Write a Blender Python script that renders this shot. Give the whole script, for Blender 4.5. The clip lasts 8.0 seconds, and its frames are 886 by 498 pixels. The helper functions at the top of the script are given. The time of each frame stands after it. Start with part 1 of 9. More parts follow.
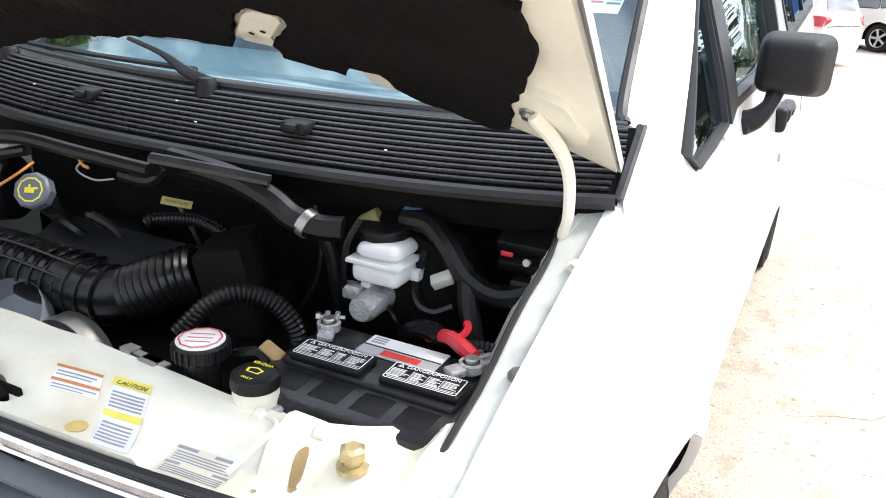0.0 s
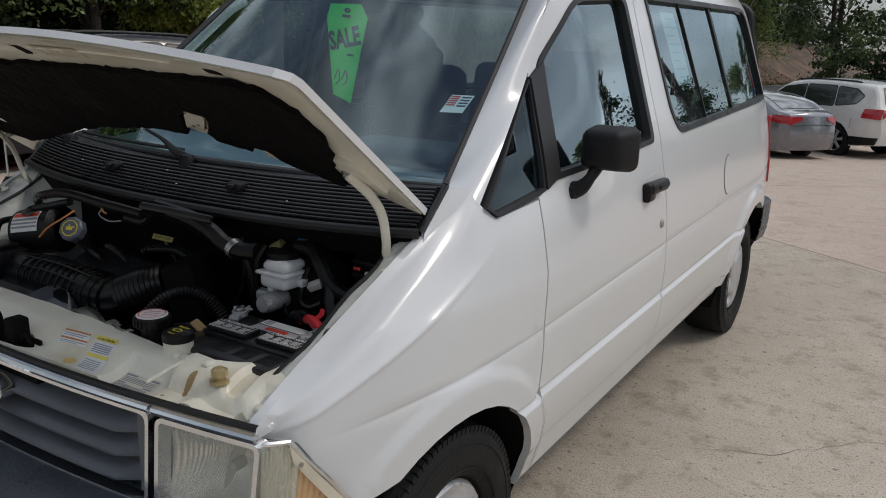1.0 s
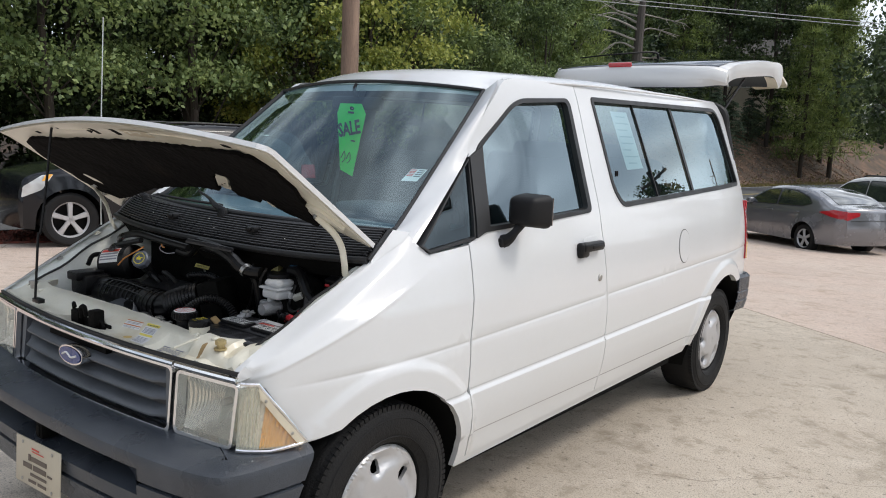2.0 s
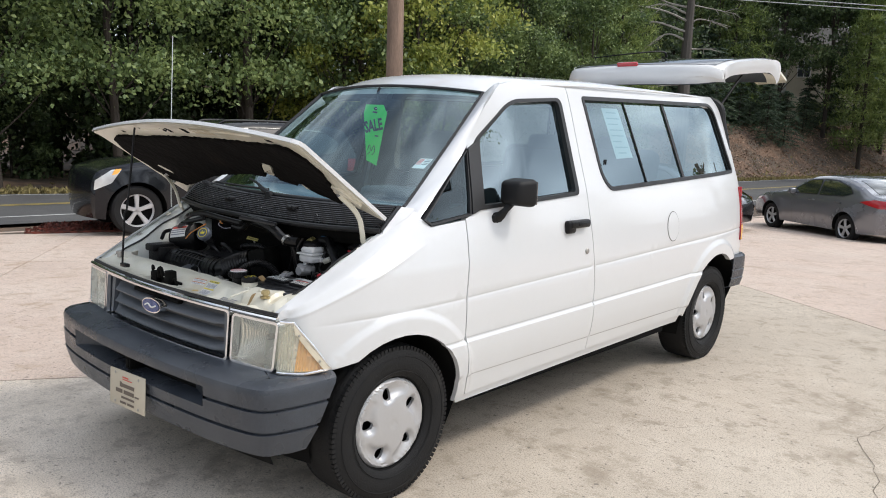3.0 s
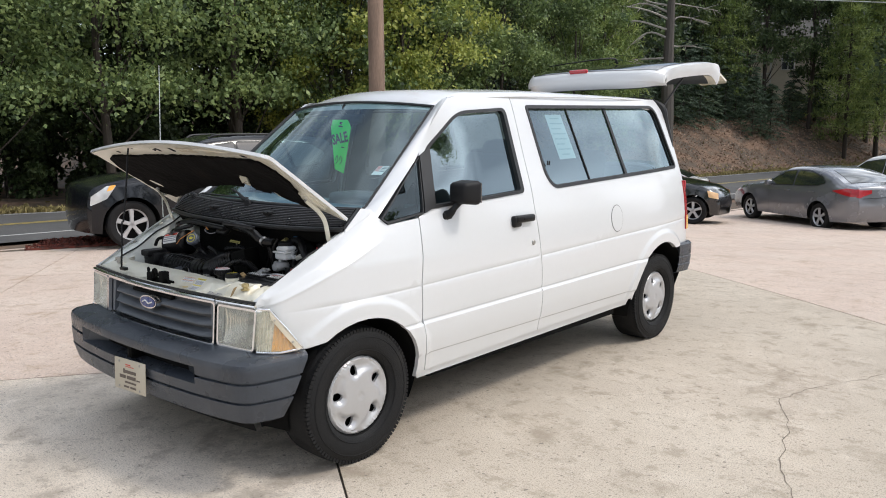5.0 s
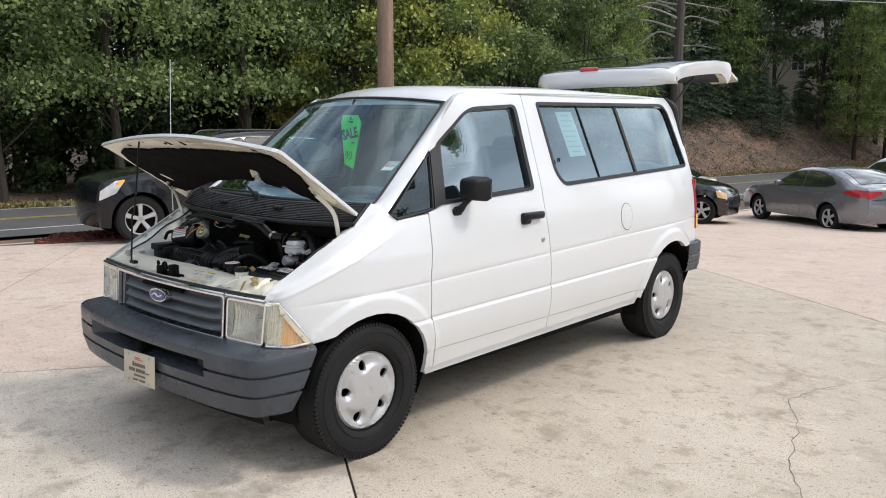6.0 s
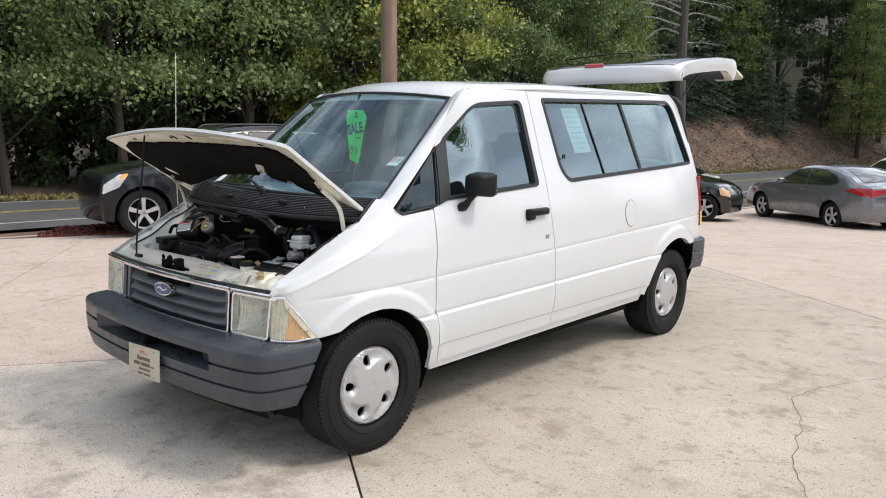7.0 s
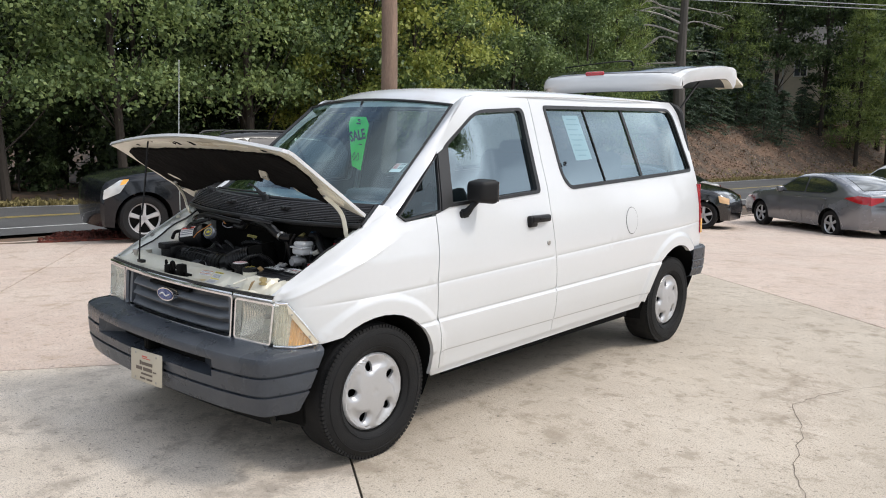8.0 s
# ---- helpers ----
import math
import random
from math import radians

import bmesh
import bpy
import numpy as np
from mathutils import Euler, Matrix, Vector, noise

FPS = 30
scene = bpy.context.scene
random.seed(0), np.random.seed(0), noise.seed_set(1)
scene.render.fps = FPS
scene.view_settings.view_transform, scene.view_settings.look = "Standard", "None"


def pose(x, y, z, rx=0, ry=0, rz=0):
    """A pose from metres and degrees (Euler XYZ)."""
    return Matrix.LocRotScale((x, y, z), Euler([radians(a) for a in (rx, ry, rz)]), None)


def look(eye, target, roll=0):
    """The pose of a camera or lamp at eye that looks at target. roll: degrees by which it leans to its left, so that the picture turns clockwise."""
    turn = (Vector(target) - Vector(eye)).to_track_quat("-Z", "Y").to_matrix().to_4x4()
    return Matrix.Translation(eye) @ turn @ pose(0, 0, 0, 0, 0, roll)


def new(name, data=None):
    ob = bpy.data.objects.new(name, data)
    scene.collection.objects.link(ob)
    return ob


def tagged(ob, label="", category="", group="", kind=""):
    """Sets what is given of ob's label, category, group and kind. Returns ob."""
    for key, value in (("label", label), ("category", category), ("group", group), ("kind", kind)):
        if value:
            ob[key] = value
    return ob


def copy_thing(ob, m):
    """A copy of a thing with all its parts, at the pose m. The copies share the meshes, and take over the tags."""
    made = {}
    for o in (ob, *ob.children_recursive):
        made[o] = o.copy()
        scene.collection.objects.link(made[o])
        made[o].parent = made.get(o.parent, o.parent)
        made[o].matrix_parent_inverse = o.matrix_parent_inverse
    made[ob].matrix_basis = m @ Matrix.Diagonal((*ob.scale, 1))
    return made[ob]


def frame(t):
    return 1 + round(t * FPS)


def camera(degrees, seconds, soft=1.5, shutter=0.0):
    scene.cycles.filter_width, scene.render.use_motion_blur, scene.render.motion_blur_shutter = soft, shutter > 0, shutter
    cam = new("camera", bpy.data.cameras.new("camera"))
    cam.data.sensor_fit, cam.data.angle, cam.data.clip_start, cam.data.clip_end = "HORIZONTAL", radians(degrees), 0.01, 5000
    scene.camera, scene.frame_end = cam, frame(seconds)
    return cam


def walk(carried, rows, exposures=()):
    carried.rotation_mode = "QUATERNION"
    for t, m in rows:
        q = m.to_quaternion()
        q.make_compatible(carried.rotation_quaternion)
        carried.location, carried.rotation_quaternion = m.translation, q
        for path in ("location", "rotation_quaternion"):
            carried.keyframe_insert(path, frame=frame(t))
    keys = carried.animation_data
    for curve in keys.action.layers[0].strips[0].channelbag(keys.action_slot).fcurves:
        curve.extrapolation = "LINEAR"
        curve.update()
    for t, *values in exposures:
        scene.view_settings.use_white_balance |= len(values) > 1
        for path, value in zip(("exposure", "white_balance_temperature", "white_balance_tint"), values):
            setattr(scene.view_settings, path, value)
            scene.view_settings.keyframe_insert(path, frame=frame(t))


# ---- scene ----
cam = camera(59.1, 8.0, soft=1.0)
PATH = [
    (0, (1.023, -1.077, 1.435), (0.202, 0.602, 0.724), 2.4),
    (0.2, (1.158, -1.107, 1.444), (0.256, 0.545, 0.766), 3.1),
    (0.3, (1.22, -1.136, 1.455), (0.311, 0.520, 0.798), 2.9),
    (0.5, (1.393, -1.2, 1.476), (0.453, 0.453, 0.854), 2.3),
    (0.7, (1.505, -1.264, 1.490), (0.555, 0.388, 0.885), 2.3),
    (1, (1.716, -1.392, 1.511), (0.681, 0.244, 1.008), 1.8),
    (1.5, (2.081, -1.536, 1.502), (0.906, 0.046, 1.159), 2.6),
    (1.7, (2.257, -1.639, 1.506), (1.057, -0.068, 1.203), 2.6),
    (2.8, (2.936, -2.065, 1.498), (1.631, -0.575, 1.218), 2.3),
    (3, (3.049, -2.14, 1.517), (1.724, -0.674, 1.215), 1.9),
    (3.5, (3.214, -2.315, 1.518), (1.907, -0.844, 1.161), 1.3),
    (4, (3.355, -2.441, 1.531), (2.081, -0.945, 1.16), 0.5),
    (4.5, (3.478, -2.413, 1.551), (2.193, -0.916, 1.221), 0.3),
    (5, (3.542, -2.391, 1.547), (2.222, -0.917, 1.256), -0.2),
    (6.5, (3.52, -2.401, 1.533), (2.184, -0.943, 1.233), 0.4),
    (7, (3.517, -2.409, 1.534), (2.183, -0.951, 1.228), 0.6),
    (7.5, (3.521, -2.429, 1.533), (2.185, -0.97, 1.233), 0.8),
    (8, (3.513, -2.429, 1.534), (2.179, -0.967, 1.245), 0.8),
]
EXPOSURES = [(0.0, 1.18), (0.2, 0.95), (0.5, -0.05), (0.65, -0.25), (0.8, -0.66), (1.0, -0.88), (1.5, -0.52), (2.2, -0.12), (3.0, 0.04), (8.0, 0.04)]
walk(cam, [(t, look(eye, target, roll)) for t, eye, target, roll in PATH], EXPOSURES)

# ---- sky and sun: a bright, thinly clouded afternoon ----
SUN_ELEVATION, SUN_AZIMUTH = 54.0, 60.0  # azimuth: degrees from +y towards +x
world = bpy.data.worlds.new("sky")
scene.world = world
world.use_nodes = True
wn, wl = world.node_tree.nodes, world.node_tree.links
wn.clear()
w_out = wn.new("ShaderNodeOutputWorld")
w_bg = wn.new("ShaderNodeBackground")
w_sky = wn.new("ShaderNodeTexSky")
w_sky.sky_type = "NISHITA"
w_sky.sun_disc = False
w_sky.sun_elevation = radians(SUN_ELEVATION)
w_sky.sun_rotation = radians(SUN_AZIMUTH)
w_sky.air_density, w_sky.dust_density, w_sky.ozone_density = 1.0, 2.0, 1.0
w_co = wn.new("ShaderNodeTexCoord")
w_map = wn.new("ShaderNodeMapping")
w_map.inputs["Scale"].default_value = (1.0, 1.0, 1.7)
w_noise = wn.new("ShaderNodeTexNoise")
w_noise.inputs["Scale"].default_value = 2.6
w_noise.inputs["Detail"].default_value = 3.0
w_noise.inputs["Roughness"].default_value = 0.58
w_ramp = wn.new("ShaderNodeValToRGB")
w_ramp.color_ramp.elements[0].position = 0.42
w_ramp.color_ramp.elements[0].color = (0.05, 0.05, 0.05, 1)
w_ramp.color_ramp.elements[1].position = 0.58
w_ramp.color_ramp.elements[1].color = (0.92, 0.92, 0.92, 1)
w_cloud = wn.new("ShaderNodeMix")
w_cloud.data_type = "RGBA"
# Clouds are brighter towards the sun behind them.
SUN_DIR = (math.sin(radians(SUN_AZIMUTH)) * math.cos(radians(SUN_ELEVATION)), math.cos(radians(SUN_AZIMUTH)) * math.cos(radians(SUN_ELEVATION)), math.sin(radians(SUN_ELEVATION)))
w_dot = wn.new("ShaderNodeVectorMath")
w_dot.operation = "DOT_PRODUCT"
w_dot.inputs[1].default_value = SUN_DIR
w_near = wn.new("ShaderNodeMapRange")
w_near.inputs["From Min"].default_value, w_near.inputs["From Max"].default_value = 0.2, 1.0
w_near.inputs["To Min"].default_value, w_near.inputs["To Max"].default_value = 6.0, 20.0
w_lump = wn.new("ShaderNodeTexNoise")
w_lump.inputs["Scale"].default_value, w_lump.inputs["Detail"].default_value, w_lump.inputs["Roughness"].default_value = 4.2, 2.5, 0.5
w_shade = wn.new("ShaderNodeMapRange")
w_shade.inputs["From Min"].default_value, w_shade.inputs["From Max"].default_value = 0.36, 0.64
w_shade.inputs["To Min"].default_value, w_shade.inputs["To Max"].default_value = 0.45, 1.65
w_bulk = wn.new("ShaderNodeMath")
w_bulk.operation = "MULTIPLY"
w_tint = wn.new("ShaderNodeMix")
w_tint.data_type, w_tint.blend_type = "RGBA", "MULTIPLY"
w_tint.inputs["Factor"].default_value = 1.0
w_tint.inputs["B"].default_value = (0.95, 1.0, 1.07, 1)
wl.new(w_co.outputs["Generated"], w_dot.inputs[0])
wl.new(w_dot.outputs["Value"], w_near.inputs["Value"])
wl.new(w_map.outputs["Vector"], w_lump.inputs["Vector"])
wl.new(w_lump.outputs["Fac"], w_shade.inputs["Value"])
wl.new(w_near.outputs["Result"], w_bulk.inputs[0])
wl.new(w_shade.outputs["Result"], w_bulk.inputs[1])
wl.new(w_bulk.outputs["Value"], w_tint.inputs["A"])
wl.new(w_tint.outputs["Result"], w_cloud.inputs["B"])
wl.new(w_co.outputs["Generated"], w_map.inputs["Vector"])
wl.new(w_map.outputs["Vector"], w_noise.inputs["Vector"])
wl.new(w_noise.outputs["Fac"], w_ramp.inputs["Fac"])
# Towards the horizon the clouds close up into bright haze.
w_xyz = wn.new("ShaderNodeSeparateXYZ")
w_low = wn.new("ShaderNodeMapRange")
w_low.inputs["From Min"].default_value, w_low.inputs["From Max"].default_value = 0.45, 0.84
w_low.inputs["To Min"].default_value, w_low.inputs["To Max"].default_value = 0.42, 0.0
w_max = wn.new("ShaderNodeMath")
w_max.operation = "MAXIMUM"
wl.new(w_co.outputs["Generated"], w_xyz.inputs[0])
wl.new(w_xyz.outputs["Z"], w_low.inputs["Value"])
wl.new(w_low.outputs["Result"], w_max.inputs[0])
wl.new(w_ramp.outputs["Color"], w_max.inputs[1])
wl.new(w_max.outputs["Value"], w_cloud.inputs["Factor"])
wl.new(w_sky.outputs["Color"], w_cloud.inputs["A"])
wl.new(w_cloud.outputs["Result"], w_bg.inputs["Color"])
w_bg.inputs["Strength"].default_value = 0.135
wl.new(w_bg.outputs["Background"], w_out.inputs["Surface"])

sun_data = bpy.data.lights.new("sun", "SUN")
sun_data.energy, sun_data.angle, sun_data.color = 1.35, radians(10), (1.0, 0.95, 0.87)
sun = new("sun", sun_data)
sun.matrix_world = look((0, 0, 30), (-30 * math.sin(radians(SUN_AZIMUTH)) / math.tan(radians(SUN_ELEVATION)), -30 * math.cos(radians(SUN_AZIMUTH)) / math.tan(radians(SUN_ELEVATION)), 0))
from mathutils.geometry import delaunay_2d_cdt
# ---- materials ----
def mat(name, color, rough=0.5, metal=0.0, var=0.1, scale=8.0, bump=0.0, bump_scale=60.0, coat=0.0, fine=0.5, spec=0.5, other=None, other_at=0.6, island=0.0, rand=0.0, stretch=(1, 1, 1), rough_var=0.08):
    """A surface with two scales of uneven colour, fine relief, and a second colour in patches where one is given."""
    m = bpy.data.materials.new(name)
    m.use_nodes = True
    n, l = m.node_tree.nodes, m.node_tree.links
    b = n["Principled BSDF"]
    b.inputs["Metallic"].default_value = metal
    b.inputs["Coat Weight"].default_value = coat
    b.inputs["Coat Roughness"].default_value = 0.06
    b.inputs["Specular IOR Level"].default_value = spec
    co = n.new("ShaderNodeTexCoord")
    mp = n.new("ShaderNodeMapping")
    mp.inputs["Scale"].default_value = stretch
    l.new(co.outputs["Object"], mp.inputs["Vector"])
    big = n.new("ShaderNodeTexNoise")
    big.inputs["Scale"].default_value, big.inputs["Detail"].default_value = scale, 4.0
    small = n.new("ShaderNodeTexNoise")
    small.inputs["Scale"].default_value, small.inputs["Detail"].default_value = scale * 14, 3.0
    l.new(mp.outputs["Vector"], big.inputs["Vector"])
    l.new(mp.outputs["Vector"], small.inputs["Vector"])
    add = n.new("ShaderNodeMath")
    add.operation = "MULTIPLY_ADD"
    add.inputs[1].default_value = fine
    l.new(small.outputs["Fac"], add.inputs[0])
    l.new(big.outputs["Fac"], add.inputs[2])
    last = add.outputs[0]
    for source, amount in ((n.new("ShaderNodeNewGeometry").outputs["Random Per Island"], island), (n.new("ShaderNodeObjectInfo").outputs["Random"], rand)):
        if amount:
            more = n.new("ShaderNodeMath")
            more.operation = "MULTIPLY_ADD"
            more.inputs[1].default_value = amount
            l.new(source, more.inputs[0])
            l.new(last, more.inputs[2])
            last = more.outputs[0]
    mean = 0.5 + 0.5 * fine + 0.5 * island + 0.5 * rand
    rg = n.new("ShaderNodeMapRange")
    rg.inputs["From Min"].default_value, rg.inputs["From Max"].default_value = mean - 0.35, mean + 0.35
    rg.inputs["To Min"].default_value, rg.inputs["To Max"].default_value = 1 - var, 1 + var
    l.new(last, rg.inputs["Value"])
    mul = n.new("ShaderNodeMix")
    mul.data_type, mul.blend_type = "RGBA", "MULTIPLY"
    mul.inputs["Factor"].default_value = 1.0
    mul.inputs["A"].default_value = (*color, 1)
    l.new(rg.outputs["Result"], mul.inputs["B"])
    out = mul.outputs["Result"]
    if other:
        patch = n.new("ShaderNodeTexNoise")
        patch.inputs["Scale"].default_value, patch.inputs["Detail"].default_value = scale * 0.6, 6.0
        off = n.new("ShaderNodeMapping")
        off.inputs["Location"].default_value = (3.7, 1.3, 9.1)
        l.new(mp.outputs["Vector"], off.inputs["Vector"])
        l.new(off.outputs["Vector"], patch.inputs["Vector"])
        edge = n.new("ShaderNodeMapRange")
        edge.inputs["From Min"].default_value, edge.inputs["From Max"].default_value = other_at - 0.06, other_at + 0.1
        l.new(patch.outputs["Fac"], edge.inputs["Value"])
        mix = n.new("ShaderNodeMix")
        mix.data_type = "RGBA"
        mix.inputs["B"].default_value = (*other, 1)
        l.new(edge.outputs["Result"], mix.inputs["Factor"])
        l.new(out, mix.inputs["A"])
        out = mix.outputs["Result"]
    l.new(out, b.inputs["Base Color"])
    rr = n.new("ShaderNodeMapRange")
    rr.inputs["From Min"].default_value, rr.inputs["From Max"].default_value = 0.3, 0.7
    rr.inputs["To Min"].default_value, rr.inputs["To Max"].default_value = max(0.02, rough - rough_var), min(1, rough + rough_var)
    l.new(big.outputs["Fac"], rr.inputs["Value"])
    l.new(rr.outputs["Result"], b.inputs["Roughness"])
    if bump:
        bn = n.new("ShaderNodeTexNoise")
        bn.inputs["Scale"].default_value, bn.inputs["Detail"].default_value = bump_scale, 4.0
        l.new(mp.outputs["Vector"], bn.inputs["Vector"])
        bp = n.new("ShaderNodeBump")
        bp.inputs["Strength"].default_value, bp.inputs["Distance"].default_value = bump, 0.02
        l.new(bn.outputs["Fac"], bp.inputs["Height"])
        l.new(bp.outputs["Normal"], b.inputs["Normal"])
    return m


def glass(name, tint=(0.75, 0.85, 0.82), rough=0.0, clear=0.7, haze=0.0, mirror=0.10):
    """A thin pane: part of the light goes straight through, tinted, and the rest is mirrored at the surface."""
    m = bpy.data.materials.new(name)
    m.use_nodes = True
    n, l = m.node_tree.nodes, m.node_tree.links
    n.clear()
    out, mix = n.new("ShaderNodeOutputMaterial"), n.new("ShaderNodeMixShader")
    see, gloss, face = n.new("ShaderNodeBsdfTransparent"), n.new("ShaderNodeBsdfGlossy"), n.new("ShaderNodeLayerWeight")
    steep, fres = n.new("ShaderNodeMath"), n.new("ShaderNodeMath")
    see.inputs["Color"].default_value = (*[c * clear for c in tint], 1)
    gloss.inputs["Roughness"].default_value = rough
    face.inputs["Blend"].default_value = 0.5
    steep.operation, fres.operation = "POWER", "MULTIPLY_ADD"
    steep.inputs[1].default_value = 4.0
    fres.inputs[1].default_value, fres.inputs[2].default_value = 1 - mirror, mirror
    l.new(face.outputs["Facing"], steep.inputs[0])
    l.new(steep.outputs[0], fres.inputs[0])
    gloss.inputs["Color"].default_value = (0.80, 0.95, 1.0, 1)
    l.new(fres.outputs[0], mix.inputs["Fac"])
    if haze:  # an old, milky lens
        milk, cloudy = n.new("ShaderNodeBsdfDiffuse"), n.new("ShaderNodeMixShader")
        milk.inputs["Color"].default_value = (0.80, 0.78, 0.70, 1)
        cloudy.inputs["Fac"].default_value = haze
        l.new(see.outputs["BSDF"], cloudy.inputs[1])
        l.new(milk.outputs["BSDF"], cloudy.inputs[2])
        l.new(cloudy.outputs["Shader"], mix.inputs[1])
    else:
        l.new(see.outputs["BSDF"], mix.inputs[1])
    l.new(gloss.outputs["BSDF"], mix.inputs[2])
    l.new(mix.outputs["Shader"], out.inputs["Surface"])
    return m


WHITE = mat("white_paint", (0.715, 0.724, 0.732), 0.26, var=0.015, scale=3, coat=0.6, rough_var=0.0)
CREAM = mat("cream_paint", (0.76, 0.73, 0.62), 0.36, var=0.09, scale=7, coat=0.25, other=(0.60, 0.53, 0.38), other_at=0.66)
INNER = mat("inner_wing_paint", (0.72, 0.74, 0.70), 0.45, var=0.1, scale=9, other=(0.33, 0.34, 0.33), other_at=0.64)
BLACK = mat("black_plastic", (0.006, 0.006, 0.007), 0.42, var=0.25, scale=12, bump=0.15, bump_scale=250, spec=0.28)
DUSTY = mat("dusty_black", (0.006, 0.006, 0.0055), 0.75, var=0.5, scale=10, bump=0.2, bump_scale=90, spec=0.08, other=(0.012, 0.011, 0.010), other_at=0.66)
SATIN = mat("satin_black_hose", (0.006, 0.006, 0.0065), 0.32, var=0.3, scale=15, spec=0.30)
FELT = mat("black_felt", (0.007, 0.0065, 0.0065), 0.95, var=0.4, scale=6, bump=0.5, bump_scale=35, other=(0.022, 0.018, 0.015), other_at=0.68, spec=0.08)
COWL = mat("weathered_black", (0.016, 0.016, 0.018), 0.36, var=0.35, scale=7, bump=0.1, bump_scale=200, other=(0.045, 0.043, 0.042), other_at=0.66)
GREY = mat("grey_bumper", (0.044, 0.051, 0.063), 0.31, var=0.28, scale=6, bump=0.16, bump_scale=260, other=(0.072, 0.079, 0.092), other_at=0.62, rough_var=0.14)
RIBS = mat("weathered_rib_plastic", (0.052, 0.052, 0.056), 0.30, var=0.3, scale=9, bump=0.1, bump_scale=200)
SLATS = mat("grille_plastic", (0.105, 0.115, 0.13), 0.38, var=0.2, scale=6)
CHROME = mat("chrome", (0.82, 0.83, 0.85), 0.14, metal=1.0, var=0.06, scale=14, rough_var=0.08)
STEEL = mat("dull_steel", (0.42, 0.41, 0.39), 0.42, metal=1.0, var=0.25, scale=20)
CAST = mat("cast_alloy", (0.46, 0.46, 0.47), 0.5, metal=0.6, var=0.15, scale=18, bump=0.3, bump_scale=150)
SILVER = mat("silver_wheel_paint", (0.52, 0.52, 0.53), 0.40, metal=0.45, var=0.05, scale=6, coat=0.2)
RUBBER = mat("tyre_rubber", (0.010, 0.010, 0.0105), 0.7, var=0.3, scale=9, bump=0.25, bump_scale=160, other=(0.018, 0.017, 0.016), other_at=0.66, spec=0.3)
SEAL = mat("black_rubber_seal", (0.014, 0.014, 0.015), 0.5, var=0.2, scale=12)
LINER = mat("wheel_arch_liner", (0.006, 0.006, 0.006), 0.9, var=0.3, scale=9, spec=0.15)
NYLON = mat("white_nylon", (0.66, 0.67, 0.68), 0.42, var=0.08, scale=12)
YELLOWED = mat("yellowed_plastic", (0.74, 0.71, 0.60), 0.4, var=0.1, scale=12)
RED = mat("red_plastic", (0.50, 0.02, 0.03), 0.35, var=0.15, scale=14)
BLUECAP = mat("blue_grey_plastic", (0.11, 0.125, 0.16), 0.4, var=0.15, scale=20)
PAPER = mat("white_label", (0.78, 0.78, 0.77), 0.5, var=0.05, scale=25)
INK = mat("black_ink", (0.03, 0.03, 0.035), 0.55, var=0.1, scale=30)
GREYINK = mat("grey_ink", (0.28, 0.28, 0.32), 0.55, var=0.15, scale=60)
REDINK = mat("red_ink", (0.62, 0.05, 0.03), 0.5, var=0.1, scale=30)
YELLOW = mat("yellow_ink", (0.80, 0.68, 0.04), 0.5, var=0.1, scale=30)
GREEN = mat("fluorescent_green_card", (0.05, 0.92, 0.10), 0.55, var=0.06, scale=10)
BLUE = mat("badge_blue", (0.015, 0.05, 0.20), 0.25, var=0.1, scale=20, coat=0.5)
AMBER = mat("amber_lens", (0.88, 0.43, 0.06), 0.22, var=0.1, scale=20, coat=0.6)
REDLENS = mat("red_lens", (0.42, 0.012, 0.02), 0.2, var=0.1, scale=20, coat=0.7)
COPPER = mat("orange_wire", (0.60, 0.24, 0.06), 0.4, var=0.1, scale=30)
TRIM = mat("blue_grey_trim", (0.05, 0.062, 0.075), 0.7, var=0.15, scale=12, bump=0.2, bump_scale=200)
CLOTH = mat("grey_cloth", (0.028, 0.031, 0.037), 0.9, var=0.2, scale=14, bump=0.4, bump_scale=300)
PLATE = mat("plate_aluminium", (0.56, 0.51, 0.41), 0.42, metal=0.3, var=0.06, scale=9)
WINDOW = glass("window_glass", (0.72, 0.96, 1.0), clear=0.52, mirror=0.24)
SCREEN = glass("windscreen_glass", (0.76, 0.96, 0.99), clear=0.88, mirror=0.145)
# Mirror and clearness cut down: the vent's dark tree reflection is put into its glass.
DARKVENTGLASS = glass("darkened_vent_glass", (0.7, 0.9, 0.95), clear=0.35, mirror=0.07)
LENS = glass("lamp_glass", (0.97, 0.96, 0.92), rough=0.03, clear=0.97, haze=0.20, mirror=0.06)


# ---- mesh tools ----
def smooth(t):
    t = min(1.0, max(0.0, t))
    return t * t * (3 - 2 * t)


def part(name, bm, material, parent=None, label="", smooth=35):
    """Links a bmesh as one mesh object, as a part of parent where one is given."""
    me = bpy.data.meshes.new(name)
    bmesh.ops.recalc_face_normals(bm, faces=bm.faces)
    bm.to_mesh(me)
    bm.free()
    for one in material if isinstance(material, (list, tuple)) else [material]:
        me.materials.append(one)
    if smooth:
        me.polygons.foreach_set("use_smooth", [True] * len(me.polygons))
        me.set_sharp_from_angle(angle=radians(smooth))
    ob = new(name, me)
    if parent:
        ob.parent = parent
    if label:
        ob["label"] = label
    return ob


def thing(name, label, category, group="", kind="", at=None):
    ob = tagged(new(name), label, category, group, kind)
    ob.empty_display_size = 0.1
    if at is not None:
        ob.matrix_world = at
    return ob


def moved(bm, m):
    bmesh.ops.transform(bm, matrix=m, verts=bm.verts)
    return bm


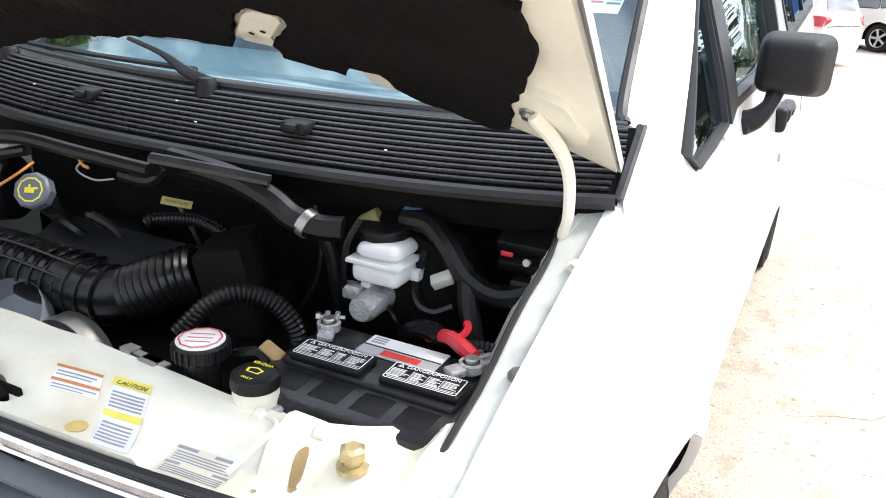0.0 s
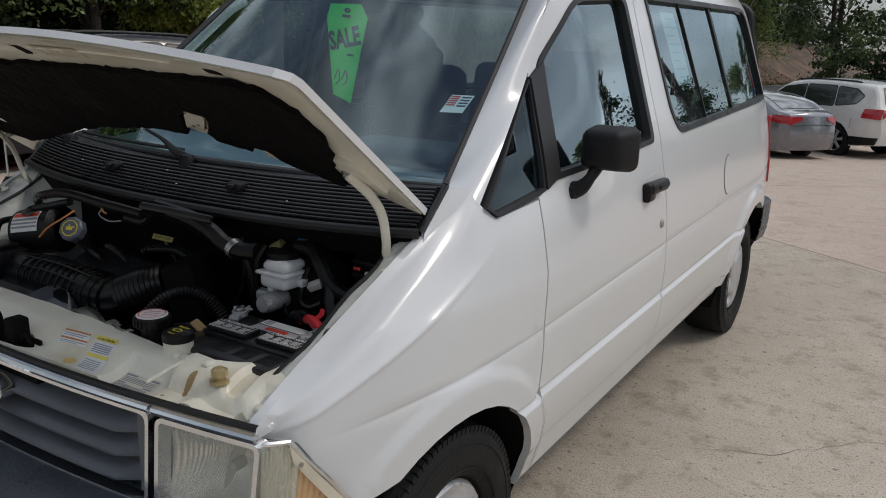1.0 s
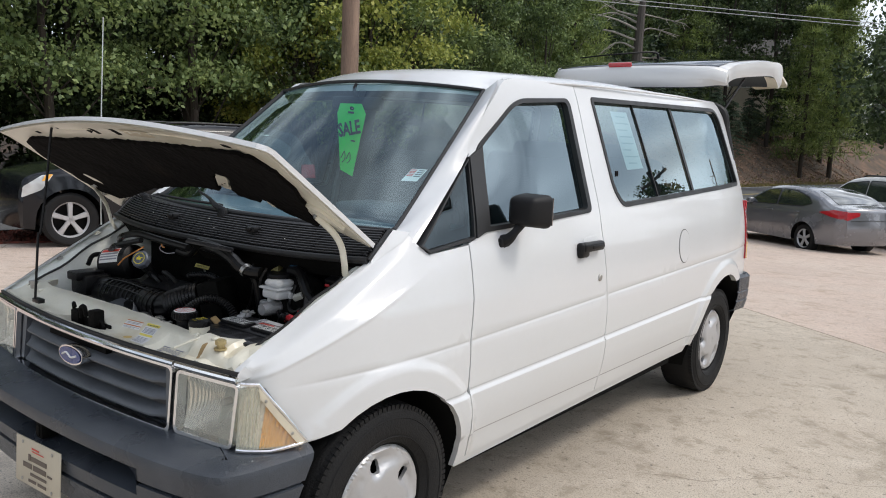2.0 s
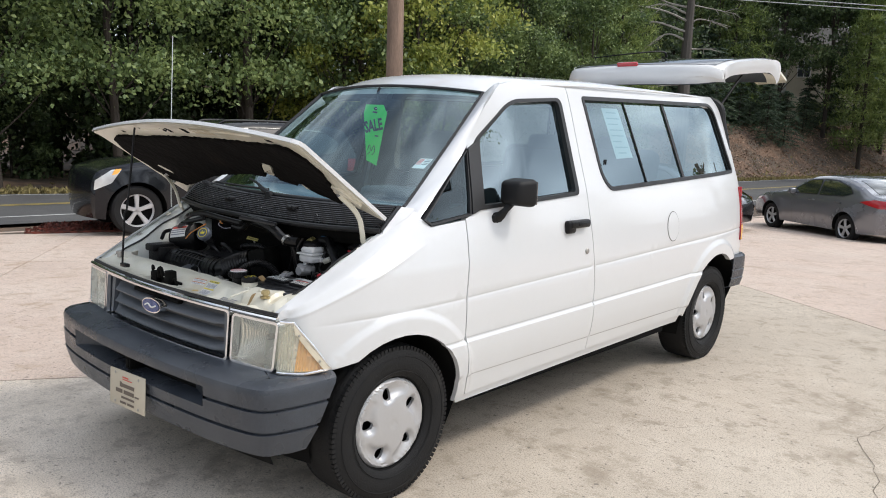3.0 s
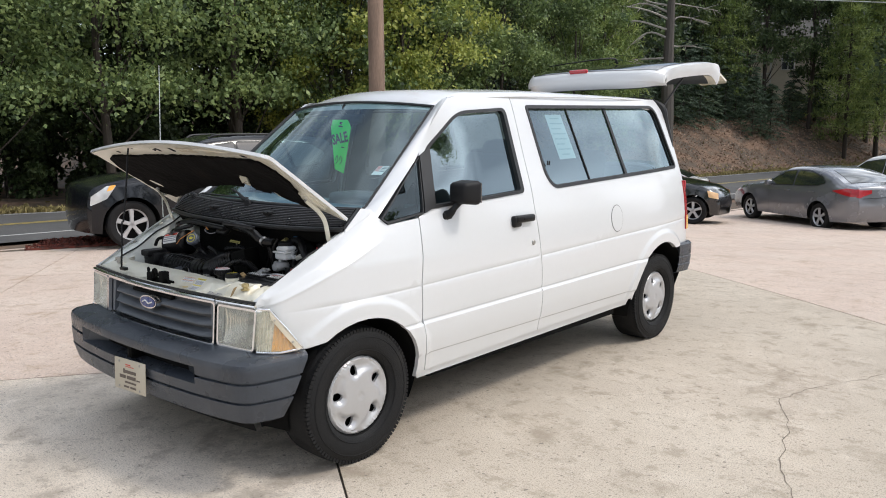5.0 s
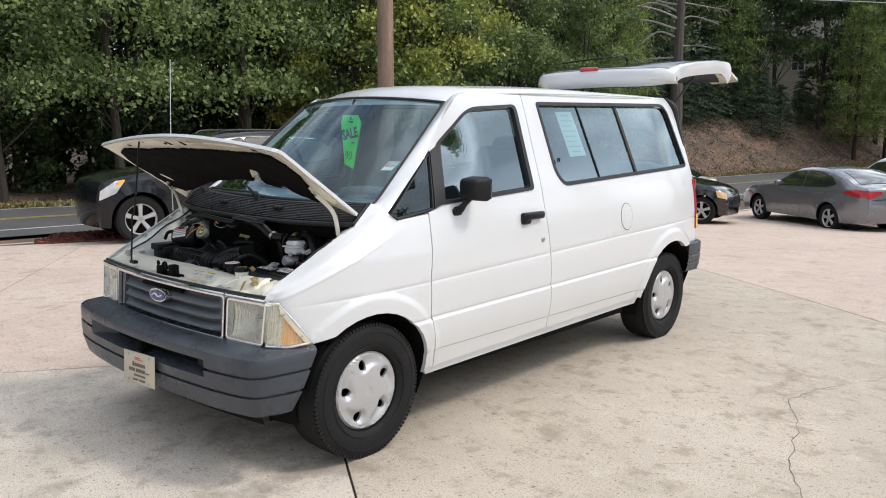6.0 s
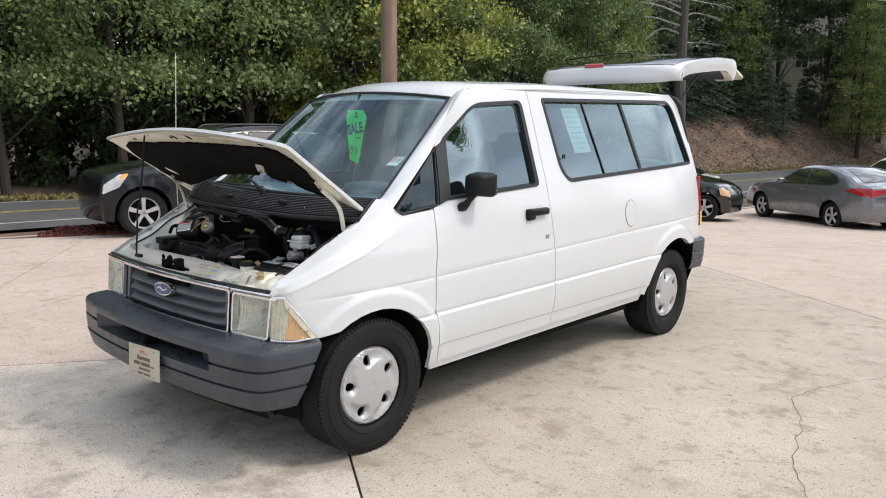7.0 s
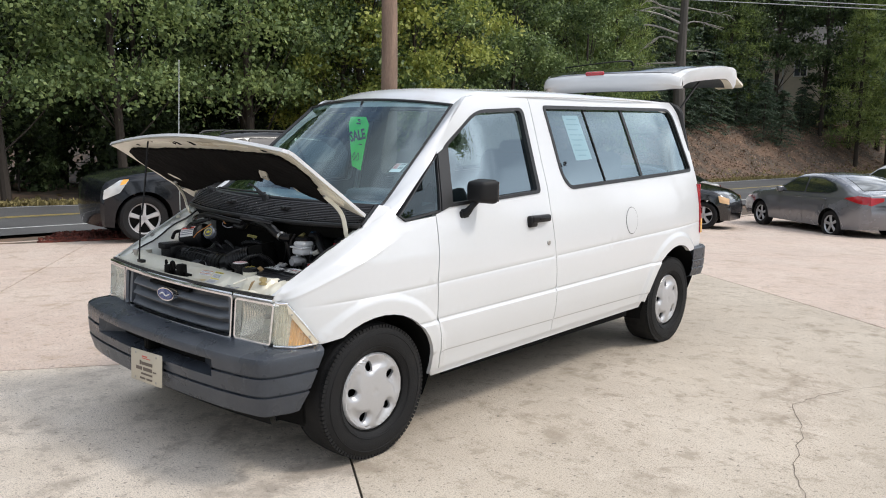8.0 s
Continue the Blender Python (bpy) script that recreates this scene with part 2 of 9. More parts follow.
def join(*bms):
    """Puts the later bmeshes into the first."""
    first = bms[0]
    for bm in bms[1:]:
        me = bpy.data.meshes.new("tmp")
        bm.to_mesh(me)
        bm.free()
        first.from_mesh(me)
        bpy.data.meshes.remove(me)
    return first


def box(x0, x1, y0, y1, z0, z1, bevel=0.0, seg=2):
    bm = bmesh.new()
    bmesh.ops.create_cube(bm, size=1.0)
    bmesh.ops.transform(bm, matrix=Matrix.LocRotScale(((x0 + x1) / 2, (y0 + y1) / 2, (z0 + z1) / 2), None, (x1 - x0, y1 - y0, z1 - z0)), verts=bm.verts)
    if bevel:
        bmesh.ops.bevel(bm, geom=bm.edges[:], offset=bevel, segments=seg, profile=0.5, affect="EDGES")
    return bm


def turned(profile, steps=24, axis="Z"):
    """A solid of revolution from (radius, height) pairs."""
    bm = bmesh.new()
    rings = []
    for r, h in profile:
        rings.append([bm.verts.new((r * math.cos(2 * math.pi * k / steps), r * math.sin(2 * math.pi * k / steps), h)) for k in range(steps)] if r > 1e-6 else [bm.verts.new((0, 0, h))])
    for a, b in zip(rings, rings[1:]):
        for k in range(steps):
            q = [a[k % len(a)], a[(k + 1) % len(a)], b[(k + 1) % len(b)], b[k % len(b)]]
            q = list(dict.fromkeys(q))
            if len(q) > 2:
                bm.faces.new(q)
    if axis == "X":
        moved(bm, Matrix.Rotation(radians(90), 4, "Y"))
    if axis == "Y":
        moved(bm, Matrix.Rotation(radians(-90), 4, "X"))
    return bm


def spline(points, steps=8):
    """A smooth run of points through the given ones."""
    p = [Vector(v) for v in points]
    if len(p) < 3:
        return [p[0].lerp(p[1], k / steps) for k in range(steps + 1)]
    p = [2 * p[0] - p[1], *p, 2 * p[-1] - p[-2]]
    out = []
    for a, b, c, d in zip(p, p[1:], p[2:], p[3:]):
        for k in range(steps):
            t = k / steps
            out.append(0.5 * (2 * b + (c - a) * t + (2 * a - 5 * b + 4 * c - d) * t**2 + (3 * b - a - 3 * c + d) * t**3))
    return out + [p[-2]]


def tube(points, radius, sides=10, steps=8, ribs=0.0, pitch=0.012, flat=1.0, raw=False):
    """A hose through points; radius may be a list along them. ribs: depth of corrugation."""
    line = [Vector(v) for v in points] if raw else spline(points, steps)
    rad = lambda s: radius if not isinstance(radius, (list, tuple)) else float(np.interp(s, np.linspace(0, 1, len(radius)), radius))  # noqa: E731
    if ribs:
        length = sum((b - a).length for a, b in zip(line, line[1:]))
        count = max(4, int(length / pitch * 2))
        dist = np.cumsum([0] + [(b - a).length for a, b in zip(line, line[1:])])
        line = [Vector([np.interp(k / count * length, dist, [v[i] for v in line]) for i in range(3)]) for k in range(count + 1)]
    bm = bmesh.new()
    rings, side = [], None
    for i, c in enumerate(line):
        way = (line[min(i + 1, len(line) - 1)] - line[max(i - 1, 0)]).normalized()
        if side is None:
            side = way.orthogonal().normalized()
        side = (side - way * side.dot(way)).normalized()
        up = way.cross(side)
        r = rad(i / (len(line) - 1)) - (ribs if ribs and i % 2 else 0)
        rings.append([bm.verts.new(c + r * (math.cos(2 * math.pi * k / sides) * side + flat * math.sin(2 * math.pi * k / sides) * up)) for k in range(sides)])
    for a, b in zip(rings, rings[1:]):
        for k in range(sides):
            bm.faces.new((a[k], a[(k + 1) % sides], b[(k + 1) % sides], b[k]))
    bm.faces.new(rings[0][::-1])
    bm.faces.new(rings[-1])
    return bm


def dense(loop, step):
    """A closed outline with points no further apart than step."""
    out = []
    for a, b in zip(loop, [*loop[1:], loop[0]]):
        n = max(1, int(math.ceil(math.dist(a, b) / step)))
        out += [(a[0] + (b[0] - a[0]) * k / n, a[1] + (b[1] - a[1]) * k / n) for k in range(n)]
    return out


def rounded(loop, radius, seg=5):
    """A closed outline with its corners rounded; radius may be a list."""
    out, n = [], len(loop)
    for i, b in enumerate(loop):
        r = radius[i] if isinstance(radius, (list, tuple)) else radius
        a, c, b = Vector(loop[i - 1]), Vector(loop[(i + 1) % n]), Vector(b)
        if r <= 0:
            out.append(tuple(b))
            continue
        u, v = (a - b), (c - b)
        r = min(r, u.length * 0.48, v.length * 0.48)
        p, q = b + u.normalized() * r, b + v.normalized() * r
        for k in range(seg + 1):
            t = k / seg
            out.append(tuple((1 - t) ** 2 * p + 2 * t * (1 - t) * b + t**2 * q))
    return out


def inside(pts, loop):
    """Which of the points lie in the outline (even-odd)."""
    x, y = pts[:, 0], pts[:, 1]
    hit = np.zeros(len(pts), bool)
    for (x0, y0), (x1, y1) in zip(loop, [*loop[1:], loop[0]]):
        if y0 == y1:
            continue
        cross = ((y0 > y) != (y1 > y)) & (x < (x1 - x0) * (y - y0) / (y1 - y0) + x0)
        hit ^= cross
    return hit


def sheet(outline, surf, holes=(), step=0.05, lines=(), depth=None, edge_step=None, mirror=False):
    """A panel: a flat outline with holes, cut into triangles and laid on surf(u, v). depth: a vector by which its rims turn in."""
    from_ = edge_step or step
    loops = [dense(list(outline), from_)] + [dense(list(h), from_) for h in holes]
    pts, edges = [], []
    for loop in loops:
        s = len(pts)
        pts += loop
        edges += [(s + k, s + (k + 1) % len(loop)) for k in range(len(loop))]
    rim = np.array(pts)
    lo, hi = rim.min(0), rim.max(0)
    extra = [(u, v) for u in np.arange(lo[0] + step / 2, hi[0], step) for v in np.arange(lo[1] + step / 2, hi[1], step)]
    runs = []
    for line in lines:
        for a, b in zip(line, line[1:]):
            n = max(1, int(math.dist(a, b) / from_))
            runs.append([(a[0] + (b[0] - a[0]) * k / n, a[1] + (b[1] - a[1]) * k / n) for k in range(n + 1)])
    if runs:
        every = np.array([p for r in runs for p in r])
        free = np.array(extra).reshape(-1, 2)
        far = np.array([np.min(np.hypot(every[:, 0] - u, every[:, 1] - v)) if len(every) else 1 for u, v in free]) if len(free) else np.zeros(0)
        extra = [tuple(p) for p in free[far > from_ * 0.4]] if len(free) else []
        for r in runs:
            q = np.array(r)
            ok = inside(q, loops[0])
            for h in loops[1:]:
                ok &= ~inside(q, h)
            ok &= np.sqrt(((q[:, None] - rim[None]) ** 2).sum(-1)).min(1) > from_ * 0.3
            last = None
            for p, good in zip(r, ok):
                if good:
                    pts.append(p)
                    if last is not None:
                        edges.append((last, len(pts) - 1))
                    last = len(pts) - 1
                else:
                    last = None
    if extra:
        extra = np.array(extra)
        keep = inside(extra, loops[0])
        for h in loops[1:]:
            keep &= ~inside(extra, h)
        extra = extra[keep]
        if len(extra):
            near = np.sqrt(((extra[:, None] - rim[None]) ** 2).sum(-1)).min(1)
            extra = extra[near > from_ * 0.35]
        pts += [tuple(p) for p in extra]
    vs, _, fs, _, _, _ = delaunay_2d_cdt([Vector(p) for p in pts], edges, [], 0, 1e-6)
    mid = np.array([[sum(vs[i][0] for i in f) / 3, sum(vs[i][1] for i in f) / 3] for f in fs])
    keep = inside(mid, loops[0])
    for h in loops[1:]:
        keep &= ~inside(mid, h)
    bm = bmesh.new()
    sx = -1 if mirror else 1
    verts = []
    for v in vs:
        p = surf(v[0], v[1])
        verts.append(bm.verts.new((sx * p[0], p[1], p[2])))
    for f, k in zip(fs, keep):
        if k:
            try:
                bm.faces.new([verts[i] for i in f])
            except ValueError:
                pass
    bmesh.ops.delete(bm, geom=[v for v in bm.verts if not v.link_faces], context="VERTS")
    if depth is not None:
        d = Vector((sx * depth[0], depth[1], depth[2]))
        rims = [e for e in bm.edges if len(e.link_faces) == 1]
        made = bmesh.ops.extrude_edge_only(bm, edges=rims)
        bmesh.ops.translate(bm, verts=[g for g in made["geom"] if isinstance(g, bmesh.types.BMVert)], vec=d)
    return bm


def strip(a, b, rows=1, bulge=None):
    """A surface between two runs of points of the same length."""
    bm = bmesh.new()
    grid = []
    for i, (p, q) in enumerate(zip(a, b)):
        p, q = Vector(p), Vector(q)
        row = []
        for k in range(rows + 1):
            t = k / rows
            v = p.lerp(q, t)
            if bulge is not None:
                v = v + Vector(bulge) * (4 * t * (1 - t))
            row.append(bm.verts.new(v))
        grid.append(row)
    for r0, r1 in zip(grid, grid[1:]):
        for k in range(rows):
            bm.faces.new((r0[k], r0[k + 1], r1[k + 1], r1[k]))
    return bm


def loft(sections, closed=True, caps=True):
    """A skin over rings of points."""
    bm = bmesh.new()
    rings = [[bm.verts.new(p) for p in s] for s in sections]
    n = len(rings[0])
    for a, b in zip(rings, rings[1:]):
        for k in range(n if closed else n - 1):
            bm.faces.new((a[k], a[(k + 1) % n], b[(k + 1) % n], b[k]))
    if caps and closed:
        bm.faces.new(rings[0][::-1])
        bm.faces.new(rings[-1])
    return bm


def thick(bm, d):
    """Gives a sheet some thickness, to both sides."""
    bmesh.ops.recalc_face_normals(bm, faces=bm.faces)
    bmesh.ops.solidify(bm, geom=bm.faces[:], thickness=d)
    return bm


def words(text, size, material, parent, m, name="lettering", squeeze=1.0, bold=0.0):
    """Lettering as a thin mesh, laid in the plane of m."""
    cu = bpy.data.curves.new(name, "FONT")
    cu.body, cu.size, cu.align_x, cu.align_y, cu.extrude, cu.resolution_u = text, size, "CENTER", "CENTER", 0.0002, 2
    cu.offset = bold
    tmp = bpy.data.objects.new(name, cu)
    me = bpy.data.meshes.new_from_object(tmp)
    bpy.data.objects.remove(tmp)
    me.name = name
    me.transform(m @ Matrix.Diagonal((squeeze, 1, 1, 1)))
    me.materials.clear()
    me.materials.append(material)
    ob = new(name, me)
    ob.parent = parent
    return ob


# ---- the lot, the road and the land behind ----
ASPHALT = mat("asphalt", (0.085, 0.083, 0.082), 0.85, var=0.22, scale=0.9, bump=0.3, bump_scale=60, other=(0.11, 0.108, 0.105), other_at=0.56)
LINE = mat("road_paint", (0.62, 0.62, 0.60), 0.6, var=0.15, scale=6)
YLINE = mat("yellow_road_paint", (0.50, 0.38, 0.10), 0.6, var=0.2, scale=6)


def concrete(name, base, light, dark, wear=0.56):
    """Old concrete: pale and dark blotches, stains with ragged edges, grit and pits."""
    m = mat(name, base, 0.78, var=0.12, scale=1.0, bump=0.22, bump_scale=110, fine=0.3, rand=0.15)
    n, l = m.node_tree.nodes, m.node_tree.links
    b = n["Principled BSDF"]
    out = b.inputs["Base Color"].links[0].from_socket
    co = n.new("ShaderNodeTexCoord").outputs["Object"]
    for scale, detail, rough, lo, hi, color, amount in ((0.55, 6, 0.6, 0.46, 0.66, light, 0.8), (1.7, 9, 0.68, wear - 0.02, wear + 0.08, dark, 0.95), (6.0, 7, 0.72, 0.53, 0.62, dark, 0.7), (4.0, 8, 0.75, 0.53, 0.64, light, 0.8), (17.0, 4, 0.7, 0.60, 0.74, dark, 0.35), (36.0, 2, 0.5, 0.645, 0.70, [c * 0.3 for c in base], 0.8), (75.0, 3, 0.6, 0.55, 0.66, [c * 0.45 for c in base], 0.6), (150.0, 2, 0.6, 0.46, 0.64, [c * 0.5 for c in base], 0.6)):
        tex, rg, mx = n.new("ShaderNodeTexNoise"), n.new("ShaderNodeMapRange"), n.new("ShaderNodeMix")
        tex.inputs["Scale"].default_value, tex.inputs["Detail"].default_value, tex.inputs["Roughness"].default_value = scale, detail, rough
        rg.inputs["From Min"].default_value, rg.inputs["From Max"].default_value, rg.inputs["To Max"].default_value = lo, hi, amount
        mx.data_type = "RGBA"
        mx.inputs["B"].default_value = (*color, 1)
        l.new(co, tex.inputs["Vector"])
        l.new(tex.outputs["Fac"], rg.inputs["Value"])
        l.new(rg.outputs["Result"], mx.inputs["Factor"])
        l.new(out, mx.inputs["A"])
        out = mx.outputs["Result"]
    l.new(out, b.inputs["Base Color"])
    return m


TAN = concrete("tan_concrete", (0.64, 0.51, 0.425), (0.69, 0.58, 0.49), (0.48, 0.36, 0.265), 0.58)
WORN = concrete("worn_concrete", (0.68, 0.59, 0.49), (0.80, 0.71, 0.61), (0.40, 0.34, 0.28), 0.54)
STAINED = concrete("stained_concrete", (0.56, 0.48, 0.385), (0.65, 0.57, 0.47), (0.36, 0.295, 0.22), 0.57)
JOINT = mat("joint_filler", (0.06, 0.05, 0.04), 0.9, var=0.3, scale=20)
EARTH = mat("woodland_soil", (0.10, 0.075, 0.055), 0.95, var=0.4, scale=1.2, bump=0.6, bump_scale=8, other=(0.19, 0.12, 0.08), other_at=0.5)
MULCH = mat("red_mulch", (0.17, 0.045, 0.03), 0.95, var=0.5, scale=14, bump=0.9, bump_scale=60, other=(0.07, 0.03, 0.022), other_at=0.52)
LEAFLITTER = mat("dry_leaves", (0.36, 0.245, 0.175), 0.9, var=0.5, scale=3, island=0.9, other=(0.19, 0.12, 0.085), other_at=0.56)
VERGE = mat("dry_grass", (0.25, 0.205, 0.085), 0.9, var=0.35, scale=4, island=0.7)


def ground_z(x, y):
    fall = smooth((y - 4.5) / 15)
    soft = math.log1p(math.exp((-x - 3.0) * 1.5)) / 1.5
    return -0.030 * min(soft, 40) - 0.66 * fall


def near_line(y):
    return -12.2 + 0.14 * (y - 3) + (0.002 * (y - 30) ** 2 if y > 30 else 0)


def mid_line(y):
    return -15.1 + 0.080 * (y - 3) + (0.002 * (y - 30) ** 2 if y > 30 else 0)


def far_line(y):
    return -18.6 + 0.05 * (y - 3) + (0.002 * (y - 30) ** 2 if y > 30 else 0)


def land_z(x, y):
    """The land as a whole: the lot and road, then the bank and the woods."""
    z = ground_z(x, y) - 0.09
    d = far_line(min(y, 100)) - 1.6 - x
    z += 3.9 * smooth(d / 9) * smooth((y - 15) / 16) + 0.5 * smooth(d / 14)
    z += 0.11 * max(0, d - 9) * smooth((y - 15) / 16)
    if d > 0:
        z += 0.12 * noise.noise((x * 0.5, y * 0.5, 0)) * smooth(d / 2)
    return z


def axis(near, far, step, out, growth=1.35):
    """Grid lines: even between near and far, then ever wider out to the horizon."""
    a = list(np.arange(near, far + 1e-6, step))
    s = step
    while a[-1] < out:
        s *= growth
        a.append(a[-1] + s)
    s = step
    while a[0] > -out:
        s *= growth
        a.insert(0, a[0] - s)
    return a


xs, ys = axis(-46, 8, 1.0, 1500), axis(-16, 80, 1.2, 1500)
gx, gy = len(xs), len(ys)
me = bpy.data.meshes.new("ground")
me.from_pydata([(x, y, land_z(max(-90.0, x), min(120.0, max(-60.0, y)))) for y in ys for x in xs], [], [(j * gx + i, j * gx + i + 1, (j + 1) * gx + i + 1, (j + 1) * gx + i) for j in range(gy - 1) for i in range(gx - 1)])
me.materials.append(EARTH)
me.polygons.foreach_set("use_smooth", [True] * len(me.polygons))
tagged(new("ground", me), "dark woodland soil with brown leaf litter rising to a bank", "ground", kind="structure")


def ribbon(a, b, y0, y1, lift, step=1.5, sag=0.0):
    """A run of surface between two lines of x over y."""
    n = int((y1 - y0) / step)
    yy = [y0 + (y1 - y0) * k / n for k in range(n + 1)]
    bm = bmesh.new()
    rows = [[bm.verts.new((a(y) + (b(y) - a(y)) * t, y, ground_z(a(y) + (b(y) - a(y)) * t, y) + lift - sag * (2 * t - 1) ** 2)) for t in np.linspace(0, 1, 6)] for y in yy]
    for r0, r1 in zip(rows, rows[1:]):
        for c in range(5):
            bm.faces.new((r0[c], r0[c + 1], r1[c + 1], r1[c]))
    return bm


road = tagged(part("road", ribbon(lambda y: far_line(y) - 0.45, lambda y: near_line(y) + 1.4, -70, 90, -0.03), ASPHALT), "grey asphalt two-lane road with worn lane lines", "road", kind="structure")
for f, w, m, nm in ((near_line, 0.13, LINE, "edge_line"), (lambda y: mid_line(y) - 0.12, 0.11, YLINE, "centre_line"), (lambda y: mid_line(y) + 0.12, 0.11, YLINE, "centre_line"), (far_line, 0.13, LINE, "edge_line")):
    part(nm, ribbon(lambda y, f=f, w=w: f(y) - w / 2, lambda y, f=f, w=w: f(y) + w / 2, -70, 90, -0.024), m, road)


# Lot slabs: cut by two families of joints, each slab a piece of its own.
JA, JB = Vector((math.cos(radians(-34)), math.sin(radians(-34)))), Vector((math.cos(radians(56)), math.sin(radians(56))))
lot = tagged(new("pavement"), "concrete car lot of large slabs with stains and cracks", "pavement", kind="structure")


def lot_edge(y):
    return -9.0 + 0.19 * (y - 2) if y > 2 else max(-10.6, -9.0 + 0.7 * (y - 2))


A_CUTS = [-21, -16.4, -11.8, -7.2, -2.5, 0.37, 5.0, 11.4, 16.0, 20.0, 24.0]  # along JB
B_CUTS = [-20, -15.1, -10.4, -5.7, -1.1, 3.7, 8.4, 13.0]  # along JA
corner_of = lambda a, b: JB * a + JA * b  # noqa: E731
for i, (a0, a1) in enumerate(zip(A_CUTS, A_CUTS[1:])):
    row_cuts = [b for b in B_CUTS if a0 < 0.36 or abs(b + 1.1) > 0.1]  # one long joint ends below the van
    for j, (b0, b1) in enumerate(zip(row_cuts, row_cuts[1:])):
        g = 0.006
        loop = [tuple(corner_of(a, b)) for a, b in ((a0 + g, b0 + g), (a0 + g, b1 - g), (a1 - g, b1 - g), (a1 - g, b0 + g))]
        loop = dense(loop, 0.35)
        if all(x < lot_edge(y) for x, y in loop) or all(y > 24 for x, y in loop):
            continue
        loop = [(max(x, lot_edge(y)), y) for x, y in loop]
        area = abs(sum(p[0] * q[1] - q[0] * p[1] for p, q in zip(loop, [*loop[1:], loop[0]]))) / 2
        if area < 0.5:
            continue
        here = WORN if (a1 <= 0.38 and a0 > -8 and b1 <= 8.5 and b0 > -2) else STAINED if (a0 >= 0.36 and a1 < 5.1 and b0 > -6) else TAN
        part("slab", sheet(loop, lambda u, v: Vector((u, v, ground_z(u, v))), step=0.6, edge_step=0.5, depth=(0, 0, -0.09)), here, lot, smooth=40)
part("joint_filler", sheet([tuple(corner_of(a, b)) for a, b in ((-20.9, -6), (-20.9, 12.9), (18, 12.9), (18, -14), (-2, -6))], lambda u, v: Vector((u, v, ground_z(u, v) - 0.012)), step=1.2), JOINT, lot)


# Cracks: ragged dark lines that branch over the slabs.
CRACK = mat("crack_dirt", (0.17, 0.14, 0.11), 0.95, var=0.3, scale=20)


def crack(points, seed, width=0.006):
    rng = random.Random(seed)
    run = []
    for (x0, y0), (x1, y1) in zip(points, points[1:]):
        n = max(2, int(math.hypot(x1 - x0, y1 - y0) / 0.06))
        run += [(x0 + (x1 - x0) * k / n, y0 + (y1 - y0) * k / n) for k in range(n)]
    run.append(points[-1])
    bm, rows, off = bmesh.new(), [], 0.0
    for i, (x, y) in enumerate(run):
        p, q = run[max(0, i - 1)], run[min(len(run) - 1, i + 1)]
        d = Vector((q[0] - p[0], q[1] - p[1])).normalized()
        off = 0.8 * off + rng.uniform(-0.016, 0.016)
        w = width * 0.46 * rng.uniform(0.35, 1.2) * min(1.0, 0.25 + (len(run) - i) / 12)
        rows.append([bm.verts.new((x - d.y * (off + k * w / 2), y + d.x * (off + k * w / 2), ground_z(x, y) + 0.0022)) for k in (-1, 1)])
    for r0, r1 in zip(rows, rows[1:]):
        bm.faces.new((r0[0], r1[0], r1[1], r0[1]))
    part("crack", bm, CRACK, lot)


for i, (pts, w) in enumerate((([(2.07, 2.23), (2.16, 2.62), (2.38, 2.96), (2.5, 3.6), (2.9, 4.6)], 0.009), ([(2.07, 2.23), (2.28, 1.7), (2.4, 1.28), (2.7, 0.7)], 0.009), ([(2.07, 2.23), (1.6, 1.95), (1.34, 1.66), (0.87, 1.46)], 0.006), ([(2.38, 2.96), (2.9, 2.8), (3.6, 2.95)], 0.007), ([(2.16, 2.62), (1.75, 2.9), (1.5, 3.5)], 0.004), ([(-3.2, -0.4), (-3.7, 0.5), (-4.0, 1.7), (-4.6, 2.5)], 0.007), ([(2.4, 1.28), (2.0, 0.95), (1.7, 0.5)], 0.004), ([(3.2, 6.0), (2.4, 7.5), (2.2, 9.0), (1.4, 10.4)], 0.010), ([(1.3, 5.4), (2.2, 5.8), (3.2, 6.0), (4.4, 5.8)], 0.008))):
    crack(pts, 40 + i, w)


# ---- the white minivan: origin under the middle of the front axle, nose towards -y ----
van = thing("minivan", "white older minivan with open hood and raised liftgate", "minivan")


PZ = np.arange(0.10, 2.0, 0.005)
PX = np.interp(PZ, [0.15, 0.31, 0.45, 0.60, 0.75, 0.92, 1.07, 1.22, 1.40, 1.65, 1.76, 1.82, 1.90], [0.82, 0.852, 0.884, 0.902, 0.912, 0.908, 0.892, 0.860, 0.802, 0.722, 0.683, 0.64, 0.54])
for _ in range(3):
    PX = np.convolve(np.pad(PX, 6, mode="edge"), np.ones(13) / 13, mode="valid")


def crease_z(y):
    return 0.600 + 0.0165 * y


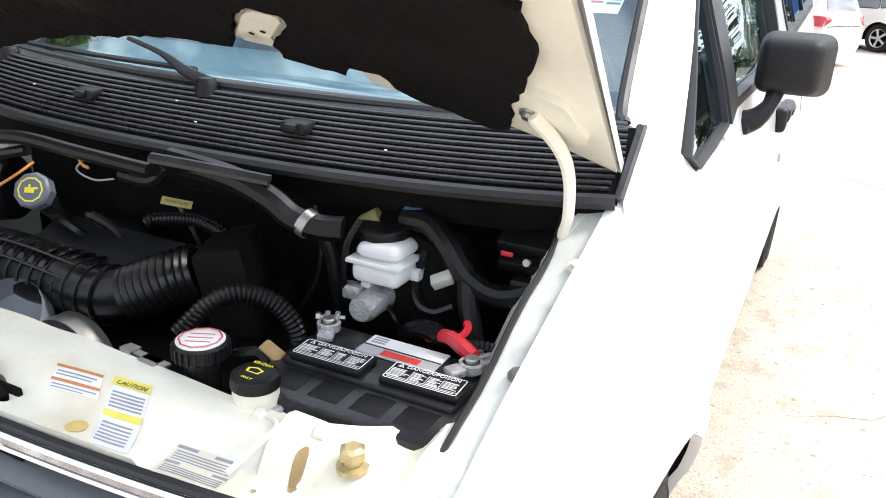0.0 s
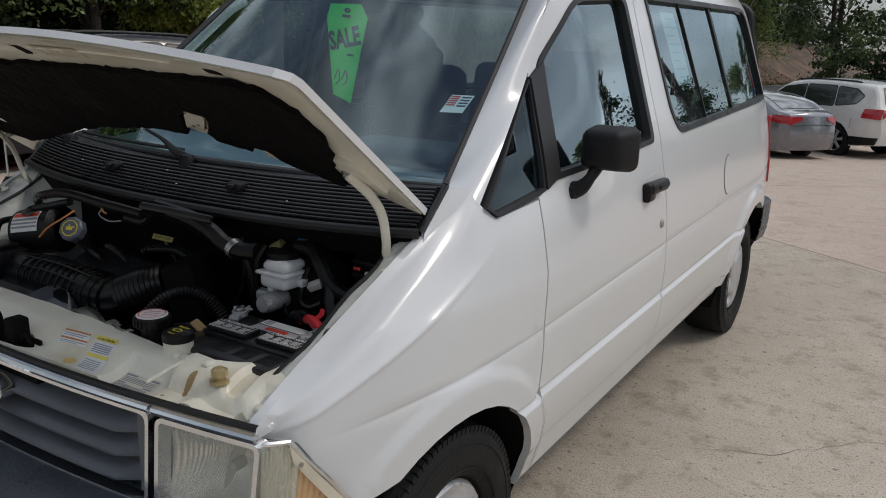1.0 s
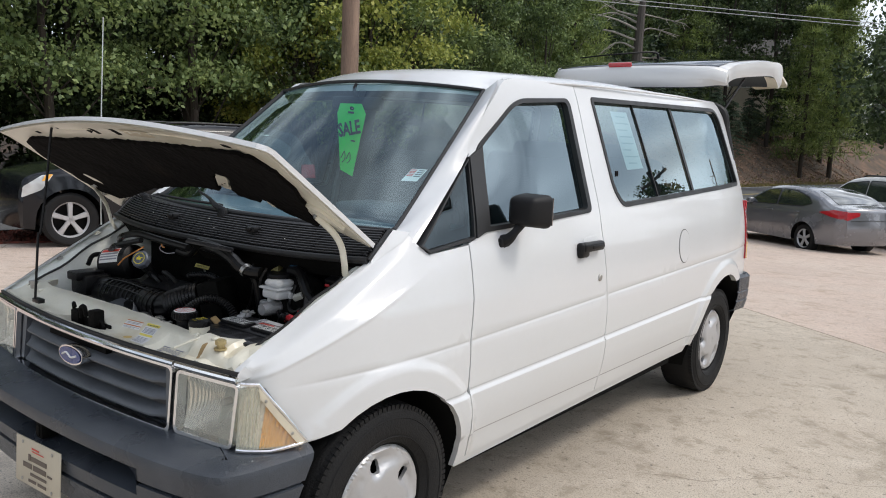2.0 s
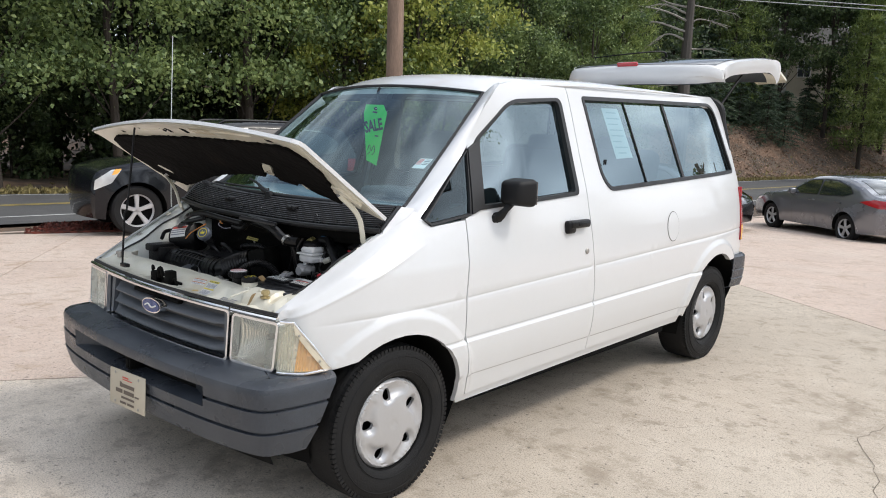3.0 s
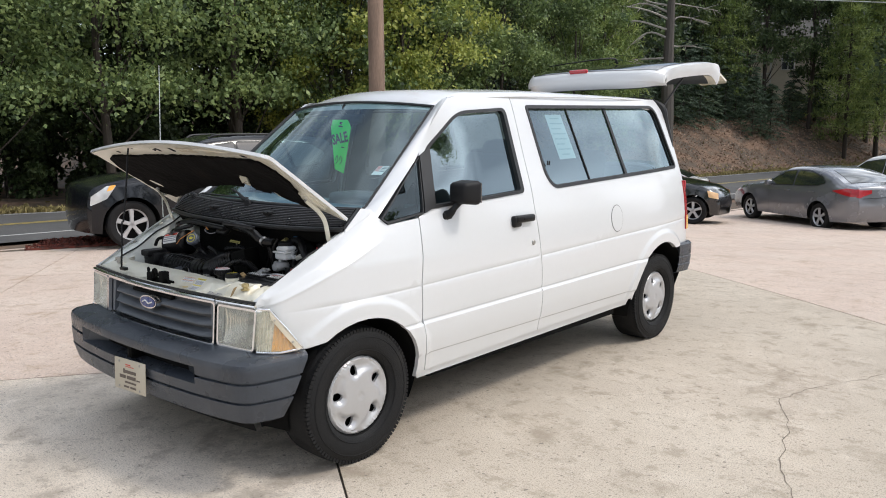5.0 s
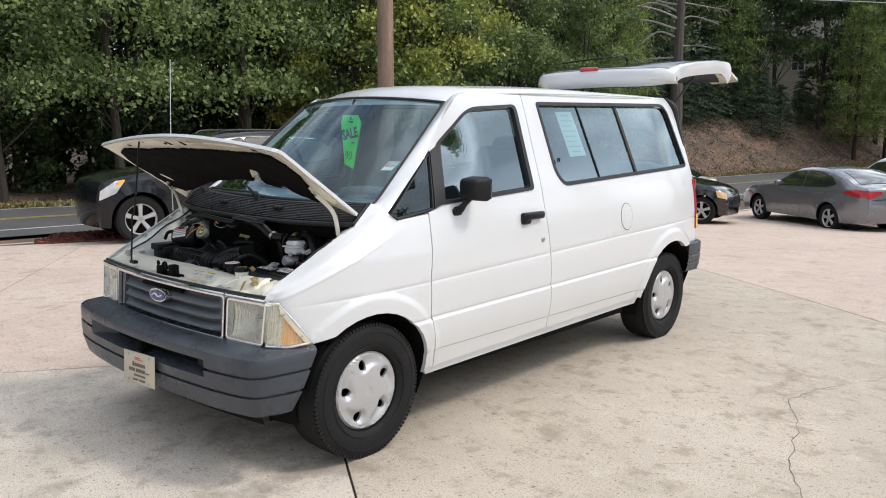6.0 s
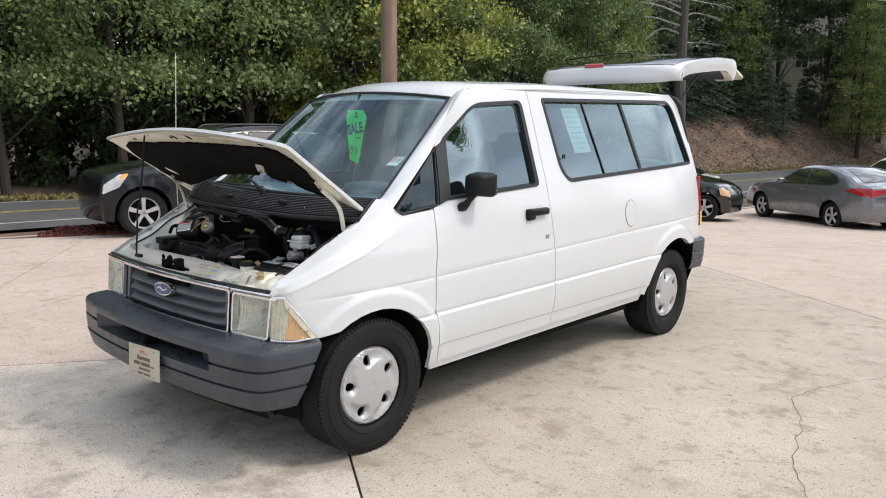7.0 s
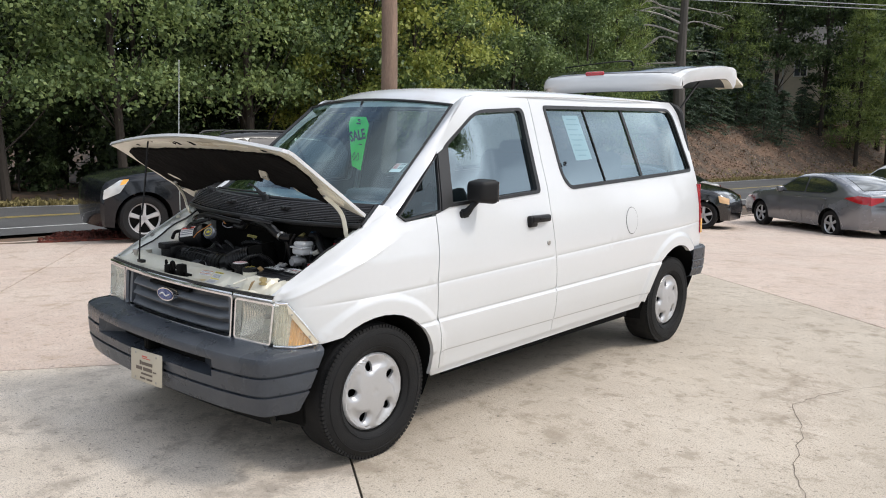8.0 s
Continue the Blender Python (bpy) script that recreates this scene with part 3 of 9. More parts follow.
def side_x(y, z):
    """Half the van's width."""
    x = float(np.interp(z, PZ, PX))
    if y < 0.4:
        x -= 0.12 * (0.4 - y) ** 2 + 0.08 * (0.4 - y) ** 4
    x -= 0.28 * max(0.0, 0.9 - y) * max(0.0, z - 0.95) * smooth((1.75 - z) / 0.3)
    if y > 2.9:
        x -= 0.12 * (y - 2.9) ** 2
    c1, c2 = crease_z(y), 0.787 + 0.029 * y
    x += 0.008 * smooth((c1 - z) / 0.010) * smooth((z - 0.40) / 0.15) - 0.006 * math.exp(-(((z - c1 - 0.005) / 0.006) ** 2))
    x -= 0.0035 * math.exp(-(((z - c2) / 0.006) ** 2)) * smooth((y + 0.42) / 0.3)
    x -= 0.005 * smooth((0.437 - z) / 0.008) * smooth((y - 0.3) / 0.1)
    for cy, cz, r in ((0.03, 0.33, 0.365), (3.02, 0.36, 0.385)):
        d = math.hypot(y - cy, z - cz)
        x += 0.016 * smooth((r + 0.105 - d) / 0.045) * smooth((z - 0.25) / 0.2)
    return x


def wing_top(y):
    """Height of the front wing's inner top edge."""
    if y > -0.44:
        return 0.857 + 0.535 * (y + 0.44)
    return 0.857 - 0.20 * smooth((-0.44 - y) / 0.07) * 0.4


def shoulder(y):
    """How far the ridge along the wing lies below its top edge."""
    return 0.045 + 0.15 * max(0.0, y + 0.44)


def wing(y, z):
    """The front wing: the side, rolled over to its top edge."""
    x = side_x(y, z)
    d = (wing_top(y) - z) / shoulder(y)
    edge = 0.752 + 0.03 * smooth((y + 0.45) / 0.6)
    d = max(0.0, d)
    if d < 1:
        x = edge + (x - edge) * (0.56 * (1 - (1 - min(1.0, d / 0.38)) ** 2) + 0.44 * d)
    x += (side_x(y, z) - x) * 0.5 * smooth((y - 0.03) / 0.13)
    x += 0.003 * math.exp(-(((d - 1) * shoulder(y) / 0.008) ** 2)) * (1 - smooth((y - 0.02) / 0.12))
    nose = max(0.0, min(1.0, (-0.375 - y) / 0.115))
    return Vector((x - 0.07 * nose * nose * min(1.0, d), y, z))


def flank(y, z):
    return Vector((side_x(y, z), y, z))


def arc(cy, cz, r, a0, a1, n=14):
    return [(cy + r * math.cos(radians(a0 + (a1 - a0) * k / n)), cz + r * math.sin(radians(a0 + (a1 - a0) * k / n))) for k in range(n + 1)]


SEAM = [(0.428, 1.136), (0.405, 0.95), (0.390, 0.81), (0.398, 0.63), (0.418, 0.50), (0.456, 0.338)]
VENT = [(0.187, 1.144), (0.222, 1.119), (0.468, 1.150), (0.545, 1.432)]
top_run = [(-0.44 + 0.605 * k / 20, wing_top(-0.44 + 0.605 * k / 20)) for k in range(21)]
wing_outline = [(-0.305, 0.602), (-0.33, 0.64), (-0.415, 0.785), (-0.462, 0.800), (-0.488, 0.815), (-0.475, 0.838)] + top_run + [(0.180, 1.152), (0.221, 1.114), (0.425, 1.131)] + SEAM[1:] + [(0.400, 0.342)] + arc(0.03, 0.33, 0.365, -2, 127)
wing_outline = [(y - 0.0025, z) if (y, z) in SEAM else (y, z) for y, z in wing_outline]
CREASE = (-0.013, -0.007, -0.001, 0.005, 0.011, 0.018)
wing_lines = [[(y, z - d) for y, z in top_run] for d in (0.003, 0.010, 0.022)] + [[(y, z - k * shoulder(y)) for y, z in top_run] for k in (0.10, 0.18, 0.27, 0.36, 0.48, 0.6, 0.72, 0.84)] + [[(y, z - shoulder(y) - k) for y, z in top_run] for k in (-0.016, -0.009, -0.004, 0, 0.004, 0.009, 0.016)] + [[(-0.30, crease_z(-0.3) + h), (0.5, crease_z(0.5) + h)] for h in CREASE] + [[(-0.40, 0.775 + h), (0.5, 0.8015 + h)] for h in (-0.009, -0.004, 0, 0.004, 0.009)] + [arc(0.03, 0.33, 0.365 + h, -2, 127) for h in (0.03, 0.06, 0.075, 0.09, 0.105)]
for name, flip in (("front_wing", False), ("front_wing", True)):
    part(name, sheet(wing_outline, wing, step=0.03, edge_step=0.02, lines=wing_lines, depth=(-0.022, 0, 0), mirror=flip), WHITE, van)

# Doors, with a hole for the window.
DOOR = [(0.432, 1.137), (0.474, 1.150), (0.550, 1.437), (0.578, 1.492), (0.69, 1.622), (0.790, 1.712), (0.835, 1.740), (0.90, 1.751), (1.398, 1.772), (1.388, 1.40), (1.386, 1.11), (1.436, 0.74), (1.446, 0.61), (1.468, 0.358), (0.460, 0.338), (0.422, 0.50), (0.402, 0.63), (0.394, 0.81), (0.409, 0.95)]
DWIN = rounded([(0.492, 1.168), (0.592, 1.466), (0.875, 1.672), (1.318, 1.700), (1.312, 1.208)], [0.02, 0.05, 0.09, 0.045, 0.03])
DWIN_IN = rounded([(0.552, 1.188), (0.617, 1.466), (0.872, 1.653), (1.288, 1.682), (1.280, 1.224)], [0.02, 0.04, 0.08, 0.03, 0.02])
SWIN = rounded([(1.527, 1.720), (3.245, 1.757), (3.385, 1.280), (1.628, 1.214), (1.560, 1.295)], [0.03, 0.10, 0.05, 0.06, 0.08])
side_lines = [[(0.3, crease_z(0.3) + h), (3.5, crease_z(3.5) + h)] for h in CREASE] + [[(0.3, 0.7957 + h), (3.5, 0.8885 + h)] for h in (-0.009, -0.004, 0, 0.004, 0.009)] + [[(0.3, h), (3.5, h)] for h in (0.427, 0.433, 0.439)] + [arc(3.02, 0.36, 0.385 + h, 30, 180) for h in (0.03, 0.06, 0.075, 0.09, 0.105)]
PANEL = [(1.403, 1.772), (3.33, 1.806), (3.40, 1.70), (3.455, 1.45), (3.475, 1.16), (3.487, 0.85), (3.492, 0.69), (3.30, 0.68)] + arc(3.02, 0.36, 0.385, 56, 180) + [(2.61, 0.376), (1.473, 0.358), (1.451, 0.61), (1.441, 0.74), (1.391, 1.11), (1.393, 1.40)]


def shrunk(loop, d):
    """An outline drawn in by d."""
    c = np.array(loop)
    a = np.roll(c, 1, 0) - c
    b = np.roll(c, -1, 0) - c
    area = sum(p[0] * q[1] - q[0] * p[1] for p, q in zip(loop, [*loop[1:], loop[0]]))
    out = []
    for p, u, v in zip(c, a, b):
        u, v = u / (np.linalg.norm(u) + 1e-9), v / (np.linalg.norm(v) + 1e-9)
        nrm = np.array([u[1] - v[1], v[0] - u[0]])
        nrm = nrm / (np.linalg.norm(nrm) + 1e-9) * (1 if area > 0 else -1)
        out.append(tuple(p + nrm * d))
    return out


def ring(loop, inset, lift=0.005, drop=0.021, surf=flank, mirror=False):
    """A rubber seal round an opening."""
    return sheet(loop, lambda u, v: surf(u, v) + Vector((lift, 0, 0)), holes=[shrunk(loop, inset)], step=0.5, edge_step=0.03, depth=(-drop, 0, 0), mirror=mirror)


for flip in (False, True):
    door = part("front_door", sheet(DOOR, flank, holes=[DWIN], step=0.035, edge_step=0.025, lines=side_lines, depth=(-0.03, 0, 0), mirror=flip), WHITE, van)
    part("window_seal", sheet(DWIN, lambda u, v: flank(u, v) + Vector((0.006, 0, 0)), holes=[DWIN_IN], step=0.5, edge_step=0.03, depth=(-0.03, 0, 0), mirror=flip), SEAL, door)
    pane = part("window_pane", sheet(shrunk(DWIN, 0.02), lambda u, v: flank(u, v) - Vector((0.018, 0, 0)), step=0.08, mirror=flip), WINDOW, door, "tinted side window glass")
    pane.visible_shadow = False
    # The dark bar between the vent window and the door window.
    part("division_bar", sheet([(0.472, 1.153), (0.549, 1.436), (0.630, 1.478), (0.556, 1.180)], lambda u, v: flank(u, v) + Vector((0.010, 0, 0)), step=0.05, depth=(-0.03, 0, 0), mirror=flip), SEAL, door)
    inner = sheet(shrunk(DOOR, 0.035), lambda u, v: flank(u, v) - Vector((0.045, 0, 0)), holes=[DWIN], step=0.12, mirror=flip)
    part("door_lining", inner, TRIM, door)
    # Handle with its recess, and the lock.
    s = -1 if flip else 1
    recess = sheet(rounded([(1.205, 1.100), (1.335, 1.105), (1.335, 1.040), (1.205, 1.035)], 0.015), lambda u, v: flank(u, v) + Vector((0.0015, 0, 0)), step=0.05, depth=(-0.004, 0, 0), mirror=flip)
    grip = part("door_handle", join(box(0.898, 0.934, 1.165, 1.345, 1.044, 1.086, 0.013, 3), box(0.893, 0.928, 1.148, 1.222, 1.020, 1.086, 0.014, 3), box(0.90, 0.938, 1.225, 1.335, 1.056, 1.074, 0.006)), BLACK, door, "black paddle door handle")
    moved_m = Matrix.Diagonal((s, 1, 1, 1)) @ Matrix.Translation((-0.008, 0, 0))
    grip.data.transform(moved_m)
    part("handle_recess", recess, WHITE, grip)
    lock = part("door_lock", moved(turned([(0, 0.006), (0.012, 0.006), (0.0155, 0.003), (0.0155, -0.006)], 16, "X"), Matrix.Translation((s * 0.908, 1.348, 0.917)) @ Matrix.Diagonal((s, 1, 1, 1))), STEEL, door)
    # The vent window before the door.
    part("vent_seal", ring(VENT, 0.010, mirror=flip, surf=lambda u, v: flank(u, v)), SEAL, van)
    pane = part("vent_pane", sheet(shrunk(VENT, 0.012), lambda u, v: flank(u, v) - Vector((0.006, 0, 0)), step=0.08, mirror=flip), DARKVENTGLASS, van)
    # Added near-black sheet behind the pane, standing in for the mirrored tree.
    part("vent_trim", sheet(shrunk(VENT, 0.004), lambda u, v: flank(u, v) - Vector((0.03, 0, 0)), holes=[rounded([(0.375, 1.180), (0.462, 1.192), (0.492, 1.310), (0.430, 1.262)], 0.012)], step=0.08, mirror=flip), LINER, van)
    pane.visible_shadow = False
    # The long panel behind the door, with its band of three panes.
    panel = part("side_panel", sheet(PANEL, flank, holes=[SWIN], step=0.035, edge_step=0.025, lines=side_lines, depth=(-0.03, 0, 0), mirror=flip), WHITE, van)
    part("window_seal", ring(SWIN, 0.021, mirror=flip), SEAL, panel)
    for y0, y1, y2, y3 in ((1.40, 1.985, 2.075, 1.40), (1.985, 2.475, 2.565, 2.075), (2.475, 3.5, 3.6, 2.565)):
        loop = [p for p in dense(shrunk(SWIN, 0.02), 0.03)]
        x_at = lambda ya, yb, z: ya + (yb - ya) * (1.73 - z) / (1.73 - 1.24)  # noqa: E731
        lo, hi = (lambda z, a=y0, b=y3: x_at(a, b, z)), (lambda z, a=y1, b=y2: x_at(a, b, z))
        loop = [(min(max(p[0], lo(p[1])), hi(p[1])), p[1]) for p in loop]
        pane = part("side_pane", sheet(list(dict.fromkeys(loop)), lambda u, v: flank(u, v) - Vector((0.016, 0, 0)), step=0.09, edge_step=0.05, mirror=flip), WINDOW, panel, "side window glass")
        pane.visible_shadow = False
    for ya, yb, w in ((1.985, 2.075, 0.008), (2.475, 2.565, 0.030)):
        bar = [(ya - w / 2, 1.735), (ya + w / 2, 1.735), (yb + w / 2, 1.235), (yb - w / 2, 1.235)]
        part("window_bar", sheet(bar, lambda u, v: flank(u, v) - Vector((0.008, 0, 0)), step=0.08, depth=(-0.007, 0, 0), mirror=flip), SEAL, panel)
    part("panel_lining", sheet(PANEL[:5] + [(3.487, 0.75), (2.2, 0.75), (1.44, 0.75), (1.391, 1.11), (1.393, 1.40)], lambda u, v: flank(u, v) - Vector((0.06, 0, 0)), holes=[SWIN], step=0.15, mirror=flip), TRIM, panel)
    # Fuel flap.
    lid = [(2.330 + 0.077 * math.cos(a), 0.978 + 0.092 * math.sin(a)) for a in np.linspace(0, 2 * math.pi, 29)[:-1]]
    if not flip:
        part("fuel_flap", sheet(shrunk(lid, 0.004), lambda u, v: flank(u, v) + Vector((0.0025, 0, 0)), step=0.05, edge_step=0.02, depth=(-0.006, 0, 0)), WHITE, panel)
        part("flap_gap", sheet(lid, lambda u, v: flank(u, v) + Vector((0.001, 0, 0)), holes=[shrunk(lid, 0.006)], step=0.2, edge_step=0.02), SEAL, panel)
    # Slender rocker under the sills, wheel arch liners.
    part("sill", sheet([(0.41, 0.345), (2.62, 0.380), (2.60, 0.325), (0.43, 0.295)], lambda u, v: flank(u, v) - Vector((0.018, 0, 0)), step=0.2, mirror=flip), WHITE, van)
    for cy, cz, r in ((0.03, 0.33, 0.365), (3.02, 0.36, 0.385)):
        a = [(s * (side_x(y, z) - 0.006), y, z) for y, z in arc(cy, cz, r + 0.004, -20, 200, 26)]
        b = [(s * 0.56, y, z) for y, z in arc(cy, cz, r + 0.03, -20, 200, 26)]
        part("wheel_arch", strip(a, b, 3), LINER, van)
        back = sheet(arc(cy, cz, r + 0.04, -20, 200, 26), lambda u, v: Vector((0.57, u, v)), step=0.2, mirror=flip)
        part("arch_wall", back, LINER, van)

# Windscreen, its seal and the pillars.
edge_w = spline([(0.735, 0.165, 1.183), (0.711, 0.235, 1.215), (0.665, 0.52, 1.452), (0.613, 0.812, 1.694)], 6)


def screen(x, s):
    """A point of the windscreen: x across, s from its base (0) to its top (1)."""
    i = s * (len(edge_w) - 1)
    k = min(int(i), len(edge_w) - 2)
    e = edge_w[k].lerp(edge_w[k + 1], i - k)
    q = 1 - (x / e.x) ** 2
    return Vector((x, e.y - (0.125 - 0.025 * s) * q, e.z + (0.005 + 0.03 * s) * q))


def screen_sheet(lift, s0=0.0, s1=1.0, w=1.0, n=18, m=14):
    bm = bmesh.new()
    rows = []
    for j in range(m + 1):
        s = s0 + (s1 - s0) * j / m
        i = s * (len(edge_w) - 1)
        k = min(int(i), len(edge_w) - 2)
        ex = edge_w[k].lerp(edge_w[k + 1], i - k).x * w
        rows.append([bm.verts.new(screen(-ex + 2 * ex * c / n, s) + Vector((0, -0.6, 0.8)) * lift) for c in range(n + 1)])
    for a, b in zip(rows, rows[1:]):
        for c in range(n):
            bm.faces.new((a[c], a[c + 1], b[c + 1], b[c]))
    return bm


glass_pane = part("windscreen", screen_sheet(0.0), SCREEN, van, "windscreen glass with a hanging sale tag behind")
glass_pane.visible_shadow = False
seal_line = [screen(edge_w[0].x * (1 - 2 * k / 20), 0.0) for k in range(21)]
part("screen_seal", tube([p + Vector((0, -0.005, 0.002)) for p in seal_line], 0.009, 8, 2), SEAL, glass_pane)
part("screen_seal", tube([screen(edge_w[-1].x * (1 - 2 * k / 20), 1.0) + Vector((0, -0.004, 0.003)) for k in range(21)], 0.0075, 8, 2), SEAL, glass_pane)
for s in (-1, 1):
    part("screen_seal", tube([Vector((s * (p.x - 0.004), p.y, p.z + 0.003)) for p in edge_w], 0.0105, 8, 3), SEAL, glass_pane)
    outer = spline([(wing(0.164, 1.148).x + 0.003, 0.176, 1.149), (side_x(0.366, 1.293), 0.362, 1.297), (side_x(0.548, 1.440), 0.546, 1.443), (side_x(0.69, 1.625), 0.686, 1.626), (side_x(0.775, 1.705) - 0.004, 0.770, 1.704), (side_x(0.83, 1.752) - 0.018, 0.826, 1.740)], 6)
    inner = [edge_w[0].lerp(edge_w[0], 0)] + edge_w[1:]
    tt = np.linspace(0, 1, 25)
    pick = lambda run, t: run[min(int(t * (len(run) - 1)), len(run) - 2)].lerp(run[min(int(t * (len(run) - 1)), len(run) - 2) + 1], t * (len(run) - 1) - min(int(t * (len(run) - 1)), len(run) - 2))  # noqa: E731
    a = [pick(edge_w, t) + Vector((0.003, -0.003, 0.004)) for t in tt]
    b = [pick(outer, t) for t in tt]
    bm = strip(a, b, 6, (0.012, -0.005, 0.005))
    part("pillar", moved(bm, Matrix.Diagonal((s, 1, 1, 1))), WHITE, van)


def true_normals(ob, surf):
    """Shades the outer skin by the exact curve of its surface."""
    me = ob.data
    normals = [Vector(n.vector) for n in me.corner_normals]
    e = 0.0025
    for poly in me.polygons:
        for li in poly.loop_indices:
            x, y, z = me.vertices[me.loops[li].vertex_index].co
            s = 1 if x > 0 else -1
            n = (surf(y + e, z) - surf(y - e, z)).cross(surf(y, z + e) - surf(y, z - e))
            n = Vector((s * abs(n.x), n.y if n.x > 0 else -n.y, n.z if n.x > 0 else -n.z)).normalized()
            if poly.normal.dot(n) > 0.75:
                normals[li] = n
    me.normals_split_custom_set(normals)


for ob in list(van.children):
    if ob.name.startswith(("front_door", "side_panel")):
        true_normals(ob, flank)
    if ob.name.startswith("front_wing"):
        true_normals(ob, wing)
# On the passenger side the pillar and door frame lie further back, behind the glass.
for ob in van.children_recursive:
    if ob.type == "MESH" and not ob.name.startswith(("windscreen", "screen_seal", "front_wing")):
        for v in ob.data.vertices:
            if v.co.x < -0.5 and v.co.z > 1.2 and v.co.y < 1.0:
                v.co.y += 0.085 * smooth((v.co.z - 1.2) / 0.25) * smooth((1.0 - v.co.y) / 0.2)
                v.co.z -= 0.045 * smooth((v.co.z - 1.6) / 0.12) * smooth((1.0 - v.co.y) / 0.2)


# Roof: crowned, rolled down at its rim.
def roof(u, v):
    rise = 0.9 * smooth((v - 0.6) / 1.4)
    half = 0.655 + 0.012 * smooth((v - 0.8) / 1.0)
    front = 0.79 - 0.10 * (1 - (u / 0.63) ** 2)
    z = 1.752 + 0.045 * rise + 0.052 * (1 - min(1.0, abs(u / 0.70)) ** 2.5)
    z -= 0.085 * (1 - smooth((v - front) / 0.34)) * (1 - 0.25 * (u / 0.65) ** 2)
    z -= 0.03 * smooth((v - 3.2) / 0.2)
    z -= 0.05 * smooth((abs(u) - 0.60) / 0.09)
    return Vector((u, v, z))


roof_loop = [(0.613 * (1 - 2 * k / 16), 0.815 - 0.10 * (1 - (1 - 2 * k / 16) ** 2)) for k in range(17)] + [(-0.664, 0.90), (-0.682, 1.4), (-0.672, 3.2), (-0.62, 3.40), (0.62, 3.40), (0.672, 3.2), (0.682, 1.4), (0.664, 0.90)]
roof_lines = [[(s * x, 0.9), (s * x, 3.35)] for s in (-1, 1) for x in (0.60, 0.63, 0.655)]
part("roof", sheet(roof_loop, roof, step=0.07, edge_step=0.04, lines=roof_lines, depth=(0, 0, -0.03)), WHITE, van)
for s in (-1, 1):  # rain gutters
    part("gutter", tube([(s * 0.662, 1.0 if s < 0 else 0.86, 1.742), (s * 0.676, 1.2, 1.757), (s * 0.683, 1.6, 1.773), (s * 0.676, 2.6, 1.793), (s * 0.640, 3.20, 1.792)], 0.006, 8, 6), WHITE, van)
part("headlining", sheet([(-0.6, 0.95), (0.6, 0.95), (0.6, 3.3), (-0.6, 3.3)], lambda u, v: roof(u, v) - Vector((0, 0, 0.05)), step=0.3), TRIM, van)


# ---- nose: bumper, grille, lamps ----
def face_y(x, z):
    return -0.565 + 0.11 * x * x + 0.08 * (z - 0.62)


def on_face(lift=0.0):
    return lambda u, v: Vector((u, face_y(u, v) - lift, v))


BACK = (0, 0.03, 0)
# Bumper: a section swept along a bowed plan, its ends cut at a slant.
half = [(0.886, -0.300), (0.878, -0.42), (0.864, -0.53), (0.845, -0.585), (0.805, -0.620), (0.72, -0.645), (0.55, -0.672), (0.3, -0.692), (0.15, -0.698)]
plan = spline([(-x, y, 0) for x, y in half] + [(0, -0.70, 0)] + [(x, y, 0) for x, y in half[::-1]], 5)
# (depth behind the front line, height)
profile = [(0.17, 0.622), (0.07, 0.612), (0.022, 0.600), (0.006, 0.590), (0.0, 0.574), (0.001, 0.553), (0.002, 0.518), (0.014, 0.5165), (0.014, 0.5085), (0.000, 0.506), (0.001, 0.476), (0.004, 0.433), (0.017, 0.4315), (0.017, 0.4235), (0.003, 0.421), (0.026, 0.338), (0.05, 0.326), (0.13, 0.326)]


def bumper_point(i, d, z):
    p = plan[i]
    way = (plan[min(i + 1, len(plan) - 1)] - plan[max(i - 1, 0)]).normalized()
    slant = 0.50 * (z - 0.61) * smooth((p.y + 0.56) / 0.26)
    return Vector((p.x - way.y * d, p.y + way.x * d + slant, z))


bm = bmesh.new()
rows = [[bm.verts.new(bumper_point(i, d, z)) for d, z in profile] for i in range(len(plan))]
SLOT = 0.570
for i, (r0, r1) in enumerate(zip(rows, rows[1:])):
    for k in range(len(profile) - 1):
        if 5 <= k <= 9 and max(abs(plan[i].x), abs(plan[i + 1].x)) < SLOT:
            continue  # the air slot
        bm.faces.new((r0[k], r0[k + 1], r1[k + 1], r1[k]))
for r, flip in ((rows[0], False), (rows[-1], True)):
    bm.faces.new(r if flip else r[::-1])
bmesh.ops.recalc_face_normals(bm, faces=bm.faces)
bumper = part("front_bumper", bm, GREY, van, "dark grey moulded front bumper", smooth=28)
# The slot's pocket: lips running back to a dark wall, with scooped ends.
inner = [i for i in range(len(plan)) if abs(plan[i].x) < SLOT]
for z0, z1, k in ((0.553, 0.556, 5), (0.476, 0.492, 10)):
    part("slot_lip", strip([bumper_point(i, profile[k][0], z0) for i in inner], [bumper_point(i, 0.082, z1) for i in inner], 2), GREY, bumper)
part("slot_wall", strip([bumper_point(i, 0.080, 0.560) for i in inner], [bumper_point(i, 0.080, 0.488) for i in inner], 2), LINER, bumper)
for i in (inner[0], inner[-1]):
    q = i + (3 if i == inner[0] else -3)
    part("slot_end", strip([bumper_point(i, 0.001, 0.553), bumper_point(i, 0.001, 0.515), bumper_point(i, 0.001, 0.476)], [bumper_point(q, 0.08, 0.556), bumper_point(q, 0.08, 0.522), bumper_point(q, 0.08, 0.491)], 3, (0, 0.012, 0)), GREY, bumper)
part("tow_hook", join(box(-0.02, 0.02, -0.690, -0.625, 0.492, 0.548, 0.006), box(-0.011, 0.011, -0.695, -0.640, 0.502, 0.538, 0.004)), DUSTY, bumper)
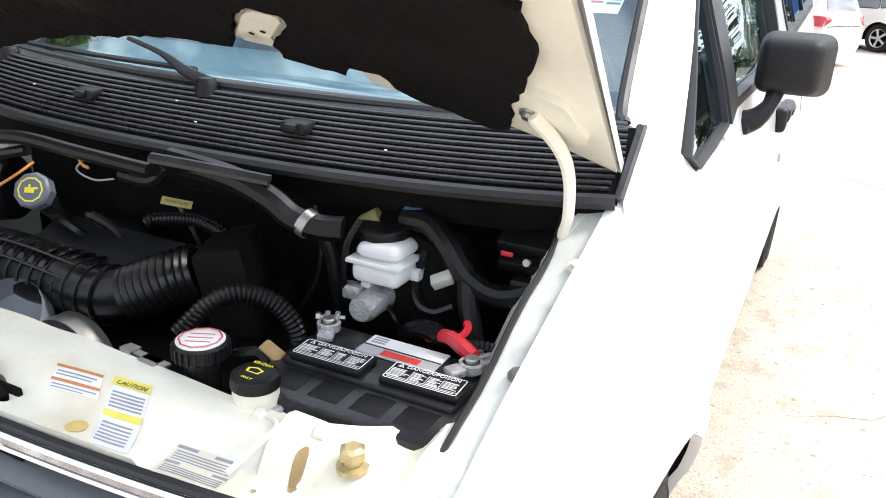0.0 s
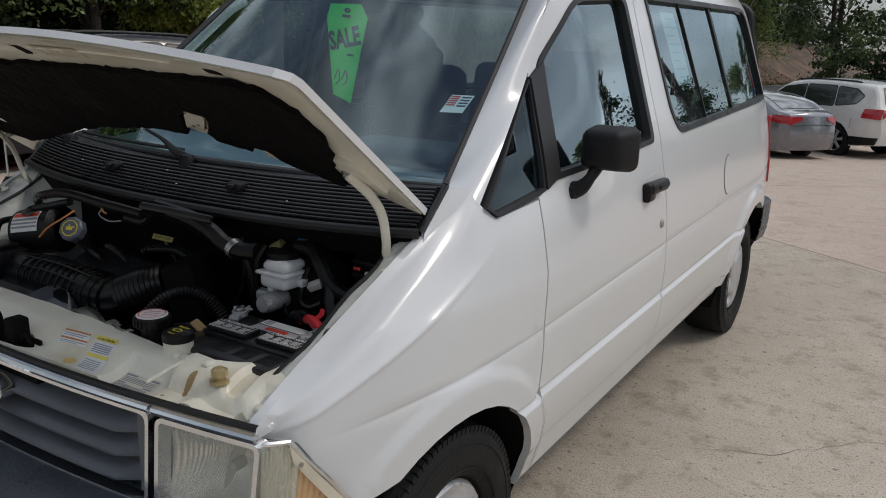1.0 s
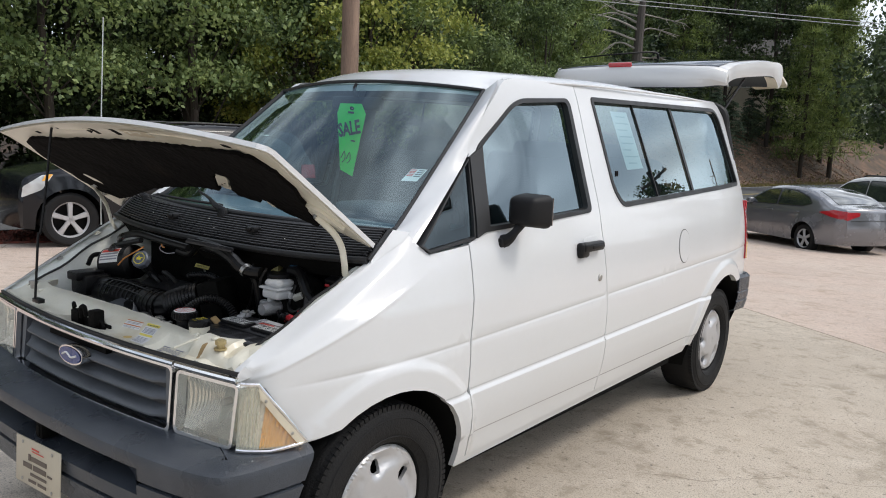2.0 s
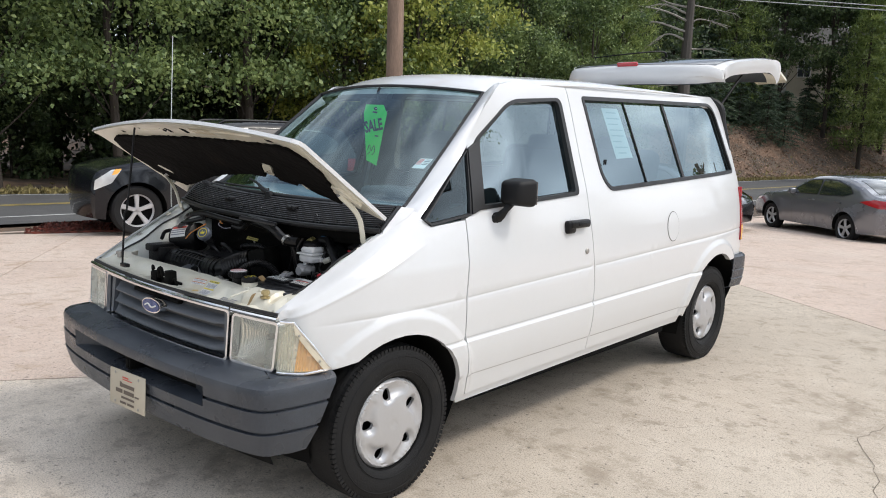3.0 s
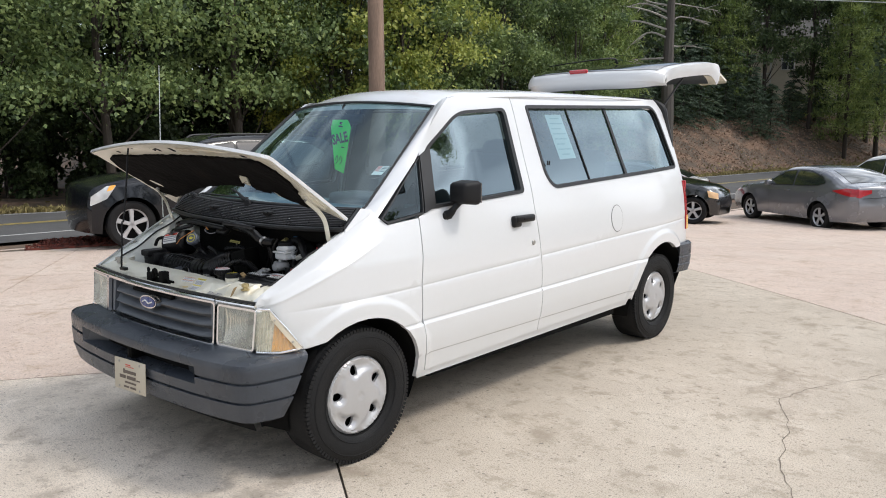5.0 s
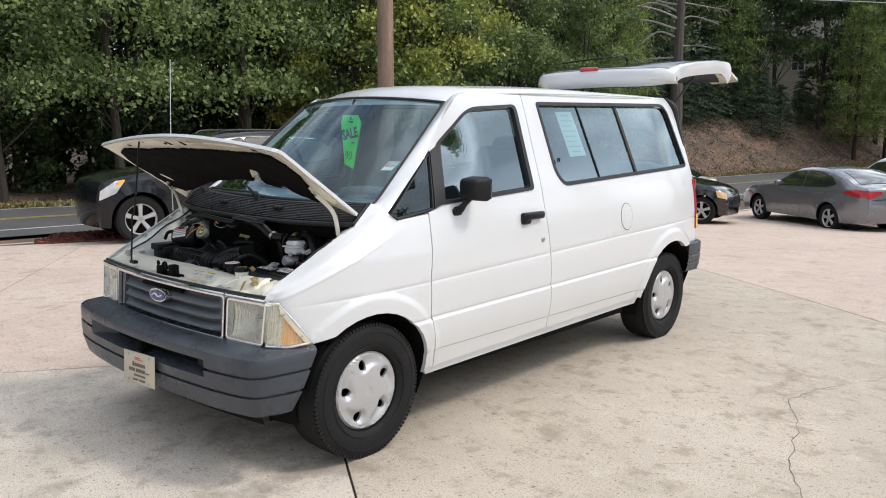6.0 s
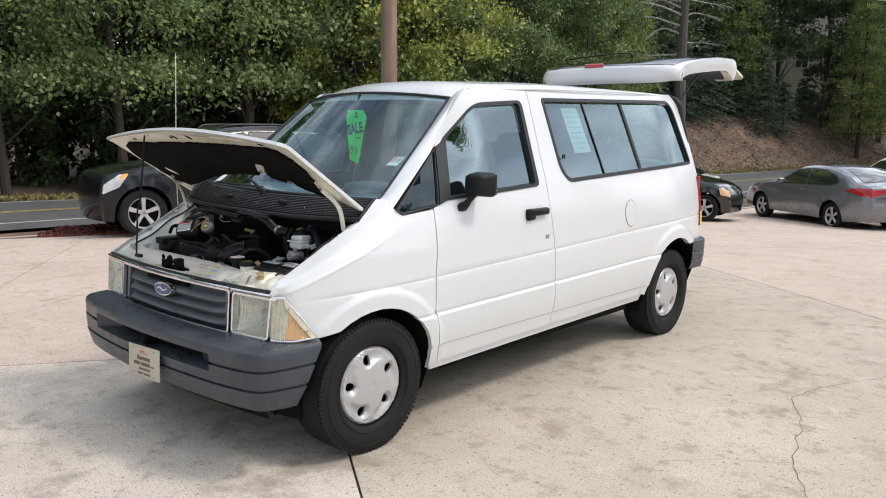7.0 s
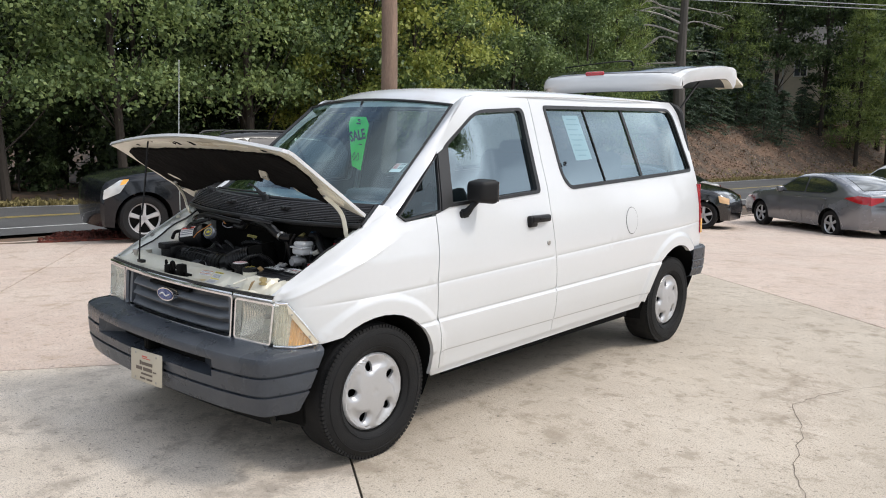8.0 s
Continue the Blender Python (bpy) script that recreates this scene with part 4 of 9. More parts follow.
part("air_dam", strip([(x, -0.61 + 0.10 * x * x, 0.335) for x in np.linspace(-0.79, 0.79, 13)], [(x, -0.59 + 0.10 * x * x, 0.280) for x in np.linspace(-0.79, 0.79, 13)]), LINER, van)

# Grille.
grille = part("grille_frame", sheet(rounded([(-0.512, 0.612), (-0.512, 0.812), (0.512, 0.812), (0.512, 0.612)], 0.02), on_face(0.010), holes=[rounded([(-0.503, 0.621), (-0.503, 0.803), (0.503, 0.803), (0.503, 0.621)], 0.02)], step=0.5, edge_step=0.05, depth=BACK), CHROME, van, "chromed grille surround")
# Same plastic as the slats; the shade behind them is put into its colour.
part("grille_back", sheet([(-0.5, 0.62), (-0.5, 0.80), (0.5, 0.80), (0.5, 0.62)], on_face(-0.036), step=0.1), mat("shaded_grille_plastic", (0.030, 0.034, 0.040), 0.45, var=0.25, scale=6), grille)
for z0 in (0.648, 0.700, 0.752):
    rows_g = []
    for x in np.linspace(-0.478, 0.478, 30):
        f = smooth((0.478 - abs(x)) / 0.07)
        rows_g.append([Vector((x, face_y(x, z0) + 0.038 - f * (0.038 - dy), z0 + dz)) for dy, dz in ((0.038, 0.020), (0.024, 0.013), (0.006, 0.003), (-0.003, -0.004), (-0.002, -0.010), (0.038, -0.007))])
    part("slat", loft(rows_g), SLATS, grille)
for s in (-1, 1):
    part("grille_cheek", sheet([(s * 0.495, 0.628), (s * 0.495, 0.795), (s * 0.455, 0.795), (s * 0.47, 0.628)], on_face(-0.012), step=0.05, depth=(0, 0.03, 0)), SLATS, grille)
# The badge: an oval with a bright rim and a plain emblem.
badge = part("badge", sheet([(0.078 * math.cos(a), 0.748 + 0.031 * math.sin(a)) for a in np.linspace(0, 2 * math.pi, 36)[:-1]], on_face(0.028), step=0.03, edge_step=0.01, depth=(0, 0.03, 0)), CHROME, grille, "blue oval badge with a bright rim")
part("badge_field", sheet([(0.070 * math.cos(a), 0.748 + 0.0255 * math.sin(a)) for a in np.linspace(0, 2 * math.pi, 36)[:-1]], on_face(0.0305), step=0.03, edge_step=0.01), BLUE, badge)
part("emblem", tube([Vector((u, face_y(u, v) - 0.0312, v)) for u, v in ((-0.046, 0.744), (-0.018, 0.754), (0.012, 0.743), (0.046, 0.753))], 0.0036, 6, 5), PAPER, badge)

def fluted(name, color, rough, metal, scale):
    """Bright lamp metal with upright flutes pressed into it."""
    m = mat(name, color, rough, metal=metal, var=0.10, scale=20)
    n, l = m.node_tree.nodes, m.node_tree.links
    wave, bp, co = n.new("ShaderNodeTexWave"), n.new("ShaderNodeBump"), n.new("ShaderNodeTexCoord")
    wave.bands_direction = "X"
    wave.inputs["Scale"].default_value, wave.inputs["Distortion"].default_value = scale, 0.3
    bp.inputs["Strength"].default_value, bp.inputs["Distance"].default_value = 0.55, 0.004
    l.new(co.outputs["Object"], wave.inputs["Vector"])
    l.new(wave.outputs["Fac"], bp.inputs["Height"])
    l.new(bp.outputs["Normal"], n["Principled BSDF"].inputs["Normal"])
    return m


REFLECTOR = fluted("reflector_silver", (0.86, 0.83, 0.76), 0.20, 0.85, 62)
CLOUDY = fluted("cloudy_reflector", (0.84, 0.80, 0.70), 0.28, 0.6, 40)
AMBERBACK = fluted("amber_reflector", (0.95, 0.46, 0.05), 0.25, 0.55, 62)
BEZEL = mat("aged_lamp_bezel", (0.60, 0.54, 0.42), 0.5, var=0.12, scale=20)
# Headlamps with chrome surrounds, and the wrap-round corner lamps.
for s in (-1, 1):
    lens_loop = rounded([(0.535, 0.628), (0.535, 0.797), (0.762, 0.797), (0.752, 0.628)], 0.012)
    lamp = part("headlamp", sheet(lens_loop, on_face(0.006), step=0.03, depth=(0, 0.012, 0), mirror=s < 0), LENS, van, "slightly hazed rectangular headlamp")
    rim = shrunk(lens_loop, -0.009)
    part("lamp_surround", sheet(rim, on_face(0.008), holes=[shrunk(lens_loop, 0.001)], step=0.3, edge_step=0.04, depth=BACK, mirror=s < 0), CHROME, lamp)
    # bowl: a dished reflector behind the lens
    bowl = sheet(lens_loop, lambda u, v: Vector((u, face_y(u, v) + 0.014 + 0.095 * max(0, 1 - ((u - 0.645) / 0.115) ** 4) * max(0, 1 - ((v - 0.712) / 0.086) ** 2) ** 0.7, v)), step=0.02, mirror=s < 0)
    part("reflector", bowl, REFLECTOR, lamp)
    part("bulb_shield", moved(turned([(0, 0.0), (0.009, 0.002), (0.012, 0.010), (0.012, 0.030)], 14, "Y"), Matrix.Translation((s * 0.69, -0.488, 0.735))), STEEL, lamp)

    def around(u, v, s=s):
        """The corner lamp's skin: u runs round the corner."""
        x = 0.772 + 0.085 * math.sin(min(1.0, u) * 1.35)
        y = face_y(0.772, v) + 0.185 * u**1.25 + 0.0
        return Vector((x - 0.35 * max(0, v - 0.62) * u * 0.35, y, v))

    clear = [(0.0, 0.626), (0.0, 0.800), (0.28, 0.797), (0.52, 0.715), (0.52, 0.618)]
    amber = [(0.52, 0.618), (0.52, 0.715), (0.97, 0.622), (0.93, 0.614)]
    outer = [(0.0, 0.626), (0.0, 0.808), (0.30, 0.804), (1.0, 0.620), (0.93, 0.612)]
    corner = part("corner_lamp", sheet(outer, lambda u, v: around(u, v) + Vector((0.0, -0.004, 0)), step=0.05, depth=(-0.01, 0.014, 0), mirror=s < 0), LENS, van, "clear and amber wrap-round corner lamp")
    part("clear_reflector", sheet([(0.0, 0.626), (0.0, 0.798), (0.28, 0.795), (0.40, 0.745), (0.33, 0.618)], lambda u, v: around(u, v) + Vector((-0.012, 0.012, 0)), step=0.05, mirror=s < 0), CLOUDY, corner)
    part("amber_reflector", sheet([(0.33, 0.618), (0.40, 0.745), (0.98, 0.620), (0.93, 0.613)], lambda u, v: around(u, v) + Vector((-0.010, 0.010, 0)), step=0.05, mirror=s < 0), AMBERBACK, corner)
    part("lamp_bezel", sheet([(0.30, 0.803), (1.0, 0.620), (0.93, 0.613), (0.86, 0.625), (0.34, 0.765)], lambda u, v: around(u, v) + Vector((0.004, -0.007, 0)), step=0.04, depth=(-0.006, 0.006, 0), mirror=s < 0), BEZEL, corner)
    for u, v in ((0.42, 0.757), (0.80, 0.654)):
        p = around(u, v) + Vector((0.005, -0.008, 0))
        part("bezel_screw", moved(turned([(0, 0.004), (0.004, 0.003), (0.005, 0)], 8, "X"), Matrix.Diagonal((s, 1, 1, 1)) @ Matrix.Translation(p)), STEEL, corner)
    for u in np.arange(0.03, 0.36, 0.048):
        top = 0.797 if u < 0.28 else 0.797 - (u - 0.28) * 0.26
        part("flute", tube([Vector((s * around(u, v).x, around(u, v).y - 0.004, v)) for v in (0.622, (0.622 + top) / 2, top - 0.004)], 0.0030, 5, 2), LENS, corner)
    run = [(0.0, 0.809), (0.30, 0.804), (0.66, 0.716), (1.0, 0.620), (0.5, 0.612), (0.0, 0.622)]
    pts = []
    for (u0, v0), (u1, v1) in zip(run, run[1:]):
        pts += [around(u0 + (u1 - u0) * k / 5, v0 + (v1 - v0) * k / 5) for k in range(5)]
    pts.append(around(*run[-1]))
    part("lamp_surround", moved(tube([p + Vector((0.002, -0.004, 0)) for p in pts], 0.005, 6, 1, raw=True), Matrix.Diagonal((s, 1, 1, 1))), CHROME, corner)
# Chrome bar and black rubber strip over grille and lamps.
for s in (-1, 1):
    part("nose_moulding", tube([Vector((s * x, face_y(x, 0.815) - 0.004, 0.816)) for x in (0.518, 0.60, 0.68, 0.76)], 0.009, 8, 3, flat=1.0), CHROME, van)
part("nose_moulding", tube([Vector((x, face_y(x, 0.815) - 0.006, 0.818)) for x in np.linspace(-0.512, 0.512, 9)], 0.009, 8, 3), CHROME, van)
part("nose_rubber", strip([Vector((x, face_y(x, 0.82) + 0.001, 0.824)) for x in np.linspace(-0.755, 0.755, 21)], [Vector((x, face_y(x, 0.82) + 0.010, 0.835)) for x in np.linspace(-0.755, 0.755, 21)], 2, (0, -0.004, 0.004)), SEAL, van)

# Dealer plate with printed lines.
plate = part("front_plate", moved(box(-0.152, 0.152, -0.004, 0.0, -0.076, 0.076, 0.003), pose(0.042, -0.712, 0.417, 0, -3, 0) @ pose(0, 0, 0, -4, 0, 0)), PLATE, van, "tan dealer plate with printed lines")
base = pose(0.042, -0.7175, 0.417, 0, -3, 0) @ pose(0, 0, 0, 90 - 4, 0, 0)
PRINT = mat("plate_print", (0.13, 0.10, 0.08), 0.55, var=0.1, scale=40)
for u, v, w, h, m in ((-0.012, 0.050, 0.050, 0.005, REDINK), (0.004, 0.041, 0.080, 0.003, REDINK), (-0.052, 0.018, 0.016, 0.021, PRINT), (0.012, 0.016, 0.104, 0.015, PRINT), (-0.066, -0.010, 0.058, 0.016, PRINT), (0.018, -0.010, 0.086, 0.016, PRINT), (0.086, -0.014, 0.032, 0.006, PRINT), (0.010, -0.034, 0.110, 0.009, PRINT), (-0.030, -0.056, 0.052, 0.009, PRINT), (0.036, -0.056, 0.056, 0.009, PRINT)):
    part("printed_line", moved(box(u - w / 2, u + w / 2, v - h / 2, v + h / 2, -0.0005, 0.0005), base), m, plate, smooth=0)
for u in (-0.10, 0.10):
    for v in (-0.06, 0.06):
        part("plate_screw", moved(turned([(0, 0.003), (0.005, 0.002), (0.006, 0)], 10), base @ pose(u, v, 0)), STEEL, plate)

# ---- wheels ----
tyre_profile = [(0.195, -0.085), (0.205, -0.098), (0.235, -0.108), (0.275, -0.109), (0.300, -0.103), (0.316, -0.093), (0.324, -0.078), (0.3275, -0.05), (0.3285, 0), (0.3275, 0.05), (0.324, 0.078), (0.316, 0.093), (0.300, 0.103), (0.275, 0.109), (0.235, 0.108), (0.205, 0.098), (0.195, 0.085)]
HOLES = [[(0.128 * math.cos(a0) + (0.027 * math.cos(b)) * math.cos(a0) - 0.021 * math.sin(b) * math.sin(a0), 0.128 * math.sin(a0) + (0.027 * math.cos(b)) * math.sin(a0) + 0.021 * math.sin(b) * math.cos(a0)) for b in np.linspace(0, 2 * math.pi, 13)[:-1]] for a0 in [radians(100 + 72 * k) for k in range(5)]]


def cap_shape(u, v):
    """The wheel cover: a shallow dish with five holes, each at the head of a scoop that runs out to the rim."""
    r, at = math.hypot(u, v), math.atan2(v, u)
    h = 0.014 * (1 - (r / 0.19) ** 2) + 0.010 * smooth((0.188 - r) / 0.010)
    h -= 0.004 * smooth((r - 0.164) / 0.004) * (1 - smooth((r - 0.172) / 0.004))
    for k in range(5):
        a0 = radians(100 + 72 * k)
        turn = (at - a0 + math.pi) % (2 * math.pi) - math.pi
        along = max(0.0, min(1.0, -turn / 0.62))
        d = math.hypot(r - (0.128 + 0.020 * along), r * (turn + 0.62 * along)) / (0.036 - 0.014 * along)
        h -= (0.026 - 0.018 * along) * smooth(1.25 - d)
    h -= 0.003 * smooth((0.02 - r) / 0.006)
    return Vector((h, u, v))


def build_wheel(x, y, z, s):
    hub = part("wheel", moved(turned([(0.0, 0.02), (0.10, 0.02), (0.17, 0.045), (0.192, 0.085), (0.200, 0.088), (0.200, -0.085), (0.0, -0.085)], 32, "X"), Matrix.Translation((x, y, z)) @ Matrix.Diagonal((s, 1, 1, 1))), LINER, van)
    treads = turned(tyre_profile, 64, "X")
    part("tyre", moved(treads, Matrix.Translation((x, y, z))), RUBBER, hub)
    bm = bmesh.new()
    for k in range(96):  # shoulder blocks
        a = 2 * math.pi * k / 96
        for side in (-1, 1):
            b = box(side * 0.083 - 0.016, side * 0.083 + 0.016, -0.0075, 0.0075, 0.306, 0.3238)
            moved(b, Matrix.Rotation(a + 0.02 * side, 4, "X"))
            me_t = bpy.data.meshes.new("tmp")
            b.to_mesh(me_t)
            b.free()
            bm.from_mesh(me_t)
            bpy.data.meshes.remove(me_t)
    tagged(part("tread", moved(bm, Matrix.Translation((x, y, z))), RUBBER, hub, smooth=0), kind="stuff")
    for r in (0.222, 0.283):
        part("sidewall_ring", moved(turned([(r - 0.002, 0.1075), (r, 0.1102), (r + 0.002, 0.1075)], 48, "X"), Matrix.Translation((x, y, z)) @ Matrix.Diagonal((s, 1, 1, 1))), RUBBER, hub)
    disc = [(0.188 * math.cos(a), 0.188 * math.sin(a)) for a in np.linspace(0, 2 * math.pi, 49)[:-1]]
    part("hubcap", moved(sheet(disc, cap_shape, holes=HOLES, step=0.009, edge_step=0.009, depth=(-0.014, 0, 0)), Matrix.Translation((x + s * 0.078, y, z)) @ Matrix.Diagonal((s, 1, 1, 1))), SILVER, hub, "silver five-hole wheel cover")


for s in (-1, 1):
    build_wheel(s * 0.775, 0.0, 0.322, s)
    build_wheel(s * 0.760, 3.02, 0.322, s)
part("underbody", join(box(-0.60, 0.60, -0.45, 3.4, 0.30, 0.36), box(-0.80, 0.80, 0.55, 2.5, 0.27, 0.34)), LINER, van, smooth=0)


# ---- open hood ----
H0, HL, HN = Vector((0, 0.039, 1.153)), Vector((0, -0.830, 0.557)), Vector((0, 0.557, 0.830))


def hood_at(drop):
    """The hood's skin, lowered by drop along its normal: u across, v from its rear corner to its front."""
    return lambda u, v: Vector((u, 0, 0)) + H0 + HL * v + HN * (0.045 * (1 - (u / 0.8) ** 2) - 0.03 * smooth((v - 0.53) / 0.12) - drop)


def hood_loop(d):
    front = [(0.80 * math.sin(a), 0.585 - 0.004 + 0.060 * (1 - math.sin(abs(a)) ** 2)) for a in np.linspace(-1.42, 1.42, 25)]
    rear = [(0.765 * k, (0.25 - 0.045 * smooth((0.15 - k) / 0.4)) * (1 - k * k)) for k in np.linspace(1, -1, 17)]
    loop = front + [(0.808, 0.56), (0.800, 0.45)] + rear + [(-0.800, 0.45), (-0.808, 0.56)]
    return shrunk(loop, d) if d else loop


hood = part("hood", sheet(hood_loop(0), hood_at(0.0), step=0.06, edge_step=0.03, depth=tuple(-0.016 * HN)), WHITE, van, "open white hood, propped up by a rod")
felt_half = [(0.17, 0.500), (0.45, 0.506), (0.63, 0.528), (0.695, 0.512), (0.735, 0.447), (0.728, 0.355), (0.69, 0.27), (0.655, 0.20), (0.628, 0.125), (0.60, 0.110), (0.555, 0.128), (0.498, 0.150), (0.478, 0.172), (0.464, 0.226), (0.412, 0.222), (0.385, 0.196), (0.34, 0.208), (0.295, 0.222), (0.305, 0.262), (0.375, 0.330), (0.372, 0.352), (0.330, 0.362), (0.298, 0.345), (0.232, 0.272), (0.212, 0.238), (0.10, 0.238)]
felt_plain = felt_half[:6] + [(0.715, 0.25), (0.690, 0.155), (0.640, 0.090), (0.52, 0.112), (0.40, 0.150), (0.26, 0.188), (0.10, 0.212)]
felt_loop = felt_half + [(-x, y) for x, y in felt_plain[::-1]]
slots = [rounded([(u - w, v - h), (u + w, v - h), (u + w, v + h), (u - w, v + h)], 0.004) for u, v, w, h in ((-0.154, 0.548, 0.014, 0.022), (-0.025, 0.547, 0.015, 0.024), (0.595, 0.540, 0.014, 0.010), (-0.55, 0.547, 0.013, 0.010))]
part("hood_frame", sheet(hood_loop(0.010), hood_at(0.020), holes=slots, step=0.06, edge_step=0.02, depth=tuple(0.012 * HN)), CREAM, hood, "cream painted underside of the hood")
part("slot_backing", sheet([(-0.2, 0.515), (0.64, 0.515), (0.64, 0.565), (0.0, 0.585), (-0.2, 0.585)], hood_at(0.0178), step=0.1), LINER, hood)
part("slot_backing", sheet([(-0.60, 0.525), (-0.50, 0.525), (-0.50, 0.57), (-0.60, 0.57)], hood_at(0.0178), step=0.1), LINER, hood)
random.seed(3)
ragged = [(u + random.uniform(-0.004, 0.004), v + random.uniform(-0.004, 0.004)) for u, v in dense(felt_loop, 0.02)]
part("sound_pad", sheet(ragged, lambda u, v: hood_at(0.034)(u, v) + HN * 0.006 * noise.noise((u * 9, v * 9, 1)), step=0.04, edge_step=0.02, depth=tuple(0.014 * HN)), FELT, hood, "sagging black felt sound pad")
# Stiffening ribs at the front lip, a sticker patch and embossings.
for u0, u1 in ((-0.35, -0.18), (0.03, 0.16), (0.20, 0.50)):
    part("lip_rib", tube([hood_at(0.0215)(u, 0.562) for u in np.linspace(u0, u1, 5)], 0.0035, 6, 2), CREAM, hood)
part("lip_patch", sheet([(0.05, 0.528), (0.205, 0.526), (0.215, 0.576), (0.06, 0.582)], hood_at(0.0225), step=0.06), mat("aged_label", (0.60, 0.53, 0.40), 0.6, var=0.2, scale=20), hood)
# Brackets in the pad's cut-outs, one with two small holes.
plate_b = part("hood_bracket", sheet(rounded([(0.228, 0.240), (0.285, 0.232), (0.298, 0.268), (0.366, 0.335), (0.364, 0.348), (0.330, 0.354), (0.304, 0.340), (0.242, 0.272)], 0.008), lambda a, b: hood_at(0.0235)(a, b) - HN * 0.010 * smooth((b - 0.262) / 0.012), step=0.02, edge_step=0.012, depth=tuple(0.004 * HN)), CREAM, hood)
for u, v in ((0.285, 0.290), (0.312, 0.300)):
    part("rivet_hole", sheet([(u + 0.005 * math.cos(a), v + 0.004 * math.sin(a)) for a in np.linspace(0, 6.2832, 10)[:-1]], hood_at(0.0345), step=0.02), LINER, plate_b)
part("hood_bracket", sheet(rounded([(0.415, 0.165), (0.420, 0.218), (0.458, 0.220), (0.470, 0.172), (0.488, 0.148)], 0.006), hood_at(0.025), step=0.03, depth=tuple(0.006 * HN)), CREAM, hood)
for s in (-1, 1):
    # Hinge: a cranked arm from the hood's plate to the bay.
    plate_h = part("hinge_plate", sheet(rounded([(0.60, 0.225), (0.635, 0.285), (0.735, 0.235), (0.745, 0.12), (0.68, 0.105), (0.625, 0.15)], 0.02), hood_at(0.031), step=0.04, edge_step=0.02, depth=tuple(0.015 * HN), mirror=s < 0), CREAM, hood)
    for u, v in ((0.675, 0.195), (0.695, 0.135)):
        p = hood_at(0.032)(s * u, v)
        part("bolt", moved(moved(turned([(0, 0.009), (0.007, 0.009), (0.008, 0.004), (0.012, 0.003), (0.0125, 0)], 8), (-HN).to_track_quat("Z", "Y").to_matrix().to_4x4()), Matrix.Translation(p)), STEEL, plate_h)
    p = hood_at(0.035)(0.685, 0.20)
    run = [p, Vector((0.708, -0.092, 1.196)), Vector((0.716, -0.062, 1.150)), Vector((0.715, -0.045, 1.09)), Vector((0.706, -0.030, 1.055)), Vector((0.716, -0.01, 1.040))]
    part("hinge_arm", moved(tube([Vector((q.x, q.y, q.z)) for q in run], 0.0105, 8, 6, flat=0.55), Matrix.Diagonal((s, 1, 1, 1))), CREAM, hood, "cream cranked hinge arm")
# Prop rod.
part("prop_rod", tube([(-0.363, -0.528, 0.862), (-0.366, -0.515, 1.02), (-0.372, -0.506, 1.10), (-0.366, -0.498, 1.12), (-0.372, -0.47, 1.30), (-0.382, -0.445, 1.470), (-0.374, -0.44, 1.484), (-0.350, -0.435, 1.480)], 0.0046, 8, 6), BLACK, van, "thin black hood prop rod")
part("prop_clip", moved(box(-0.02, 0.03, -0.012, 0.012, -0.006, 0.010, 0.003), Matrix.Translation((-0.355, -0.522, 0.862))), BLACK, van)


# ---- cowl with its long slats ----
COWL_W = 0.768  # half width at the slats' ends


def cowl_y(x, t):
    return -0.072 + 0.090 * t + (0.088 - 0.004 * t) * abs(x / COWL_W) ** 2.3


def cowl_z(x, t):
    return 1.098 + 0.080 * t + 0.014 * abs(x / COWL_W) ** 3


cowl = part("cowl_panel", loft([[Vector((x, cowl_y(x, t), cowl_z(x, t))) for t in np.linspace(-0.14, 1.06, 14)] for x in np.linspace(-COWL_W, COWL_W, 41)], closed=False), LINER, van, "black ribbed cowl below the windscreen")
N_SLAT = 11
for k in range(N_SLAT):
    t = (k + 0.5) / N_SLAT
    w = COWL_W - 0.006 - 0.02 * abs(t - 0.5)
    part("cowl_slat", tube([Vector((x, cowl_y(x, t), cowl_z(x, t) + 0.006)) for x in np.linspace(-w, w, 31)], 0.0030, 6, 1, raw=True, flat=1.6), RIBS, cowl)
for s in (-1, 1):
    tt = np.linspace(-0.1, 1.05, 8)
    foot = [Vector((s * COWL_W, cowl_y(COWL_W, t), cowl_z(COWL_W, t) + 0.002)) for t in tt]
    rail = [p + Vector((s * 0.010, 0.004, 0.003)) for p in foot]
    part("cowl_corner", strip(foot, rail, 2, (0, 0, 0.004)), SEAL, cowl)
    # Painted gusset from the cowl's end out to the wing's edge.
    gap = [wing(y, wing_top(y) - 0.003) for y in np.linspace(0.0, 0.168, 8)]
    part("wing_gusset", strip([p + Vector((0, 0, -0.003)) for p in rail], [Vector((s * (p.x + 0.002), p.y, p.z + 0.010 * smooth((p.y - 0.13) / 0.04))) for p in gap], 3), WHITE, van)
